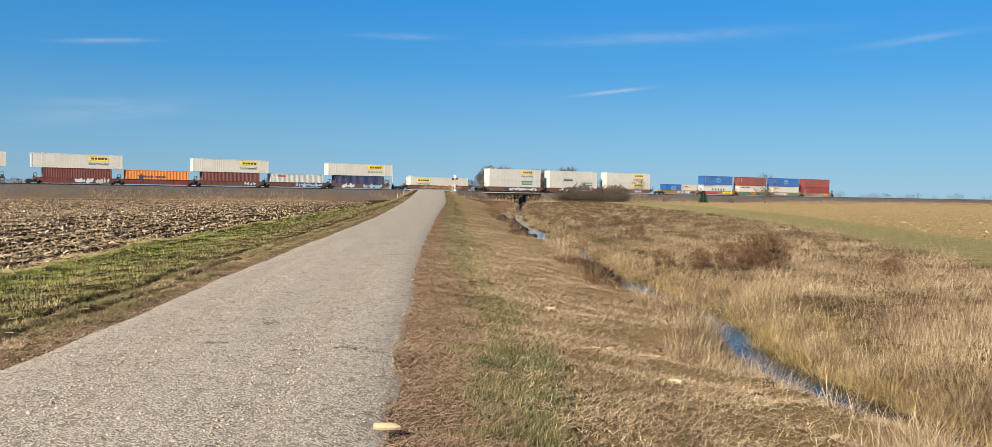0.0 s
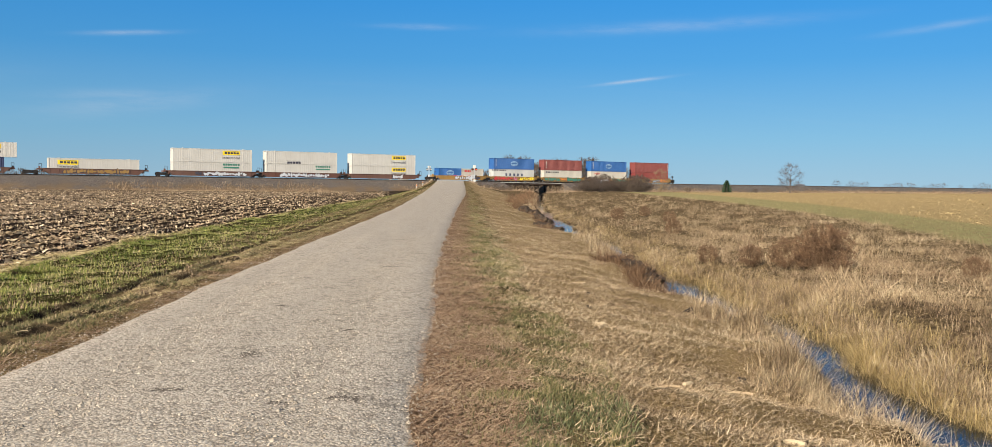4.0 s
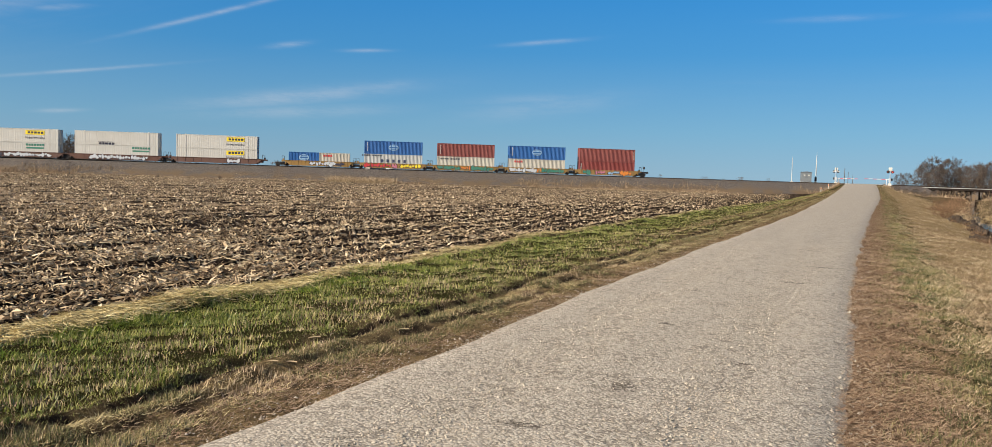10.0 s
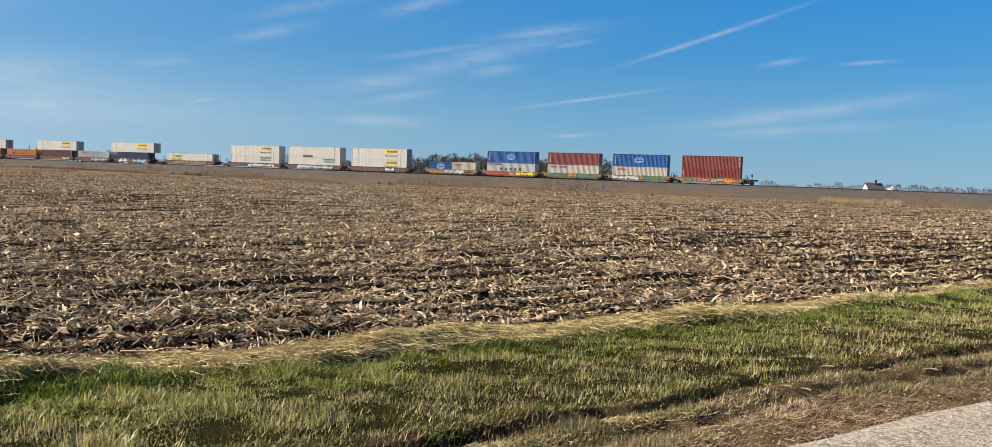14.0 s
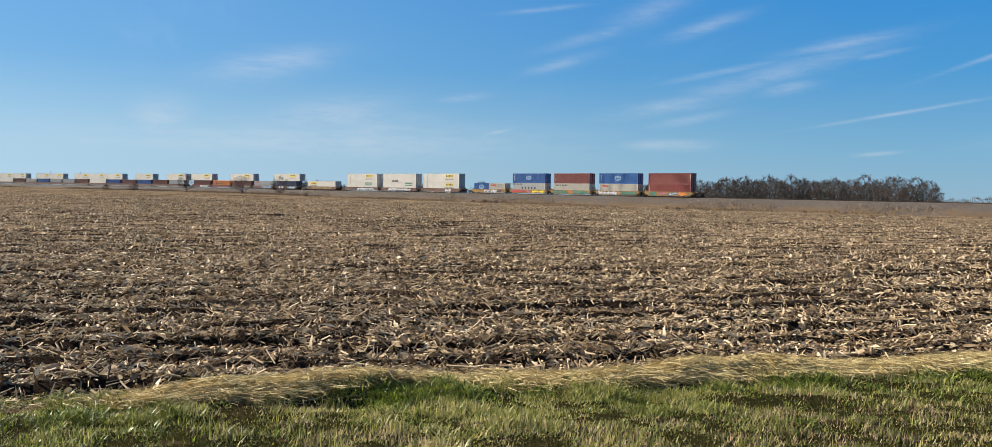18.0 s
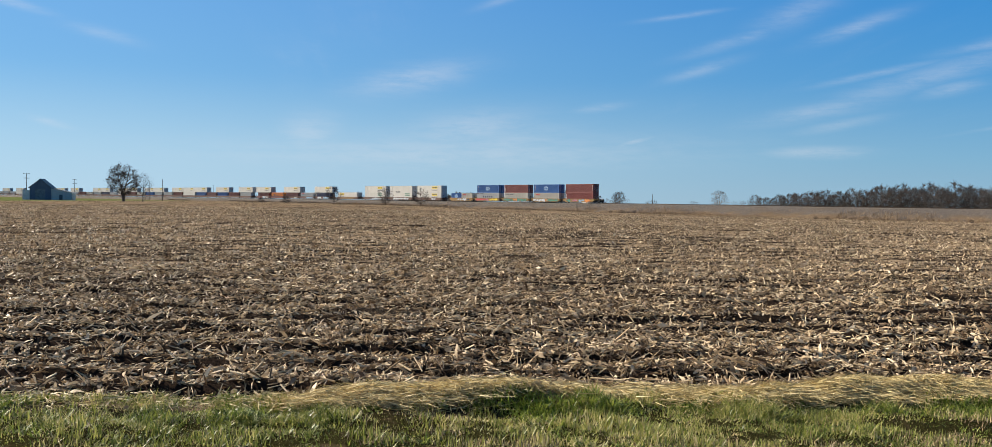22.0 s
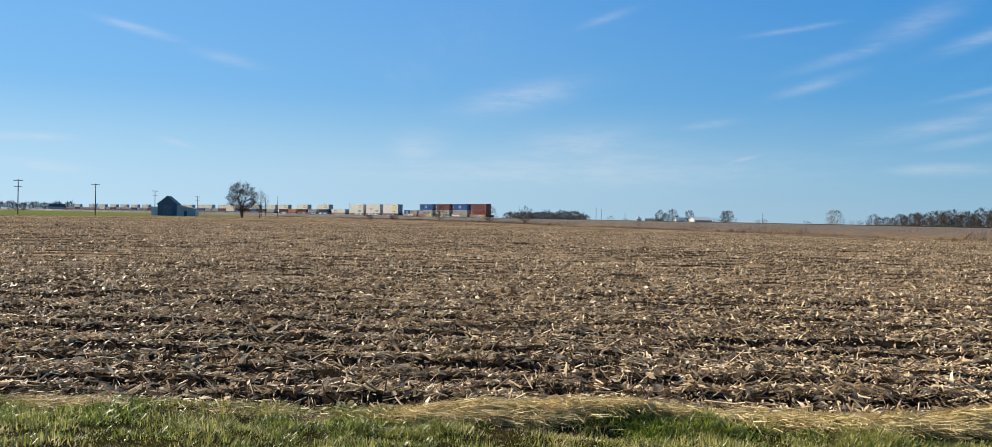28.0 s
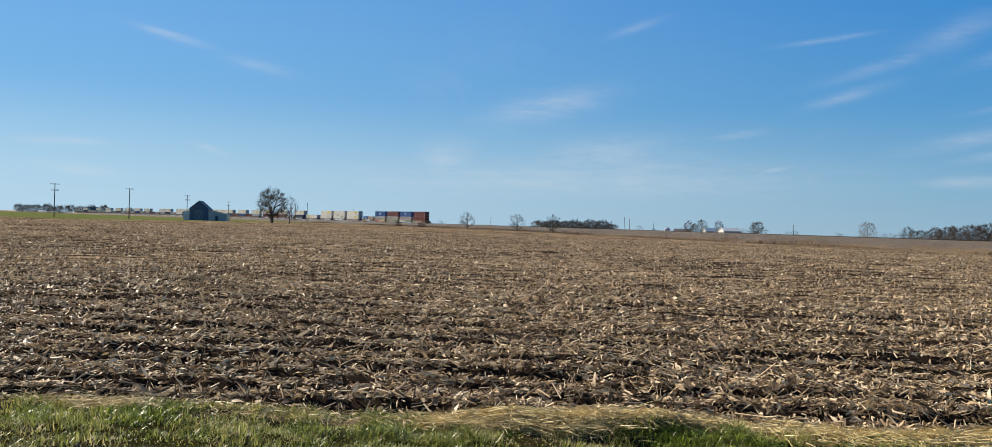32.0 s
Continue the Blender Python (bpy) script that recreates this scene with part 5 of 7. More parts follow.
def far_chips():
    """Small pieces that fill the field farther out."""
    x, y, r = polar(480000, 16, 190, 4, 130, 32.0)
    keep = (x < field_edge(y)) & (aside_of(x, y) > 19) & (rngn.random(len(x)) < 0.35 + 0.65 * cloud(x, y * 0.4, 1.1, 4))
    x, y, r = x[keep], y[keep], r[keep]
    k = len(x)
    L = rngn.gamma(3.0, 0.026, k).clip(0.03, 0.19) * np.maximum(1, r / 34) ** 0.4
    size = np.stack([L, L * rngn.uniform(0.2, 0.6, k), L * rngn.uniform(0.3, 1.0, k)], 1)
    return [strew(CHIP, np.stack([x, y, ground_z(x, y) + rngn.uniform(-0.01, 0.04, k)], 1), rngn.uniform(0, 6.28, k), rngn.uniform(-1.2, 1.2, k), size, 0.1, rngn.normal(0, 0.6, k))]


def stubble():
    out = []
    xs = np.arange(-8.2, -70, -0.762)
    pts = []
    for x0 in xs:
        reach = 45 if x0 > -30 else 30
        yy = np.arange(EYE_Y - reach * 0.8, EYE_Y + reach * 1.6, 0.24)
        yy = yy + rngn.normal(0, 0.07, len(yy))
        pts.append(np.stack([x0 + 0.12 * np.sin(yy * 0.7) + rngn.normal(0, 0.035, len(yy)), yy], 1))
    p = np.concatenate(pts)
    r = np.hypot(p[:, 0] - EYE_X, p[:, 1] - EYE_Y)
    keep = (p[:, 0] < field_edge(p[:, 1]) - 0.15) & (rngn.random(len(p)) < np.clip(14 / r, 0, 0.5)) & (cloud(p[:, 0], p[:, 1], 0.5, 5) > 0.25)
    p, r = p[keep], r[keep]
    k = len(p)
    d = rngn.uniform(0.02, 0.034, k) * np.maximum(1, r / 18) ** 0.4
    size = np.stack([d, d, rngn.uniform(0.04, 0.15, k)], 1)
    out.append(strew(STUB, np.stack([p[:, 0], p[:, 1], ground_z(p[:, 0], p[:, 1]) - 0.02], 1), rngn.uniform(0, 6.28, k), np.abs(rngn.normal(0, 0.8, k)), size))
    return out


stuff("corn_residue", residue() + far_chips() + stubble(), M_HUSK, "chopped corn stalks and husks littering dark soil", "crop residue")

# left verge: short green and tan grass, pale windrow along the field, thin growth by the gravel
patch_ = lambda x, y: cloud(x * 1.3, y, 1.3, 11)
verge = lambda x, y: (x > field_edge(y) + 0.2) & (off_of(x, y) < -2.95 + 0.1 * np.sin(y * 0.8) + 0.05 * np.sin(y * 2.1))
chance = lambda x, p: rngn.random(len(x)) < p
turf_edge = lambda y: road_x(y) - 2.95 - 0.1 * np.sin(y * 0.8) - 0.05 * np.sin(y * 2.1)
windrow_green = lambda x, y, o: (cloud(x, y, 1.0, 23) > 0.3) & (cloud(x, y, 8.0, 95) > 0.2) & (o < 0.85 + 0.25 * np.sin(y * 1.1))
stuff("green_grass", [strip(470000, -9.0, -2.9, lambda x, y, o: verge(x, y) & (cloud(x, y, 13.0, 93) > 0.1) & (cloud(x, y, 6.5, 94) > 0.08) & chance(x, (0.35 + 0.65 * patch_(x, y)) * np.where(o > -4.3 + 0.25 * np.sin(y * 1.4), 0.55, 1.0)), (0.025, 0.07), (0.007, 0.015), (-1.25, 1.25), scale=7.5, bend=0.8, form=SLIVER),
                      strip_tufts(4500, 0.5, 1.1, windrow_green, 28, (0.045, 0.10), (0.006, 0.012), 0.05, 1.15, 6.0, 8.0, (2.4, 120), edge=field_edge, bend=1.5),
                      strip_tufts(4200, 0.1, 1.1, windrow_green, 26, (0.03, 0.075), (0.005, 0.010), 0.06, 1.2, 1.0, 6.0, (-8, 2.6), edge=field_edge, bend=1.5),
                      strip_tufts(5500, 0.8, 2.2, lambda x, y, o: (cloud(x, y, 2.0, 27) > 0.42), 20, (0.03, 0.075), (0.007, 0.013), 0.06, 1.25, edge=field_edge, bend=1.5),
                      strip_tufts(2000, -0.2, 0.0, lambda x, y, o: cloud(x, y, 2.4, 29) > 0.3, 18, (0.03, 0.07), (0.004, 0.009), 0.05, 1.2, edge=turf_edge, bend=1.5),
                      strip_tufts(4000, -5.2, -3.0, lambda x, y, o: cloud(x, y, 1.6, 25) > 0.5, 16, (0.03, 0.07), (0.007, 0.013), 0.06, 1.25, bend=1.5)],
      M_GREEN, "short green verge grass mixed with tan stems", "grass")
clumpy = lambda x, y, o: (cloud(x, y, 1.7, 101) > 0.38) & (o < 0.62 + 0.18 * np.sin(y * 1.9) + 0.25 * cloud(x, y, 3.0, 103))
stuff("lush_grass", [strip_tufts(5600, 0.44, 1.0, clumpy, 18, (0.045, 0.105), (0.008, 0.017), 0.05, 1.25, 6.0, 8.0, (2.2, 120), edge=field_edge, bend=1.6),
                     strip_tufts(5200, 0.5, 1.9, lambda x, y, o: (cloud(x, y, 2.3, 113) > 0.36) & chance(x, 1.35 - 0.6 * o), 16, (0.03, 0.08), (0.007, 0.014), 0.06, 1.2, 4.0, 8.0, (-6, 90), edge=field_edge, bend=1.5),
                     strip_tufts(2600, 0.1, 0.9, lambda x, y, o: cloud(x, y, 1.9, 105) > 0.45, 24, (0.04, 0.085), (0.007, 0.014), 0.06, 1.25, 0.0, 6.0, (-8, 2.3), edge=field_edge, bend=1.6)],
      M_LUSH, "dark green grass clumps below the mown windrow", "grass")
stuff("dull_verge_grass", [strip(330000, 1.95, 3.6, lambda x, y, o: chance(x, 0.08 + 0.3 * smooth01(o, 2.3, 2.8) + 0.7 * cloud(x, y, 1.2, 31) * smooth01(o, 2.0, 2.8)) & (o < 3.35 + 0.25 * np.sin(y * 0.6 + 1) - 0.02 * np.clip(y - 20, 0, 30)), (0.02, 0.06), (0.006, 0.011), (-1.3, 1.3), 8.0, bend=0.8, form=SLIVER),
                           strip(150000, -2.78, -1.95, lambda x, y, o: (cloud(x, y, 1.6, 33) > 0.2) & chance(x, smooth01(-o, 1.9, 2.4)), (0.02, 0.065), (0.004, 0.008), (-1.4, 1.4), form=SLIVER),
                           strip(6000, 0.0, 9.0, lambda x, y, o: o < sward_far(y) - sward_near(y), (0.04, 0.10), (0.006, 0.012), (-0.4, 0.9), 45, 30, (12, 200), edge=lambda y: road_x(y) + sward_near(y))],
      M_OLIVE, "thin olive and tan grass at the gravel edge", "grass")
stuff("shoulder_grass", [strip_tufts(7500, 2.35, 3.45, lambda x, y, o: (cloud(x, y, 1.0, 35) > 0.3) & (np.abs(o - 2.9 - 0.15 * np.sin(y * 0.7)) < 0.3 + 0.35 * cloud(x, y, 1.8, 36)), 13, (0.035, 0.085), (0.006, 0.012), 0.06, 1.2, 8.0, 8.0, (1, 60), bend=1.3)],
      M_SAGE, "matted grey-green grass along the road shoulder", "grass")
stuff("verge_stubble", [strip(300000, -9.0, -2.2, lambda x, y, o: (x > field_edge(y) + 0.3) & chance(x, (1.0 - 0.65 * patch_(x, y)) * np.where(o < -4.3, 0.45, 1.6)), (0.025, 0.06), (0.005, 0.009), (-1.3, 1.3), scale=7.5, form=SLIVER)],
      M_LITTER, "short tan stubble among the verge grass", "grass")
stuff("dry_verge_grass", [strip(300000, -0.25, 0.75, lambda x, y, o: chance(x, np.interp(y, [-3, -1.2, -0.8, 0, 1.9, 2.7, 10, 17, 40], [0.08, 0.08, 0.6, 0.08, 0.08, 1.0, 1.0, 0.4, 0.3]) * (0.4 + 0.6 * cloud(x * 0.3, y, 0.9, 17))) & (np.abs(o - 0.24 - 0.1 * np.sin(y * 0.9)) < 0.15 + 0.12 * cloud(x, y, 2.2, 111)), (0.06, 0.19), (0.003, 0.007), (1.1, 1.62), lift=0.08, edge=field_edge, form=SLIVER),
                          strip(36000, 0.3, 0.6, lambda x, y, o: (y > 2.3) & (y < 14) & chance(x, cloud(x, y, 1.5, 107)), (0.08, 0.24), (0.003, 0.007), (1.0, 1.6), lift=0.11, edge=field_edge, form=SLIVER),
                          strip(60000, -2.75, -2.1, lambda x, y, o: chance(x, cloud(x, y, 0.9, 19)), (0.03, 0.09), (0.004, 0.007), (0.8, 1.6), lift=0.02, form=SLIVER)],
      M_STRAW, "pale mown straw lying along the field edge", "grass")

# right verge: russet clippings by the gravel, then mown straw down to the ditch
stuff("grass_clippings", [strip(190000, 1.5, 2.75, lambda x, y, o: (o > 1.52 + 0.07 * np.sin(y * 3)) & chance(x, (1.2 - 0.7 * smooth01(o, 2.1, 2.75)) * smooth01(o, 1.45, 1.75)), (0.03, 0.105), (0.003, 0.006), (0.8, 1.65), 8.0, lift=0.03, form=SLIVER),
                          strip(70000, -2.5, -1.55, lambda x, y, o: chance(x, smooth01(-o, 1.5, 1.8) * (0.3 + 0.7 * cloud(x, y, 1.5, 37))), (0.03, 0.12), (0.003, 0.007), (0.8, 1.65), lift=0.02, form=SLIVER)],
      M_RUSSET, "reddish brown mown grass clippings beside the gravel", "grass")
q_of = lambda x, y: x - ditch_x(y)
stuff("mown_straw", [strip(560000, 2.3, 8.5, lambda x, y, o: (q_of(x, y) < -0.55) & chance(x, (0.3 + 0.7 * cloud(x, y, 1.6, 41)) * smooth01(o, 2.3, 3.4)), (0.025, 0.11), (0.0045, 0.0095), (0.6, 1.6), 9.0, 12.0, (-2, 190), lift=0.05, form=SLIVER),
                     strip_tufts(4500, 3.3, 8.0, lambda x, y, o: (q_of(x, y) < -0.7) & (cloud(x, y, 1.4, 43) > 0.5), 18, (0.04, 0.12), (0.003, 0.007), 0.10, 1.2, 9.0, 12.0, (0, 190), bend=1.3)],
      M_LITTER, "flattened tan mown grass on the ditch shoulder", "grass")


def clumps(n, r0, r1, a0, a1, mask, per, height, width, spread, flat=14.0, lean=0.55):
    """Tufts: blades that fan out from common roots."""
    x, y, r = polar(n, r0, r1, a0, a1, flat)
    keep = mask(x, y, r)
    x, y, r = np.repeat(x[keep], per), np.repeat(y[keep], per), np.repeat(r[keep], per)
    k = len(x)
    hh = np.repeat(rngn.uniform(0.5, 1.35, k // per), per) * (0.45 + 1.1 * cloud(x, y, 2.6, 79))
    x = x + rngn.normal(0, spread, k)
    y = y + rngn.normal(0, spread, k)
    h = rngn.uniform(height[0], height[1], k) * hh
    w = rngn.uniform(width[0], width[1], k) * np.maximum(1, r / flat) ** 0.5
    way_ = np.repeat(rngn.uniform(0, 6.28, k // per), per)
    tilt = np.abs(rngn.normal(0, lean, k)) + 0.15
    size = np.stack([w, h * rngn.uniform(0.15, 0.6, k), h], 1)
    pts, yaw = np.stack([x, y, ground_z(x, y) - 0.02], 1), way_ + rngn.normal(0, 1.3, k)
    n_, f_ = r < 17, r >= 17
    va, fa = strew(BLADE, pts[n_], yaw[n_], tilt[n_], size[n_])
    vb, fb = strew(SLIVER, pts[f_], yaw[f_], tilt[f_], size[f_])
    return np.concatenate([va, vb]), np.concatenate([fa, fb + len(va)])


right_tall = lambda x, y, r: (q_of(x, y) > 0.75 + 0.25 * np.sin(y * 1.7)) & (off_of(x, y) < sward_near(y) + 0.5 * np.sin(y)) & (rngn.random(len(x)) < (0.4 + 0.7 * cloud(x, y, 0.5, 51)) * (0.06 + 1.3 * cloud(x, y, 1.8, 52) ** 1.8))
# stretches of the near bank where the growth is broken down and the water shows
gaps = lambda y: np.interp(y, [7.0, 7.4, 10.4, 10.8, 12.3, 12.6, 14.9, 15.2, 16.5, 16.9, 22.5, 23.5, 36, 38, 56, 60], [1, 0.05, 0.05, 1, 1, 0.06, 0.06, 1, 1, 0.04, 0.04, 0.8, 0.8, 0.06, 0.06, 0.7])
fallen = lambda x, y, o: (q_of(x, y) > 0.6) & (o < sward_near(y)) & chance(x, 0.35 + 0.65 * cloud(x, y, 1.2, 59))
stuff("fallen_grass", [strip(260000, 6.0, 24.0, fallen, (0.04, 0.15), (0.003, 0.006), (0.6, 1.6), 15.0, 14.0, (4, 190), lift=0.10, form=SLIVER)], M_TALL, "matted dry grass fallen between the tall tufts", "grass")
stuff("tall_dry_grass", [clumps(46000, 6, 190, -80, -3, right_tall, 18, (0.12, 0.32), (0.003, 0.006), 0.16, 13.0, 0.35),
                         strip_tufts(10000, -1.3, -0.25, lambda x, y, o: chance(x, gaps(y) * (0.35 + 0.8 * cloud(x, y, 0.9, 53))), 18, (0.16, 0.42), (0.004, 0.008), 0.12, 0.9, 11.0, 12.0, (3, 190), edge=lambda y: ditch_x(y) + np.maximum(lip_shift(y), -0.1), bend=1.4),
                         strip_tufts(3000, 0.7, 1.5, lambda x, y, o: chance(x, 0.3 + 0.7 * cloud(x, y, 1.1, 57)), 18, (0.14, 0.4), (0.004, 0.008), 0.12, 1.2, 11.0, 12.0, (3, 190), edge=ditch_x, bend=1.5)],
      M_TALL, "tall dry tan grass standing along the ditch", "grass")
broken = lambda y: ((y > 18.6) & (y < 25.2)) | ((y > 41) & (y < 62))
stuff("bank_reeds", [strip_tufts(2600, -1.3, -0.25, lambda x, y, o: (cloud(x, y, 2.2, 87) > 0.4) & chance(x, (0.25 + 0.9 * cloud(x, y, 1.1, 81)) * np.maximum(gaps(y), 0.16)), 10, (0.14, 0.5), (0.004, 0.008), 0.13, 0.8, 11.0, 10.0, (4, 60), edge=ditch_x, bend=0.7),
                     strip_tufts(500, 3.0, 9.0, lambda x, y, o: cloud(x, y, 0.8, 83) > 0.5, 14, (0.18, 0.42), (0.004, 0.007), 0.15, 0.25, 18.0, 14.0, (8, 90), edge=ditch_x, bend=0.5)],
      M_REED, "bleached reed stems leaning over the ditch", "reeds")
stuff("bank_tussocks", [strip_tufts(260, -1.0, -0.1, lambda x, y, o: y > 0, 22, (0.2, 0.46), (0.004, 0.008), 0.13, 0.8, 11.0, 3.0, (10.3, 12.6), edge=ditch_x, bend=1.2),
                        strip_tufts(240, -1.0, -0.1, lambda x, y, o: y > 0, 22, (0.2, 0.44), (0.004, 0.008), 0.13, 0.8, 15.5, 3.0, (14.9, 16.9), edge=ditch_x, bend=1.2),
                        strip_tufts(200, -1.1, -0.2, lambda x, y, o: y > 0, 22, (0.16, 0.36), (0.004, 0.008), 0.13, 0.9, 6.0, 3.0, (4.5, 7.2), edge=ditch_x, bend=1.2)],
      M_TALL, "tan tussocks hanging over the near ditch bank", "grass")
stuff("bank_grass", [strip_tufts(3800, 0.35, 2.2, lambda x, y, o: chance(x, 1.1 - 0.4 * o), 20, (0.12, 0.32), (0.003, 0.007), 0.12, 1.35, 13.0, 12.0, (4, 120), edge=ditch_x, bend=1.6),
                     strip_tufts(1500, 0.3, 0.75, lambda x, y, o: (cloud(x, y, 1.5, 121) > 0.25) & ((y > 12.3) | (o > 0.55)), 18, (0.2, 0.42), (0.003, 0.007), 0.09, 0.9, 12.0, 6.0, (5, 30), edge=ditch_x, bend=1.4)],
      M_GOLD, "golden matted grass drooping to the water", "grass")
stuff("dark_bank_weeds", [strip_tufts(3200, -1.4, -0.4, lambda x, y, o: broken(y) & (cloud(x, y, 1.2, 85) > 0.25), 20, (0.12, 0.42), (0.004, 0.009), 0.1, 0.8, 22.0, 14.0, (18, 64), edge=ditch_x, bend=1.2)],
      M_RUSTWEED, "dark dead weeds on the broken bank", "weeds")
stuff("tangled_weeds", [strip_tufts(1800, 0.5, 3.2, lambda x, y, o: cloud(x, y, 1.6, 109) > 0.42, 20, (0.08, 0.26), (0.004, 0.008), 0.12, 1.1, 10.0, 6.0, (4, 30), edge=ditch_x, bend=1.3)],
      M_WEED, "brown tangled weeds low on the far ditch bank", "weeds")
weedy = lambda x, y, r: (q_of(x, y) > 2.6) & (off_of(x, y) < sward_near(y) - 2.0) & (cloud(x, y, 0.35, 61) > 0.5)
bank_weed = lambda x, y, r: (np.abs(q_of(x, y) + 1.6) < 1.3) & (y > 66) & (y < 190) & (cloud(x, y, 0.2, 63) > 0.2)
stuff("dead_weeds", [clumps(6500, 12, 130, -70, -5, weedy, 20, (0.10, 0.34), (0.004, 0.008), 0.18, 20.0, 0.35)],
      M_WEED, "dead brown weeds among the dry grass", "weeds")
stuff("bank_weeds", [clumps(9000, 40, 190, -20, 1, bank_weed, 14, (0.4, 0.95), (0.008, 0.016), 0.25, 60.0, 0.5)], M_RUSTWEED, "dark rusty weeds crowding the far ditch bank", "weeds")


# right field: pale stubble
def right_residue():
    x, y, r = polar(80000, 18, 260, -75, -3, 40.0)
    keep = (off_of(x, y) > sward_far(y)) & (aside_of(x, y) > 15)
    x, y, r = x[keep], y[keep], r[keep]
    k = len(x)
    L = rngn.gamma(3.0, 0.026, k).clip(0.04, 0.2) * np.maximum(1, r / 40) ** 0.35
    size = np.stack([L, L * rngn.uniform(0.2, 0.6, k), L * rngn.uniform(0.3, 0.9, k)], 1)
    return strew(CHIP, np.stack([x, y, ground_z(x, y)], 1), rngn.uniform(0, 6.28, k), rngn.uniform(-1.0, 1.0, k), size, 0.1, rngn.normal(0, 0.5, k))


M_PALEHUSK = scattered("bleached corn residue", [(0.0, (0.22, 0.15, 0.065)), (0.5, (0.38, 0.28, 0.135)), (1.0, (0.50, 0.39, 0.21))])
stuff("pale_stubble", [right_residue()], M_PALEHUSK, "sunlit pale corn stubble in the far field", "crop residue")


# weeds and reeds along the foot of the railway
def trackside(n, s0, s1, a0, a1, height, width, dens_seed, cut=0.35):
    s = rngn.uniform(s0, s1, n)
    a = rngn.uniform(a0, a1, n)
    th = s * BEND
    x = CENTRE[0] + (RC - a) * (N2[0] * np.cos(th) + U2[0] * np.sin(th))
    y = CENTRE[1] + (RC - a) * (N2[1] * np.cos(th) + U2[1] * np.sin(th))
    o = off_of(x, y)
    keep = (cloud(s, a * 2, 0.12, dens_seed) > cut) & (np.abs(o) > road_half(y) + 1.2) & (np.abs(q_of(x, y)) > 1.5)
    x, y, a = x[keep], y[keep], a[keep]
    k = len(x)
    z = np.maximum(ground_z(x, y), np.interp(a, [3.4, 7.5, 11.0], [1.25, -0.35, -1.6])) - 0.05
    h = rngn.uniform(height[0], height[1], k)
    size = np.stack([rngn.uniform(width[0], width[1], k), h * 0.5, h], 1)
    return strew(BLADE, np.stack([x, y, z], 1), rngn.uniform(0, 6.28, k), np.abs(rngn.normal(0, 0.4, k)), size)


stuff("trackside_grass", [trackside(52000, -420, 480, 7.0, 15, (0.1, 0.35), (0.03, 0.07), 71, 0.55), trackside(3600, -1, 12, 13, 20, (0.6, 1.5), (0.02, 0.045), 72, 0.15), trackside(26000, -420, 480, 11.0, 18.5, (0.1, 0.4), (0.03, 0.06), 74, 0.5)], M_LITTER, "tan grass and reeds at the foot of the embankment", "grass")
stuff("trackside_weeds", [trackside(52000, -420, 520, 5.5, 15, (0.3, 0.95), (0.04, 0.09), 73, 0.4)], M_WEED, "brown weeds at the foot of the embankment", "weeds")


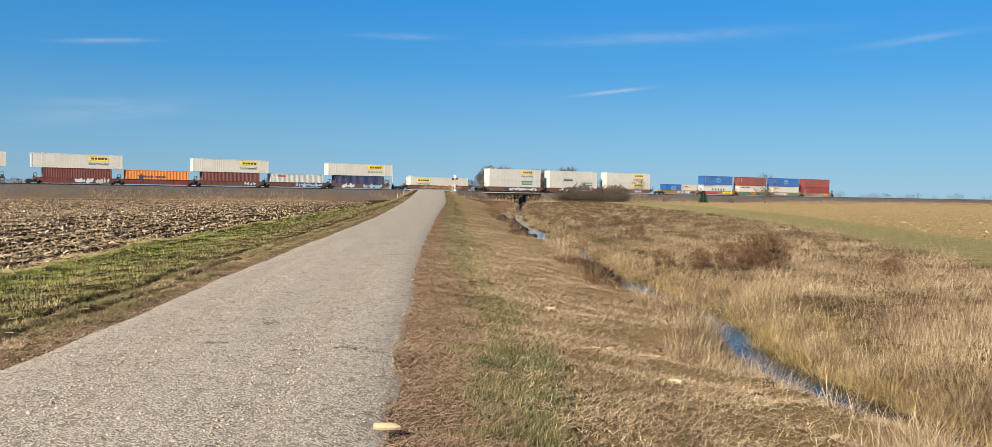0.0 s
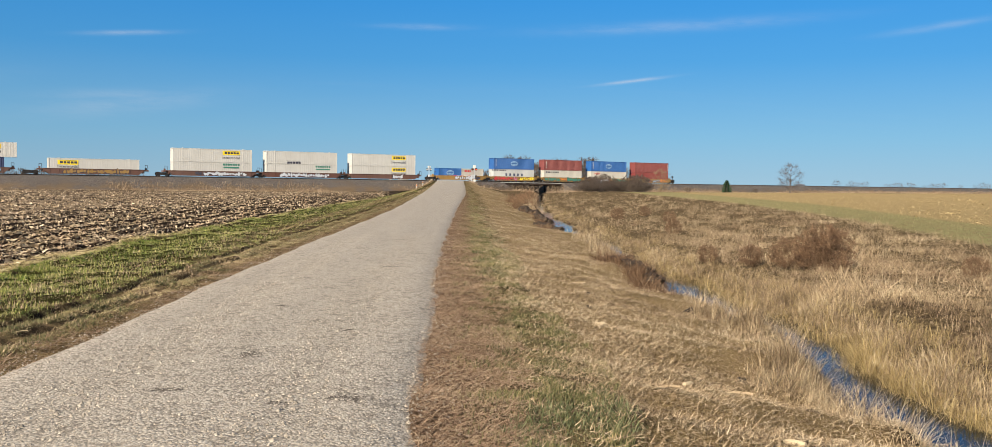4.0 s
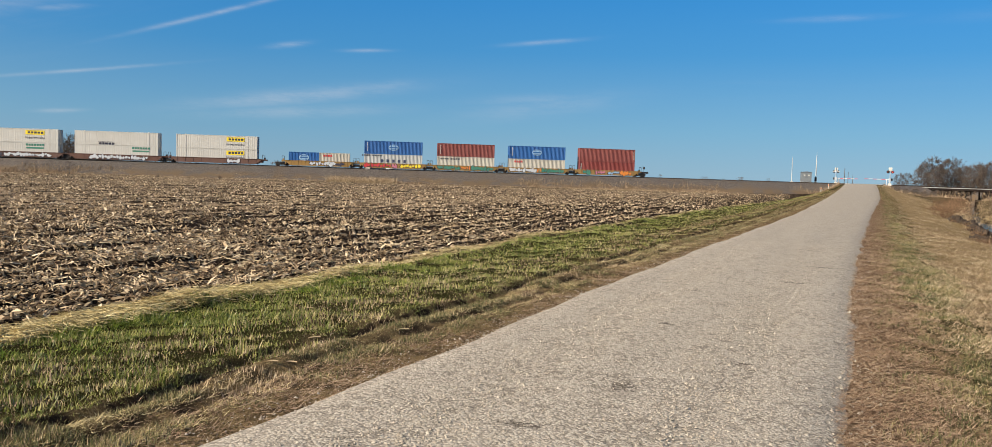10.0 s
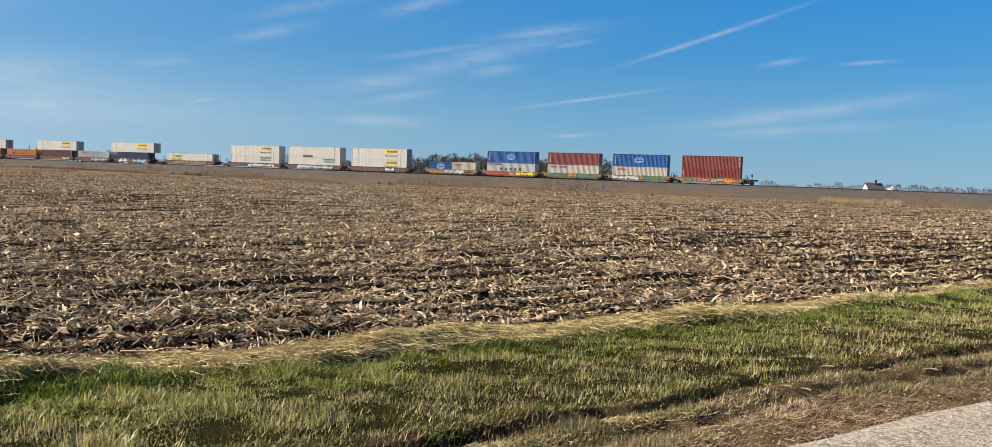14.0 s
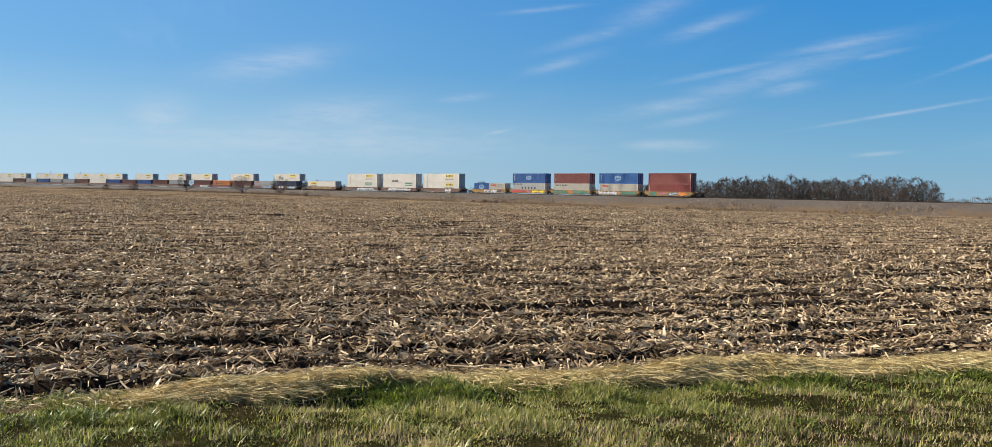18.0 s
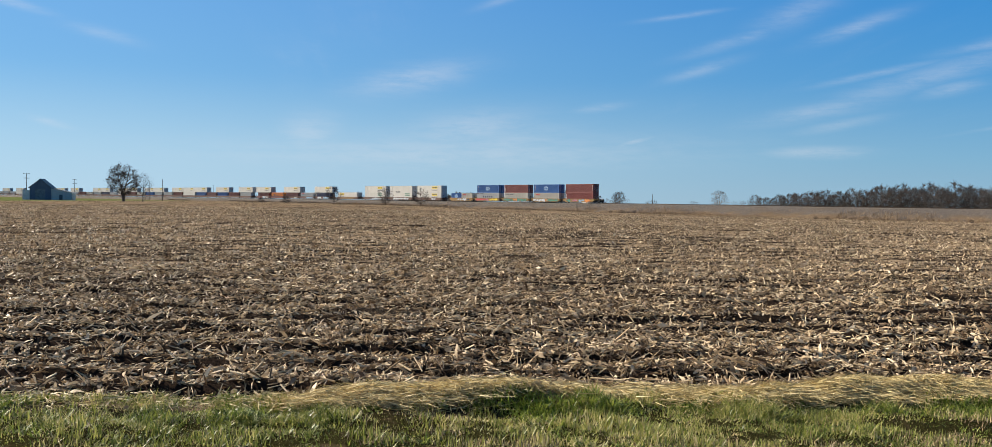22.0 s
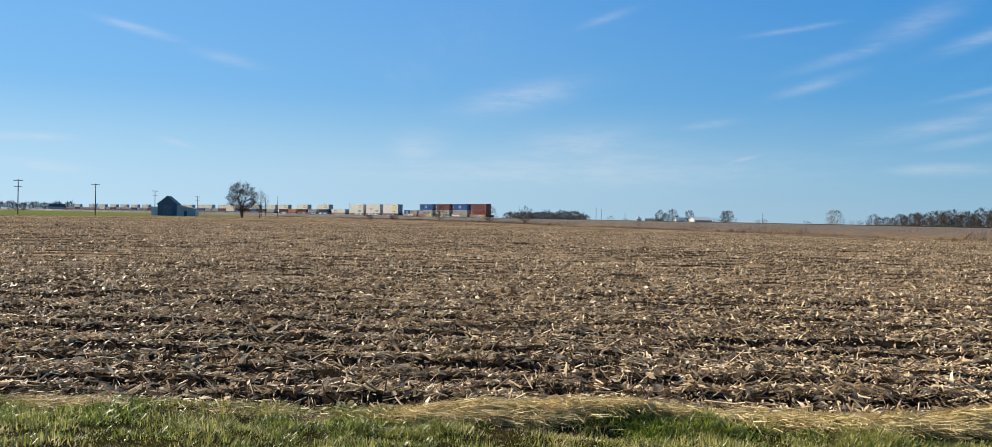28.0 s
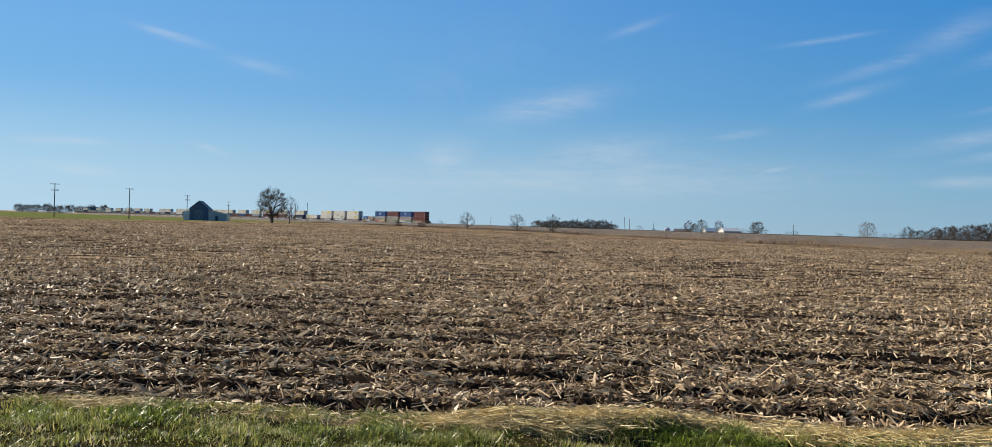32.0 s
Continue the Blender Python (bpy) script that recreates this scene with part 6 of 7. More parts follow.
# ---- trees ----
def grow(seed, height, wide, trunk_r=0.25, clear=0.22, limbs=16, boughs=8, sprays=6, twigs=3, stems=1, thin=0.022, flat=0.0):
    """A leafless tree: trunk, limbs that reach out to a rounded crown, boughs and sprays along them, slivers for twigs.
    wide: crown's half width; clear: bare share of the height. Gives the trunk and the crown."""
    r = random.Random(seed)
    trunk, crown = Solid(), Solid()
    low, top = height * clear, height
    mid, rz = (low + top) / 2, (top - low) / 2
    lumps = [(r.uniform(0, 6.28), r.uniform(-1, 1), r.uniform(0.75, 1.1)) for i in range(9)]

    def skin(a, c):
        """A point on the crown's uneven outline: bearing a, height share c from -1 to 1."""
        k = 1.0
        for la, lc, lk in lumps:
            d = abs((a - la + 3.1416) % 6.2832 - 3.1416) / 0.9 + abs(c - lc) / 0.6
            if d < 1:
                k *= 1 + (lk - 1) * (1 - d)
        ring = math.sqrt(max(0.0, 1 - c * c)) if c > 0 else (1 - c * c) ** 0.35
        return Vector((wide * ring * k * math.cos(a), wide * ring * k * math.sin(a), mid + rz * c * (0.92 + 0.08 * k)))

    def sliver(a, w, length):
        n = w.cross(Vector((r.gauss(0, 1), r.gauss(0, 1), r.gauss(0, 1)))).normalized() * thin
        b = len(crown.v)
        crown.v.extend([tuple(a - n), tuple(a + n), tuple(a + w * length)])
        crown.f.append((b, b + 1, b + 2))

    tops = []
    for s in range(stems):
        a = 6.283 * s / stems + r.random()
        p = Vector((0.1 * math.cos(a) * (stems > 1), 0.1 * math.sin(a) * (stems > 1), -0.15))
        lean = Vector((math.cos(a), math.sin(a), 0)) * (wide * 0.35 if stems > 1 else wide * 0.06)
        pts = [p]
        for i in range(1, 5):
            t = i / 4
            pts.append(p + lean * t + Vector((r.gauss(0, 0.012), r.gauss(0, 0.012), 0)) * height + Vector((0, 0, height * 0.8 * t)))
        for i in range(4):
            k0, k1 = 1 - i / 4 * 0.8, 1 - (i + 1) / 4 * 0.8
            trunk.tube(pts[i], pts[i + 1], trunk_r * k0, trunk_r * k1, 7, False)
        tops.append(pts)

    def on_stem(pts, z):
        for i in range(4):
            if pts[i + 1].z >= z or i == 3:
                t = min(1.0, max(0.0, (z - pts[i].z) / max(1e-6, pts[i + 1].z - pts[i].z)))
                return pts[i].lerp(pts[i + 1], t)

    for i in range(limbs):
        pts = tops[i % stems]
        c = -0.85 + 1.8 * (i + r.random()) / limbs
        c = min(c, 0.97)
        a = i * 2.4 + r.uniform(-0.5, 0.5)
        end = skin(a, c) * 0.93
        zs = max(height * 0.1, min(end.z - (Vector((end.x, end.y, 0)).length * r.uniform(0.35, 0.8)), height * 0.72))
        zs = max(zs, low * 0.7)
        start = on_stem(pts, zs)
        bend = start.lerp(end, 0.5) + Vector((0, 0, r.uniform(-0.02, 0.06) * height))
        rad = trunk_r * (0.42 - 0.2 * zs / height)
        path = [start, start.lerp(bend, 0.55) + Vector((0, 0, 0.01 * height)), bend, bend.lerp(end, 0.55) + Vector((r.gauss(0, 0.01), r.gauss(0, 0.01), 0.01)) * height, end]
        for k in range(4):
            crown.tube(path[k], path[k + 1], rad * (1 - k * 0.22), rad * (1 - (k + 1) * 0.22), 4, False)
        for j in range(boughs):
            t = 0.8 + 3.15 * (j + r.random()) / boughs
            k = min(3, int(t))
            p = path[k].lerp(path[k + 1], t - k)
            goal = skin(a + r.uniform(-0.75, 0.75), max(-0.98, min(0.98, c + r.uniform(-0.45, 0.5))))
            q = p.lerp(goal, r.uniform(0.45, 0.85))
            m = p.lerp(q, 0.5) + Vector((r.gauss(0, 0.02), r.gauss(0, 0.02), 0.02)) * height
            rb = rad * 0.35 * (1 - 0.15 * t)
            crown.tube(p, m, rb, rb * 0.7, 3, False)
            crown.tube(m, q, rb * 0.7, rb * 0.4, 3, False)
            for n in range(sprays):
                f = r.uniform(0.2, 1.0)
                p2 = p.lerp(m, f * 2) if f < 0.5 else m.lerp(q, f * 2 - 1)
                w = ((q - p).normalized() + Vector((r.gauss(0, 0.55), r.gauss(0, 0.55), r.gauss(0.15, 0.45)))).normalized()
                ln = height * r.uniform(0.05, 0.13)
                q2 = p2 + w * ln
                sliver(p2, w, ln * 1.2)
                for g in range(twigs):
                    sliver(p2.lerp(q2, r.random()), (w + Vector((r.gauss(0, 0.5), r.gauss(0, 0.5), r.gauss(0.1, 0.4)))).normalized(), ln * r.uniform(0.4, 0.9))
    return trunk, crown


def tree(name, label, category, seed, group="", **kw):
    t, c = grow(seed, **kw)
    e = thing(name, label, category, group)
    part("trunk", t.mesh("trunk", M_BARK), M_BARK, e)
    part("crown", c.mesh("crown", M_TWIG), M_TWIG, e)
    return e


def spot(az, d, dz=0.0):
    x, y = EYE_X - d * math.sin(radians(az)), EYE_Y + d * math.cos(radians(az))
    return x, y, float(ground_z(x, y)) + dz


def put(ob, az, d, turn=0.0, size=1.0):
    x, y, z = spot(az, d)
    ob.matrix_basis = pose(x, y, z, 0, 0, turn)
    ob.scale = (size, size, size)
    return ob


again = lambda ob, az, d, turn, size=1.0: (lambda c: setattr(c, "scale", (size,) * 3) or c)(copy_thing(ob, pose(*spot(az, d), 0, 0, turn)))

big_tree = put(tree("tree", "large bare spreading tree beside the farm lane", "tree", 3, height=12.8, wide=5.6, trunk_r=0.4, clear=0.2, limbs=26, boughs=10, sprays=7, twigs=4, stems=2, thin=0.026), 108.5, 322, 40)
side_tree = put(tree("tree", "smaller bare tree beside the large one", "tree", 9, height=10.0, wide=3.4, trunk_r=0.22, clear=0.25, limbs=13, boughs=6, sprays=4, thin=0.018), 107.4, 318, 10)
edge_trees = [put(tree("tree", "low round bare tree before the railway", "tree", 20 + i, "trees before the railway", height=h, wide=h * 0.5, trunk_r=0.17, clear=0.12, limbs=18, boughs=7, sprays=5, twigs=3, thin=0.017), az_, d_, i * 70)
              for i, (az_, d_, h) in enumerate(((89.7, 292, 6.4), (92.1, 308, 6.4), (95.5, 335, 6.9)))]
sapling = put(tree("sapling", "thin bare sapling at the field edge", "tree", 31, height=3.6, wide=1.0, trunk_r=0.05, clear=0.3, limbs=9, boughs=4, sprays=3, thin=0.01), 82.05, 238)
again(sapling, 78.2, 232, 80, 0.8), again(sapling, 87.9, 262, 40, 0.7), again(sapling, 28.6, 157, 200, 0.75), again(sapling, 50.2, 166, 130, 0.9)
bare = put(tree("tree", "round bare tree beyond the pale field", "tree", 41, height=8.2, wide=3.6, trunk_r=0.2, clear=0.16, limbs=18, boughs=7, sprays=4, thin=0.02), -22.65, 243, 20)
willow = put(tree("shrub_tree", "tan many-stemmed leafless willow by the embankment", "tree", 43, height=5.8, wide=2.7, trunk_r=0.06, clear=0.05, stems=7, limbs=30, boughs=5, sprays=4, thin=0.02), -14.4, 214)
M_WILLOW = scattered("tan willow shoots", [(0.0, (0.10, 0.07, 0.045)), (0.5, (0.20, 0.145, 0.09)), (1.0, (0.32, 0.24, 0.155))], 0.85)
for o in willow.children:
    o.data.materials[0] = M_WILLOW
again(willow, 69.7, 290, 60, 1.25)

# the woods behind the railway
wood_kinds = [tree("tree", "grey leafless woodland tree", "tree", 50 + i, "woods behind the railway", height=9.0 + 0.4 * i, wide=2.9 + 0.3 * i, trunk_r=0.17, stems=1 + i % 2, clear=0.2, limbs=18, boughs=7, sprays=5, twigs=4, thin=0.03) for i in range(4)]
rw = random.Random(5)
spots = [(a, 262 + rw.uniform(-12, 22)) for a in np.arange(47.6, 67.5, 0.36)] + [(a, 266 + rw.uniform(-8, 26)) for a in np.arange(-10.0, -3.3, 0.27)] + [(a, 285 + rw.uniform(-6, 20)) for a in np.arange(49.0, 66.5, 0.8)] + [(-12.0, 262), (-2.3, 280), (-2.75, 290), (79.75, 430), (80.6, 432), (80.2, 436), (78.67, 440), (76.16, 425), (76.4, 430)]
for i, (a, d) in enumerate(spots):
    k = wood_kinds[i % 4]
    size = rw.uniform(0.72, 0.97) * (0.72 if a in (-12.0, -2.3, -2.75) else 1.12 if a < 0 else 1.0) * (0.85 if a > 70 else 1.0)
    if a > 60 and a < 70:
        size *= 0.9 - 0.03 * (a - 60)
    if i < 4:
        put(k, a, d, rw.uniform(0, 360), size)
    else:
        again(k, a, d, rw.uniform(0, 360), size)

# brushwood
bush_kind = tree("shrub", "dense leafless brown brushwood", "shrub", 81, "brush by the railway", height=2.4, wide=1.7, trunk_r=0.03, clear=0.02, stems=6, limbs=26, boughs=6, sprays=5, twigs=4, thin=0.018)
put(bush_kind, -9.0, 208, 0, 1.2)
for a in np.arange(-9.3, -13.6, -0.24):
    again(bush_kind, a, 210 + rw.uniform(-6, 6), rw.uniform(0, 360), rw.uniform(1.1, 1.9))
for a, d, s in ((63.0, 176, 0.3), (63.7, 180, 0.28), (75.2, 225, 0.35), (76.0, 228, 0.4), (76.8, 230, 0.3), (88.0, 275, 0.4), (98.6, 350, 1.2), (100.2, 360, 0.9), (-16.2, 225, 0.55), (-20.5, 238, 0.5), (41.5, 158, 0.25), (45.2, 160, 0.2), (55.0, 172, 0.28)):
    again(bush_kind, a, d, rw.uniform(0, 360), s)
for a in np.arange(85.6, 90.8, 0.26):
    again(bush_kind, a, 385 + rw.uniform(-12, 20), rw.uniform(0, 360), rw.uniform(1.7, 2.5))
for a in np.arange(-2.2, -4.6, -0.5):
    again(bush_kind, a, 190 + rw.uniform(-10, 6), rw.uniform(0, 360), rw.uniform(0.4, 0.6))
red_kind = tree("shrub", "rusty brown seed-laden weed bush above the ditch", "shrub", 91, "bushes by the ditch", height=1.35, wide=0.8, trunk_r=0.012, clear=0.05, stems=9, limbs=44, boughs=6, sprays=6, twigs=4, thin=0.006)
for o in red_kind.children:
    o.data.materials[0] = M_RUSTWEED
red_kind.matrix_basis = pose(9.5, 23.2, float(ground_z(9.5, 23.2)) - 0.15)
for x, y, s in ((8.8, 23.9, 0.6), (9.9, 24.0, 0.75), (8.2, 24.8, 0.45), (10.3, 25.2, 0.5), (7.4, 26.2, 0.4), (12.2, 21.2, 0.4), (9.6, 38.0, 0.5), (11.8, 47.0, 0.5), (10.0, 52.0, 0.55), (12.6, 56.0, 0.5), (4.9, 63.0, 0.55)):
    copy_thing(red_kind, pose(x, y, float(ground_z(x, y)), 0, 0, x * 77)).scale = (s, s, s)


def evergreen(az_, d_, height):
    r = random.Random(4)
    e = thing("evergreen", "dark green cedar standing at the field edge", "tree")
    t = Solid().tube((0, 0, -0.1), (0, 0, height * 0.9), 0.09, 0.02, 7)
    part("trunk", t, M_BARK, e)
    c = Solid()
    for i in range(2600):
        z = r.random() ** 1.3
        rad = (1 - z) ** 0.55 * height * 0.5 * (0.7 + 0.3 * math.sin(5 * z * 6 + i)) * math.sqrt(r.random())
        a = r.uniform(0, 6.283)
        p = Vector((rad * math.cos(a), rad * math.sin(a), 0.1 + z * height * 0.95))
        w = Vector((math.cos(a), math.sin(a), r.uniform(-0.2, 0.9))).normalized()
        n = w.orthogonal().normalized() * 0.05
        b = len(c.v)
        q = p + w * r.uniform(0.14, 0.34)
        c.v += [tuple(p - n), tuple(p + n), tuple(q)]
        c.f.append((b, b + 1, b + 2))
    part("crown", c, M_NEEDLE, e)
    return put(e, az_, d_)


evergreen(-18.7, 231, 3.3)


# far tree lines
def far_wood(name, az0, az1, d, height, seed, label, gaps=0.0, slivers=80):
    r = np.random.default_rng(seed)
    out = []
    a = az0
    while a < az1:
        if r.random() < gaps:
            a += r.uniform(0.4, 1.2)
            continue
        dd = d * r.uniform(0.97, 1.05)
        h = height * r.uniform(0.55, 1.1)
        w = h * r.uniform(0.5, 0.75)
        x, y, z = spot(a, dd)
        k = slivers
        ang, rr = r.uniform(0, 6.28, k), np.sqrt(r.random(k)) * w
        zz = r.random(k) ** 0.7
        px, py = x + rr * np.cos(ang) * (0.35 + 0.65 * np.sin(zz * 3.0)), y + rr * np.sin(ang) * (0.35 + 0.65 * np.sin(zz * 3.0))
        pts = np.stack([px, py, z + zz * h * 0.8], 1)
        size = np.stack([r.uniform(0.10, 0.3, k) * h / 8, r.uniform(0.1, 0.6, k), r.uniform(0.12, 0.35, k) * h], 1)
        out.append(strew(BLADE, pts, r.uniform(0, 6.28, k), r.normal(0, 0.5, k), size))
        out.append(strew(STUB, np.array([[x, y, z]]), np.array([0.0]), np.array([0.0]), np.array([[0.5, 0.5, h * 0.5]])))
        a += math.degrees(w * r.uniform(0.9, 1.5) / dd)
    return stuff(name, out, M_TWIG, label, "woods")


far_wood("far_woods", 20.0, 31.8, 690, 8.0, 1, "distant leafless tree line", 0.02, 190)
far_wood("far_woods", 31.8, 47.8, 560, 6.5, 9, "low leafless thicket beyond the railway", 0.12, 150)
far_wood("far_woods", 4.0, 20.0, 1300, 7.0, 6, "distant leafless tree line", 0.6)
far_wood("far_woods", -48.0, -25.0, 950, 7.5, 2, "distant scattered leafless trees", 0.35)
far_wood("far_woods", 66.0, 84.0, 1100, 7.5, 3, "distant leafless tree line", 0.35)
far_wood("far_woods", 118.6, 123.6, 1150, 11.5, 4, "distant wooded rise with bare trees", 0.0, 420)
far_wood("far_woods", 116.5, 128.0, 1150, 10.0, 8, "distant wooded rise", 0.15, 120)
far_wood("far_woods", 96.0, 116.5, 1300, 7.0, 5, "distant leafless tree line", 0.4)


# ---- the crossing ----
def crossing_signal(x, y, z, face, label):
    e = thing("crossing_signal", label, "crossing signal", "crossing signals")
    e.matrix_basis = pose(x, y, z, 0, 0, face)
    part("base", Solid().box(0, 0, 0.25, 0.7, 0.7, 0.5, 0, 0.8), M_CONCRETE, e)
    part("mast", Solid().tube((0, 0, 0.4), (0, 0, 3.75), 0.08, 0.08, 10), M_ALU, e, "silver mast")
    b = Solid()
    for s in (1, -1):
        k = 0.86
        c, d = k / 2 * math.cos(radians(45)), k / 2 * math.sin(radians(45))
        w = 0.11
        b.prism([(-c - w, -s * d + w * s), (-c + w, -s * d - w * s), (c + w, s * d - w * s), (c - w, s * d + w * s)], 1, -0.13 - 0.015 * s, -0.115 - 0.015 * s)
    b.v = [(px, py, pz + 3.4) for px, py, pz in b.v]
    part("crossbuck", b, M_WHITE, e, "white crossed boards")
    part("light_bar", Solid().tube((-0.75, -0.1, 2.85), (0.75, -0.1, 2.85), 0.05, 0.05, 6), M_ALU, e)
    for s in (1, -1):
        h = part("light_head", Solid().tube((s * 0.42, -0.14, 2.85), (s * 0.42, -0.2, 2.85), 0.30, 0.30, 18), M_BLACK, e, "round black backing")
        part("lens", Solid().tube((s * 0.42, -0.2, 2.85), (s * 0.42, -0.24, 2.85), 0.15, 0.13, 16), M_SIGNALRED if s > 0 else M_DARKLENS, h)
        part("hood", Solid().tube((s * 0.42, -0.2, 2.99), (s * 0.42, -0.5, 2.99), 0.14, 0.14, 8), M_BLACK, h)
    g = part("gate_box", Solid().box(0.0, 0.3, 1.15, 0.45, 0.5, 0.75), M_ALU, e)
    return e


def crossing_gate(x, y, z, face, length):
    e = thing("crossing_gate", "lowered red and white crossing gate arm", "crossing gate", "crossing gates")
    e.matrix_basis = pose(x, y, z, 0, 0, face)
    part("post", Solid().tube((0, 0, 0), (0, 0, 1.3), 0.1, 0.1, 8), M_ALU, e)
    part("counterweight", Solid().box(0.9, 0, 1.25, 0.5, 0.2, 0.5), M_BLACK, e)
    n = int(length / 0.8)
    for i in range(n):
        part("arm_stripe", Solid().box(-0.2 - 0.8 * (i + 0.5), 0, 1.3, 0.8, 0.05, 0.11 - 0.004 * i), M_WHITE if i % 2 else M_REDPAINT, e)
    part("arm_bracket", Solid().box(0.25, 0, 1.3, 1.0, 0.12, 0.2), M_ALU, e)
    return e


def on_track(s, aside):
    p = track(s, aside)
    return float(p[0]), float(p[1])


xr, yr, _ = spot(-1.77, 192)
crossing_signal(xr, yr, 1.45, 0, "red flashing crossing signal on a silver mast")
crossing_gate(xr - 0.6, yr + 0.4, 1.45, 0, 4.6)
xl, yl, _ = spot(1.33, 209)
crossing_signal(xl, yl, 1.45, 180, "crossing signal seen from behind")
crossing_gate(xl + 0.6, yl, 1.45, 180, 4.6)
# the mounds of fill on which they stand
fill = Solid()
for az_, d_ in ((3.0, 214),):
    x, y, _ = spot(az_, d_)
    fill.box(x, y, 0.0, 16, 10, 3.1, math.atan2(U2[1], U2[0]), 0.85)
tagged(new("crossing_fill", fill.mesh("crossing_fill", M_BALLAST)), "low gravel fill beside the crossing", "embankment", kind="structure")


M_BOXGREY = painted("grey cabinet paint", (0.13, 0.15, 0.165), 0.5, 0.15)


def equipment_cabinet():
    e = thing("equipment_cabinet", "grey metal railway equipment cabinet", "cabinet")
    x, y, _ = spot(3.1, 213)
    e.matrix_basis = pose(x, y, 1.55, 0, 0, 12)
    part("plinth", Solid().box(0, 0, 0.05, 2.3, 2.0, 0.3), M_CONCRETE, e)
    part("body", Solid().box(0, 0, 1.3, 2.25, 2.0, 2.3), M_BOXGREY, e)
    part("roof", Solid().prism([(-1.25, 2.45), (1.25, 2.45), (0, 2.65)], 1, -1.1, 1.1), M_BOXGREY, e)
    for dx in (-0.5, 0.5):
        d = part("door", Solid().box(dx, -1.02, 1.25, 0.85, 0.05, 1.9), M_BOXGREY, e)
        part("handle", Solid().box(dx * 0.4, -1.06, 1.15, 0.04, 0.05, 0.25), M_BLACK, d)
        part("notice", Solid().box(dx, -1.05, 1.75, 0.3, 0.02, 0.25), M_WHITE, d)


equipment_cabinet()


def mast(az_, d_, top, r, label, box):
    x, y, _ = spot(az_, d_)
    e = thing("radio_mast", label, "mast", "masts by the crossing")
    e.matrix_basis = pose(x, y, 1.5)
    part("base", Solid().box(0, 0, 0.1, 0.6, 0.6, 0.3), M_CONCRETE, e)
    part("pole", Solid().tube((0, 0, 0.2), (0, 0, top), r, r * 0.6, 8), M_GREY, e)
    part("tip", Solid().tube((0, 0, top), (0, 0, top + 0.8), 0.02, 0.01, 5), M_ALU, e)
    if box:
        part("junction_box", Solid().box(0, -0.25, 0.9, 0.5, 0.35, 1.0), M_BLACK, e)


mast(3.96, 213, 5.7, 0.09, "thin pale mast by the cabinet", False)
mast(2.51, 214, 6.6, 0.13, "white mast with a dark box at its foot", True)

for dx in (0, 1.3):
    x, y, _ = spot(2.16, 178)
    z = float(ground_z(x + dx, y + dx * 0.4))
    e = thing("marker_post", "short white marker post with an orange band", "post", "marker posts by the road")
    e.matrix_basis = pose(x + dx, y + dx * 0.4, z)
    part("post", Solid().box(0, 0, 0.5, 0.12, 0.12, 1.1), M_WHITE, e)
    part("band", Solid().box(0, 0, 0.8, 0.14, 0.14, 0.25), M_ORANGE, e)


def bridge():
    s0, s1 = BRIDGE
    mid = (s0 + s1) / 2
    L = s1 - s0
    p = on_track(mid, 0)
    e = thing("railway_bridge", "low dark railway bridge over the ditch", "bridge", kind="")
    e.matrix_basis = pose(p[0], p[1], 0, 0, 0, math.degrees(math.atan2(U2[1], U2[0])) + math.degrees(mid * BEND))
    for sy in (1, -1):
        part("edge_beam", Solid().box(0, sy * 2.6, 1.33, L + 1.5, 0.4, 0.13), M_CONCRETE, e, "pale concrete edge beam")
        part("girder", Solid().box(0, sy * 2.55, 1.03, L + 1.2, 0.3, 0.45), M_STEEL, e, "dark steel girder")
    part("deck", Solid().box(0, 0, 1.15, L + 1.0, 4.9, 0.55), M_TIMBER, e)
    for i in range(4):
        x = -L / 2 + L * (i + 0.5) / 4 * 1.0
        for y in (-1.8, 0, 1.8):
            part("pile", Solid().tube((x, y, -1.9), (x, y, 0.95), 0.19, 0.17, 8), M_TIMBER, e)
        part("pile_cap", Solid().box(x, 0, 0.75, 0.4, 5.0, 0.35), M_TIMBER, e)
    for sx in (1, -1):
        part("abutment", Solid().box(sx * (L / 2 + 0.2), 0, -0.2, 0.7, 7.5, 2.4), M_TIMBER, e)


bridge()


def crossing_panels():
    e = thing("crossing_surface", "concrete panels between the rails at the crossing", "crossing")
    s = float(along_of(0.3, 204.5))
    p = on_track(s, 0)
    e.matrix_basis = pose(p[0], p[1], 0, 0, 0, math.degrees(math.atan2(U2[1], U2[0])) + math.degrees(s * BEND))
    for y in (-1.35, 0, 1.35):
        for i in range(3):
            part("panel", Solid().box(-2.6 + 2.6 * i, y, 1.6, 2.55, 1.2 if y else 1.3, 0.12), M_CONCRETE, e)


crossing_panels()


# ---- poles, farms ----
def utility_pole(az_, d_, height, arms, turn, label="weathered wooden utility pole with crossarms"):
    x, y, z = spot(az_, d_)
    e = thing("utility_pole", label, "utility pole", "utility poles")
    e.matrix_basis = pose(x, y, z, 0, 0, turn)
    part("pole", Solid().tube((0, 0, -0.3), (0, 0, height), 0.17, 0.11, 9), M_TIMBER, e)
    for i in range(arms):
        zz = height - 0.35 - 1.9 * i
        arm = part("crossarm", Solid().box(0, -0.15, zz, 2.6 - 0.4 * i, 0.12, 0.16), M_TIMBER, e)
        for k in (-1.15, -0.55, 0.55, 1.15):
            part("insulator", Solid().tube((k * (1 - 0.15 * i), -0.15, zz + 0.08), (k * (1 - 0.15 * i), -0.15, zz + 0.3), 0.06, 0.05, 6), M_GREY, arm)
    return e


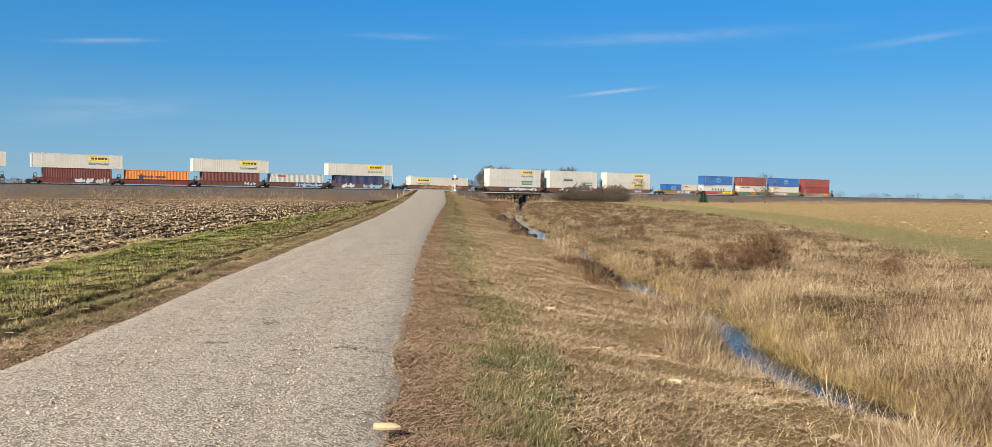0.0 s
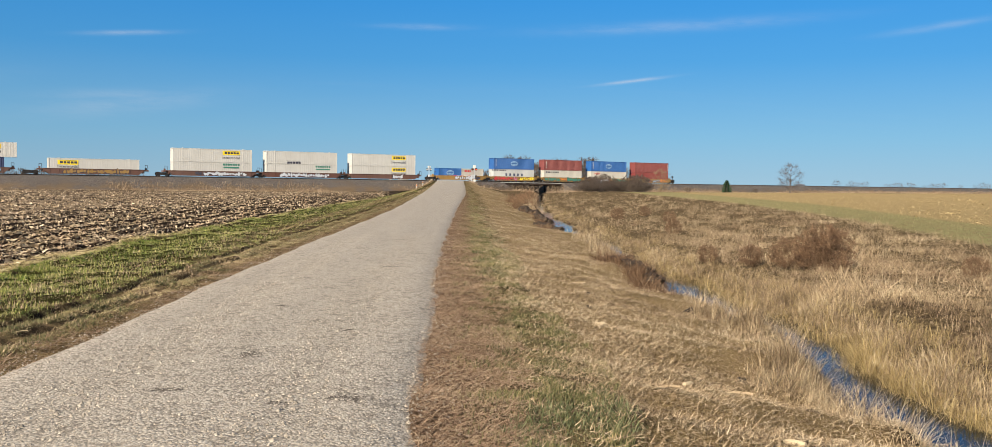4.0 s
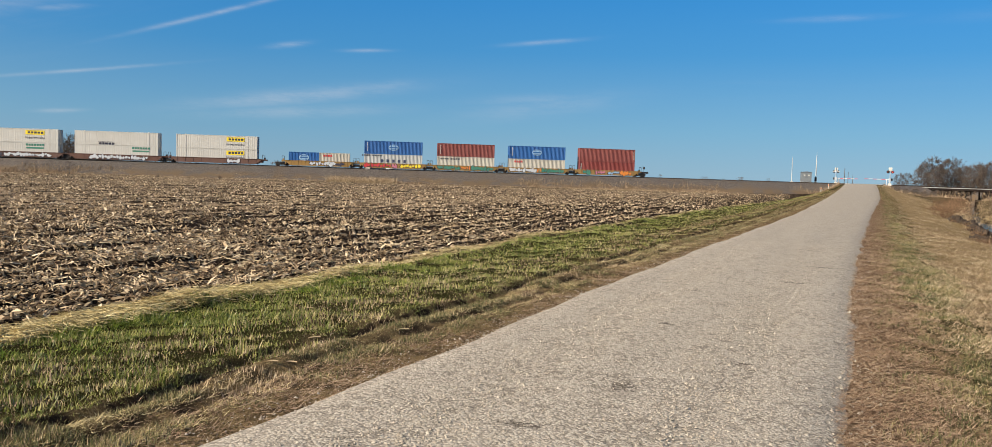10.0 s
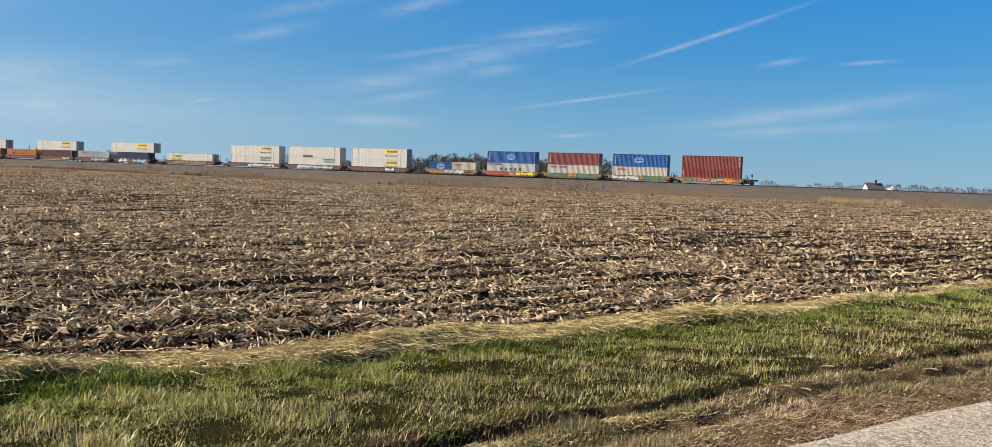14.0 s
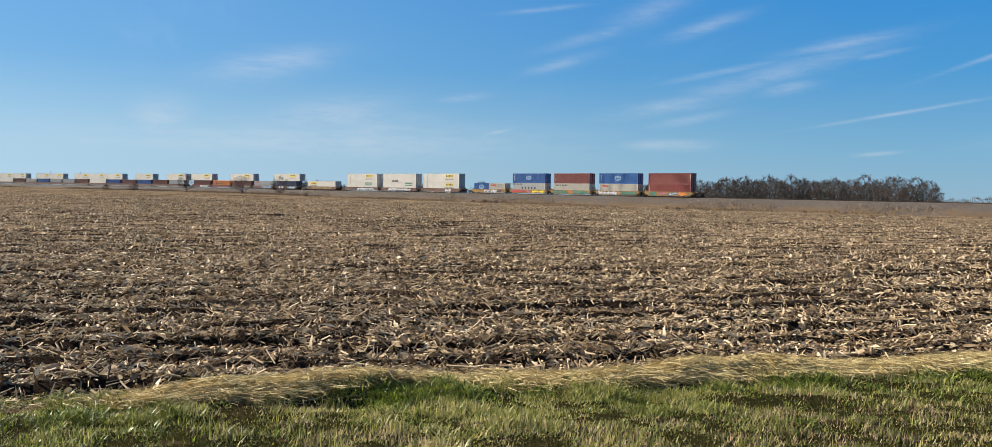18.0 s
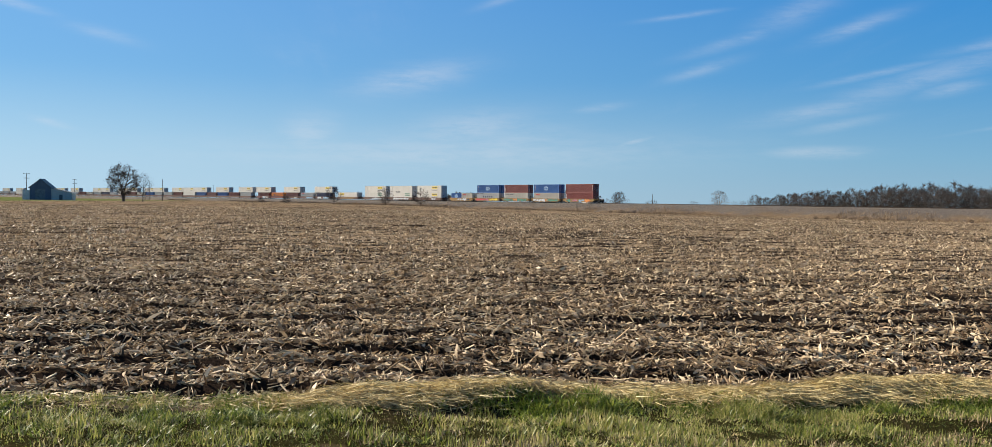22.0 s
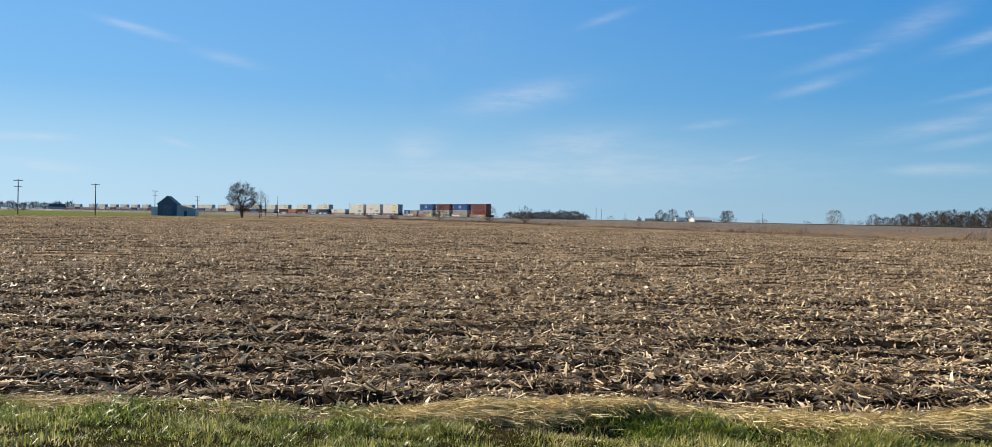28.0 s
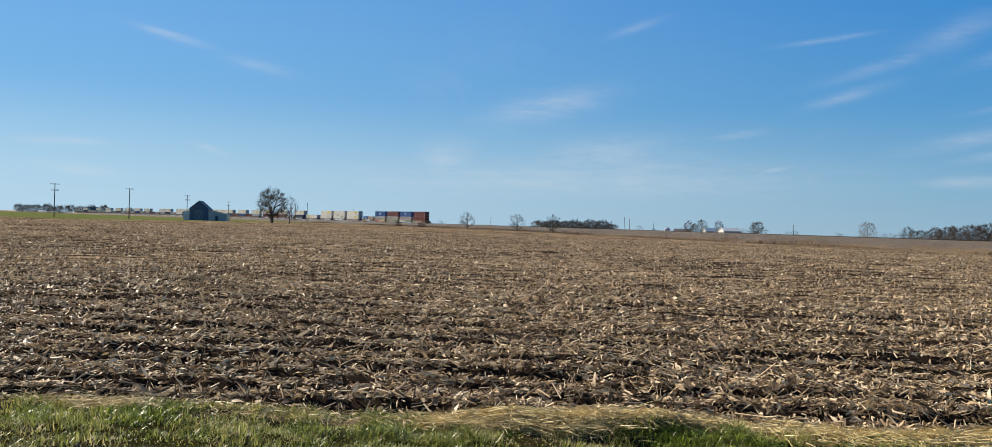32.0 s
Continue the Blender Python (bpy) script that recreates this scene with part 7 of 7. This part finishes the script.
utility_pole(121.35, 292, 10.6, 2, 122)
utility_pole(117.2, 312, 10.6, 1, 122)
utility_pole(113.8, 420, 11.4, 2, 122)
utility_pole(111.26, 500, 10.6, 2, 122)
for a, d, h in ((107.27, 455, 9.6), (107.03, 460, 9.6), (106.26, 430, 10.2), (103.2, 520, 9.0), (101.6, 560, 9.5), (84.85, 520, 9.2), (84.5, 540, 8.8), (88.0, 560, 8.5), (87.3, 600, 8.5), (82.9, 640, 7.0), (93.9, 520, 7.0), (74.0, 480, 7.2), (0.83, 430, 9.3), (0.62, 520, 8.4), (0.35, 640, 8.0)):
    utility_pole(a, d, h, 0, 0, "thin distant wooden pole")


def gable_house(name, label, az_, d_, width, depth, wall, ridge, turn, wall_mat, roof_mat, category, door=True, chimney=False, windows=2):
    """A gabled building: gable ends along local y, ridge along local y."""
    x, y, z = spot(az_, d_)
    e = thing(name, label, category)
    e.matrix_basis = pose(x, y, z - 0.1, 0, 0, turn)
    w, dd = width / 2, depth / 2
    for sy in (1, -1):
        part("gable_wall", Solid().prism([(-w, 0), (w, 0), (w, wall), (0, ridge), (-w, wall)], 1, sy * dd - 0.1, sy * dd + 0.1), wall_mat, e)
    for sx in (1, -1):
        part("side_wall", Solid().box(sx * (w - 0.1), 0, wall / 2, 0.2, depth - 0.2, wall), wall_mat, e)
        k = (ridge - wall) / w
        part("roof_slope", Solid().prism([(sx * (w + 0.35), wall - 0.35 * k + 0.06), (0, ridge + 0.06), (0, ridge + 0.24), (sx * (w + 0.35), wall - 0.35 * k + 0.22)], 1, -dd - 0.35, dd + 0.35), roof_mat, e)
    if door:
        dr = part("door", Solid().box(0.0, -dd - 0.13, min(1.6, wall * 0.45), width * 0.3, 0.08, min(3.0, wall * 0.85)), M_GREY, e)
    for i in range(windows):
        for sx in (1, -1):
            wn = part("window", Solid().box(sx * (w + 0.02), -dd + depth * (i + 0.7) / (windows + 0.4), wall * 0.55, 0.1, 0.9, 1.1), M_WHITE, e)
            part("pane", Solid().box(sx * (w + 0.06), -dd + depth * (i + 0.7) / (windows + 0.4), wall * 0.55, 0.06, 0.72, 0.9), M_GLASS, wn)
    if chimney:
        part("chimney", Solid().box(0.6, 0.5, ridge + 0.4, 0.6, 0.6, 1.6), M_OXIDE, e)
    return e


M_BARNWALL = painted("weathered blue-grey barn siding", (0.075, 0.11, 0.175), 0.8, 0.2)
M_BARNROOF = grainy("dull metal roofing", (0.10, 0.125, 0.15), (0.19, 0.22, 0.25), 1.0, 0.6, 0.01, 0.2)
M_SHINGLE = grainy("dark shingles", (0.06, 0.065, 0.08), (0.13, 0.135, 0.15), 2.0, 0.85, 0.01)
M_SHEDROOF = grainy("pale steel roofing", (0.60, 0.62, 0.65), (0.78, 0.79, 0.80), 1.0, 0.5, 0.005, 0.0)


def barn():
    x, y, z = spot(112.95, 380)
    e = thing("barn", "dark blue-grey gabled barn with a pale lean-to", "barn")
    e.matrix_basis = pose(x, y, z - 0.1, 0, 0, 113 - 8)
    w = 3.7
    for y0 in (-6.0, 6.0):
        part("gable_wall", Solid().prism([(-w, 0), (w, 0), (w, 4.9), (0, 8.1), (-w, 4.9)], 1, y0 - 0.1, y0 + 0.1), M_BARNWALL, e)
    for sx in (1, -1):
        part("side_wall", Solid().box(sx * (w - 0.1), 0, 2.45, 0.2, 11.8, 4.9), M_BARNWALL, e)
        part("roof_slope", Solid().prism([(sx * (w + 0.4), 4.65), (0, 8.2), (0, 8.4), (sx * (w + 0.4), 4.85)], 1, -6.4, 6.4), M_BARNROOF, e)
    part("barn_door", Solid().box(0, -6.14, 2.2, 3.4, 0.08, 4.4), M_BARNROOF, e)
    part("lean_to_wall", Solid().prism([(3.9, 0), (11.2, 0), (11.2, 2.9), (3.75, 4.6)], 1, -5.9, -5.7), M_GREY, e, "pale sheet-metal lean-to wall")
    part("lean_to_wall", Solid().box(11.1, 0, 1.45, 0.2, 11.4, 2.9), M_ALU, e)
    part("lean_to_roof", Solid().prism([(3.75, 4.65), (11.5, 2.9), (11.5, 3.05), (3.75, 4.82)], 1, -6.2, 6.2), M_BARNROOF, e)
    part("side_shed", Solid().box(-5.1, 0.3, 1.9, 2.6, 10, 3.8), M_ALU, e, "narrow metal side shed")
    part("doorway", Solid().box(7.2, -5.95, 1.1, 1.2, 0.06, 2.2), M_SHINGLE, e)


barn()
gable_house("farmhouse", "white farmhouse with a dark shingled roof", 31.6, 330, 4.4, 5.6, 3.0, 5.0, -30, M_WHITE, M_SHINGLE, "house", True, True)
gable_house("shed", "low white farm shed with a pale roof", 77.95, 420, 6.0, 9.0, 2.6, 4.0, 195, M_WHITE, M_SHEDROOF, "shed", False, False, 0)
gable_house("shed", "small white shed among trees", 79.3, 428, 4.0, 5.0, 2.4, 3.6, 195, M_WHITE, M_SHEDROOF, "shed", False, False, 0)
gable_house("farmhouse", "distant white house on the wooded rise", 119.3, 1080, 9.0, 16.0, 5.0, 8.0, 30, M_WHITE, M_SHINGLE, "house", False, False, 0)
gable_house("shed", "long pale machine shed far beyond the field", -23.2, 640, 3.0, 5.0, 1.8, 2.6, 60, M_GREY, M_SHINGLE, "shed", False, False, 0)
gable_house("shed", "dark low shed in the distance", 81.0, 436, 4.0, 8.0, 1.9, 2.8, 170, M_GREY, M_SHINGLE, "shed", False, False, 0)


def grain_bin(az_, d_, r, h, label):
    x, y, z = spot(az_, d_)
    e = thing("grain_bin", label, "grain bin", "grain bins")
    e.matrix_basis = pose(x, y, z)
    s = Solid()
    n = int(h / 0.6)
    for i in range(n):
        s.tube((0, 0, h * i / n), (0, 0, h * (i + 1) / n - 0.03), r, r - 0.02, 24, False)
    part("wall", s, M_ALU, e)
    part("roof", Solid().tube((0, 0, h), (0, 0, h + r * 0.55), r + 0.1, 0.25, 24), M_ALU, e)
    part("cap", Solid().tube((0, 0, h + r * 0.55), (0, 0, h + r * 0.55 + 0.3), 0.3, 0.3, 10), M_ALU, e)


grain_bin(30.5, 470, 2.6, 3.3, "silver grain bin with a conical roof")
grain_bin(82.0, 425, 1.5, 2.6, "small white silo beside sheds")

# eroded lumps of dark soil along the broken ditch bank
def clod_mesh(seed):
    r = random.Random(seed)
    bm = bmesh.new()
    bmesh.ops.create_icosphere(bm, subdivisions=3, radius=1.0)
    for v in bm.verts:
        k = 1 + 0.5 * noise.noise(v.co * 1.7 + Vector((seed * 7.1, 0, 0))) + 0.42 * noise.noise(v.co * 4.3 + Vector((0, seed * 3.7, 0))) + r.uniform(-0.06, 0.06)
        v.co = Vector((v.co.x * k, v.co.y * k, v.co.z * k * 0.75))
    me = bpy.data.meshes.new("soil_clod")
    bm.to_mesh(me)
    bm.free()
    me.materials.append(M_SOIL)
    return me


clod_kinds = [clod_mesh(i + 1) for i in range(4)]
rc = random.Random(12)
clod_rows = [(float(ditch_x(y)) - rc.uniform(0.62, 1.05), y, rc.uniform(0.13, 0.26)) for y in np.arange(18.8, 25.2, 0.2)] + [(float(ditch_x(y)) - rc.uniform(0.7, 1.3), y, rc.uniform(0.2, 0.36)) for y in np.arange(40.5, 62.0, 0.6)]
clod_rows += [(3.47, 8.55, 0.07), (3.3, 11.75, 0.06), (3.55, 10.4, 0.07), (3.9, 12.9, 0.07), (2.05, 14.9, 0.04), (2.3, 16.4, 0.05), (4.1, 16.6, 0.09)]
for i, (x, y, k) in enumerate(clod_rows):
    ob = tagged(new("soil_clod", clod_kinds[i % 4]), "dark crumbling lump of soil on the ditch bank", "soil clod", "lumps of soil along the ditch")
    ob.matrix_basis = pose(x, y, float(ground_z(x, y)) + 0.15 * k, rc.uniform(-20, 20), rc.uniform(-20, 20), rc.uniform(0, 360))
    ob.scale = (k, k * rc.uniform(0.8, 1.3), k)


# dry husks blown out of the field
def husk_mesh():
    v, f = [], []
    for i in range(7):
        t = i / 6
        w = 0.019 * math.sin(math.pi * (0.12 + 0.8 * t)) + 0.003
        for j in (-1, 0, 1):
            v.append((-0.12 + 0.24 * t, j * w + 0.012 * math.sin(4.2 * t), 0.004 + 0.01 * math.sin(3.0 * t) + (0.012 if j else 0.0) + 0.02 * t * (j == 1)))
    for i in range(6):
        for j in range(2):
            a = 3 * i + j
            f.append((a, a + 3, a + 4, a + 1))
    return mesh_from("corn_husk", v, f, M_HUSK, smooth=True)


husk_me = husk_mesh()
for x, y, t, k in ((1.94, 9.92, 10, 1.5), (2.85, 10.6, -8, 1.7), (3.0, 11.69, 70, 1.2), (2.43, 18.4, 5, 1.6), (1.86, 10.2, 20, 1.0), (2.84, 11.3, 160, 1.0), (-5.03, 10.5, 60, 1.1), (-4.64, 9.62, 20, 0.9), (-5.0, 10.75, 110, 0.9), (-4.5, 11.3, 40, 1.0), (-6.9, 18.3, 0, 1.3), (-4.7, 9.45, 30, 0.8), (-6.24, 12.1, 10, 0.8)):
    ob = tagged(new("corn_husk", husk_me), "pale curled corn husk lying on the grass", "corn husk", "corn husks on the verges")
    ob.matrix_basis = pose(x, y, float(ground_z(x, y)) + 0.018, 0, 0, t)
    k *= 0.75 if x > 0 else 0.5
    ob.scale = (k, k, k * 0.7)

# corn cobs lying about
cob_v = Solid()
for i in range(5):
    a, b = -0.09 + 0.036 * i, -0.09 + 0.036 * (i + 1)
    ra, rb = 0.021 * math.sqrt(max(0.1, 1 - ((i - 2) / 3.2) ** 2)), 0.021 * math.sqrt(max(0.1, 1 - ((i - 1) / 3.2) ** 2))
    cob_v.tube((a, 0, 0.018), (b, 0, 0.018), ra, rb, 8, i in (0, 4))
cob_me = cob_v.mesh("cob", painted("dried corn cob", (0.50, 0.39, 0.24), 0.85, 0.3))
for x, y, t in ((-0.27, 5.62, 10), (3.65, 7.15, 60), (2.0, 13.6, 20), (2.35, 10.6, 45), (3.3, 9.3, 15), (2.6, 8.6, 130)):
    ob = tagged(new("corn_cob", cob_me), "dried pale corn cob dropped on the ground", "corn cob", "corn cobs")
    z = float(ground_z(x, y)) + 0.01
    if abs(x - float(road_x(y))) < 1.8:
        z = float(road_z(y)) + 0.03
    ob.matrix_basis = pose(x, y, z, 0, 4, t)
    ob.scale = (1.0, 1.3, 1.3)

motions()
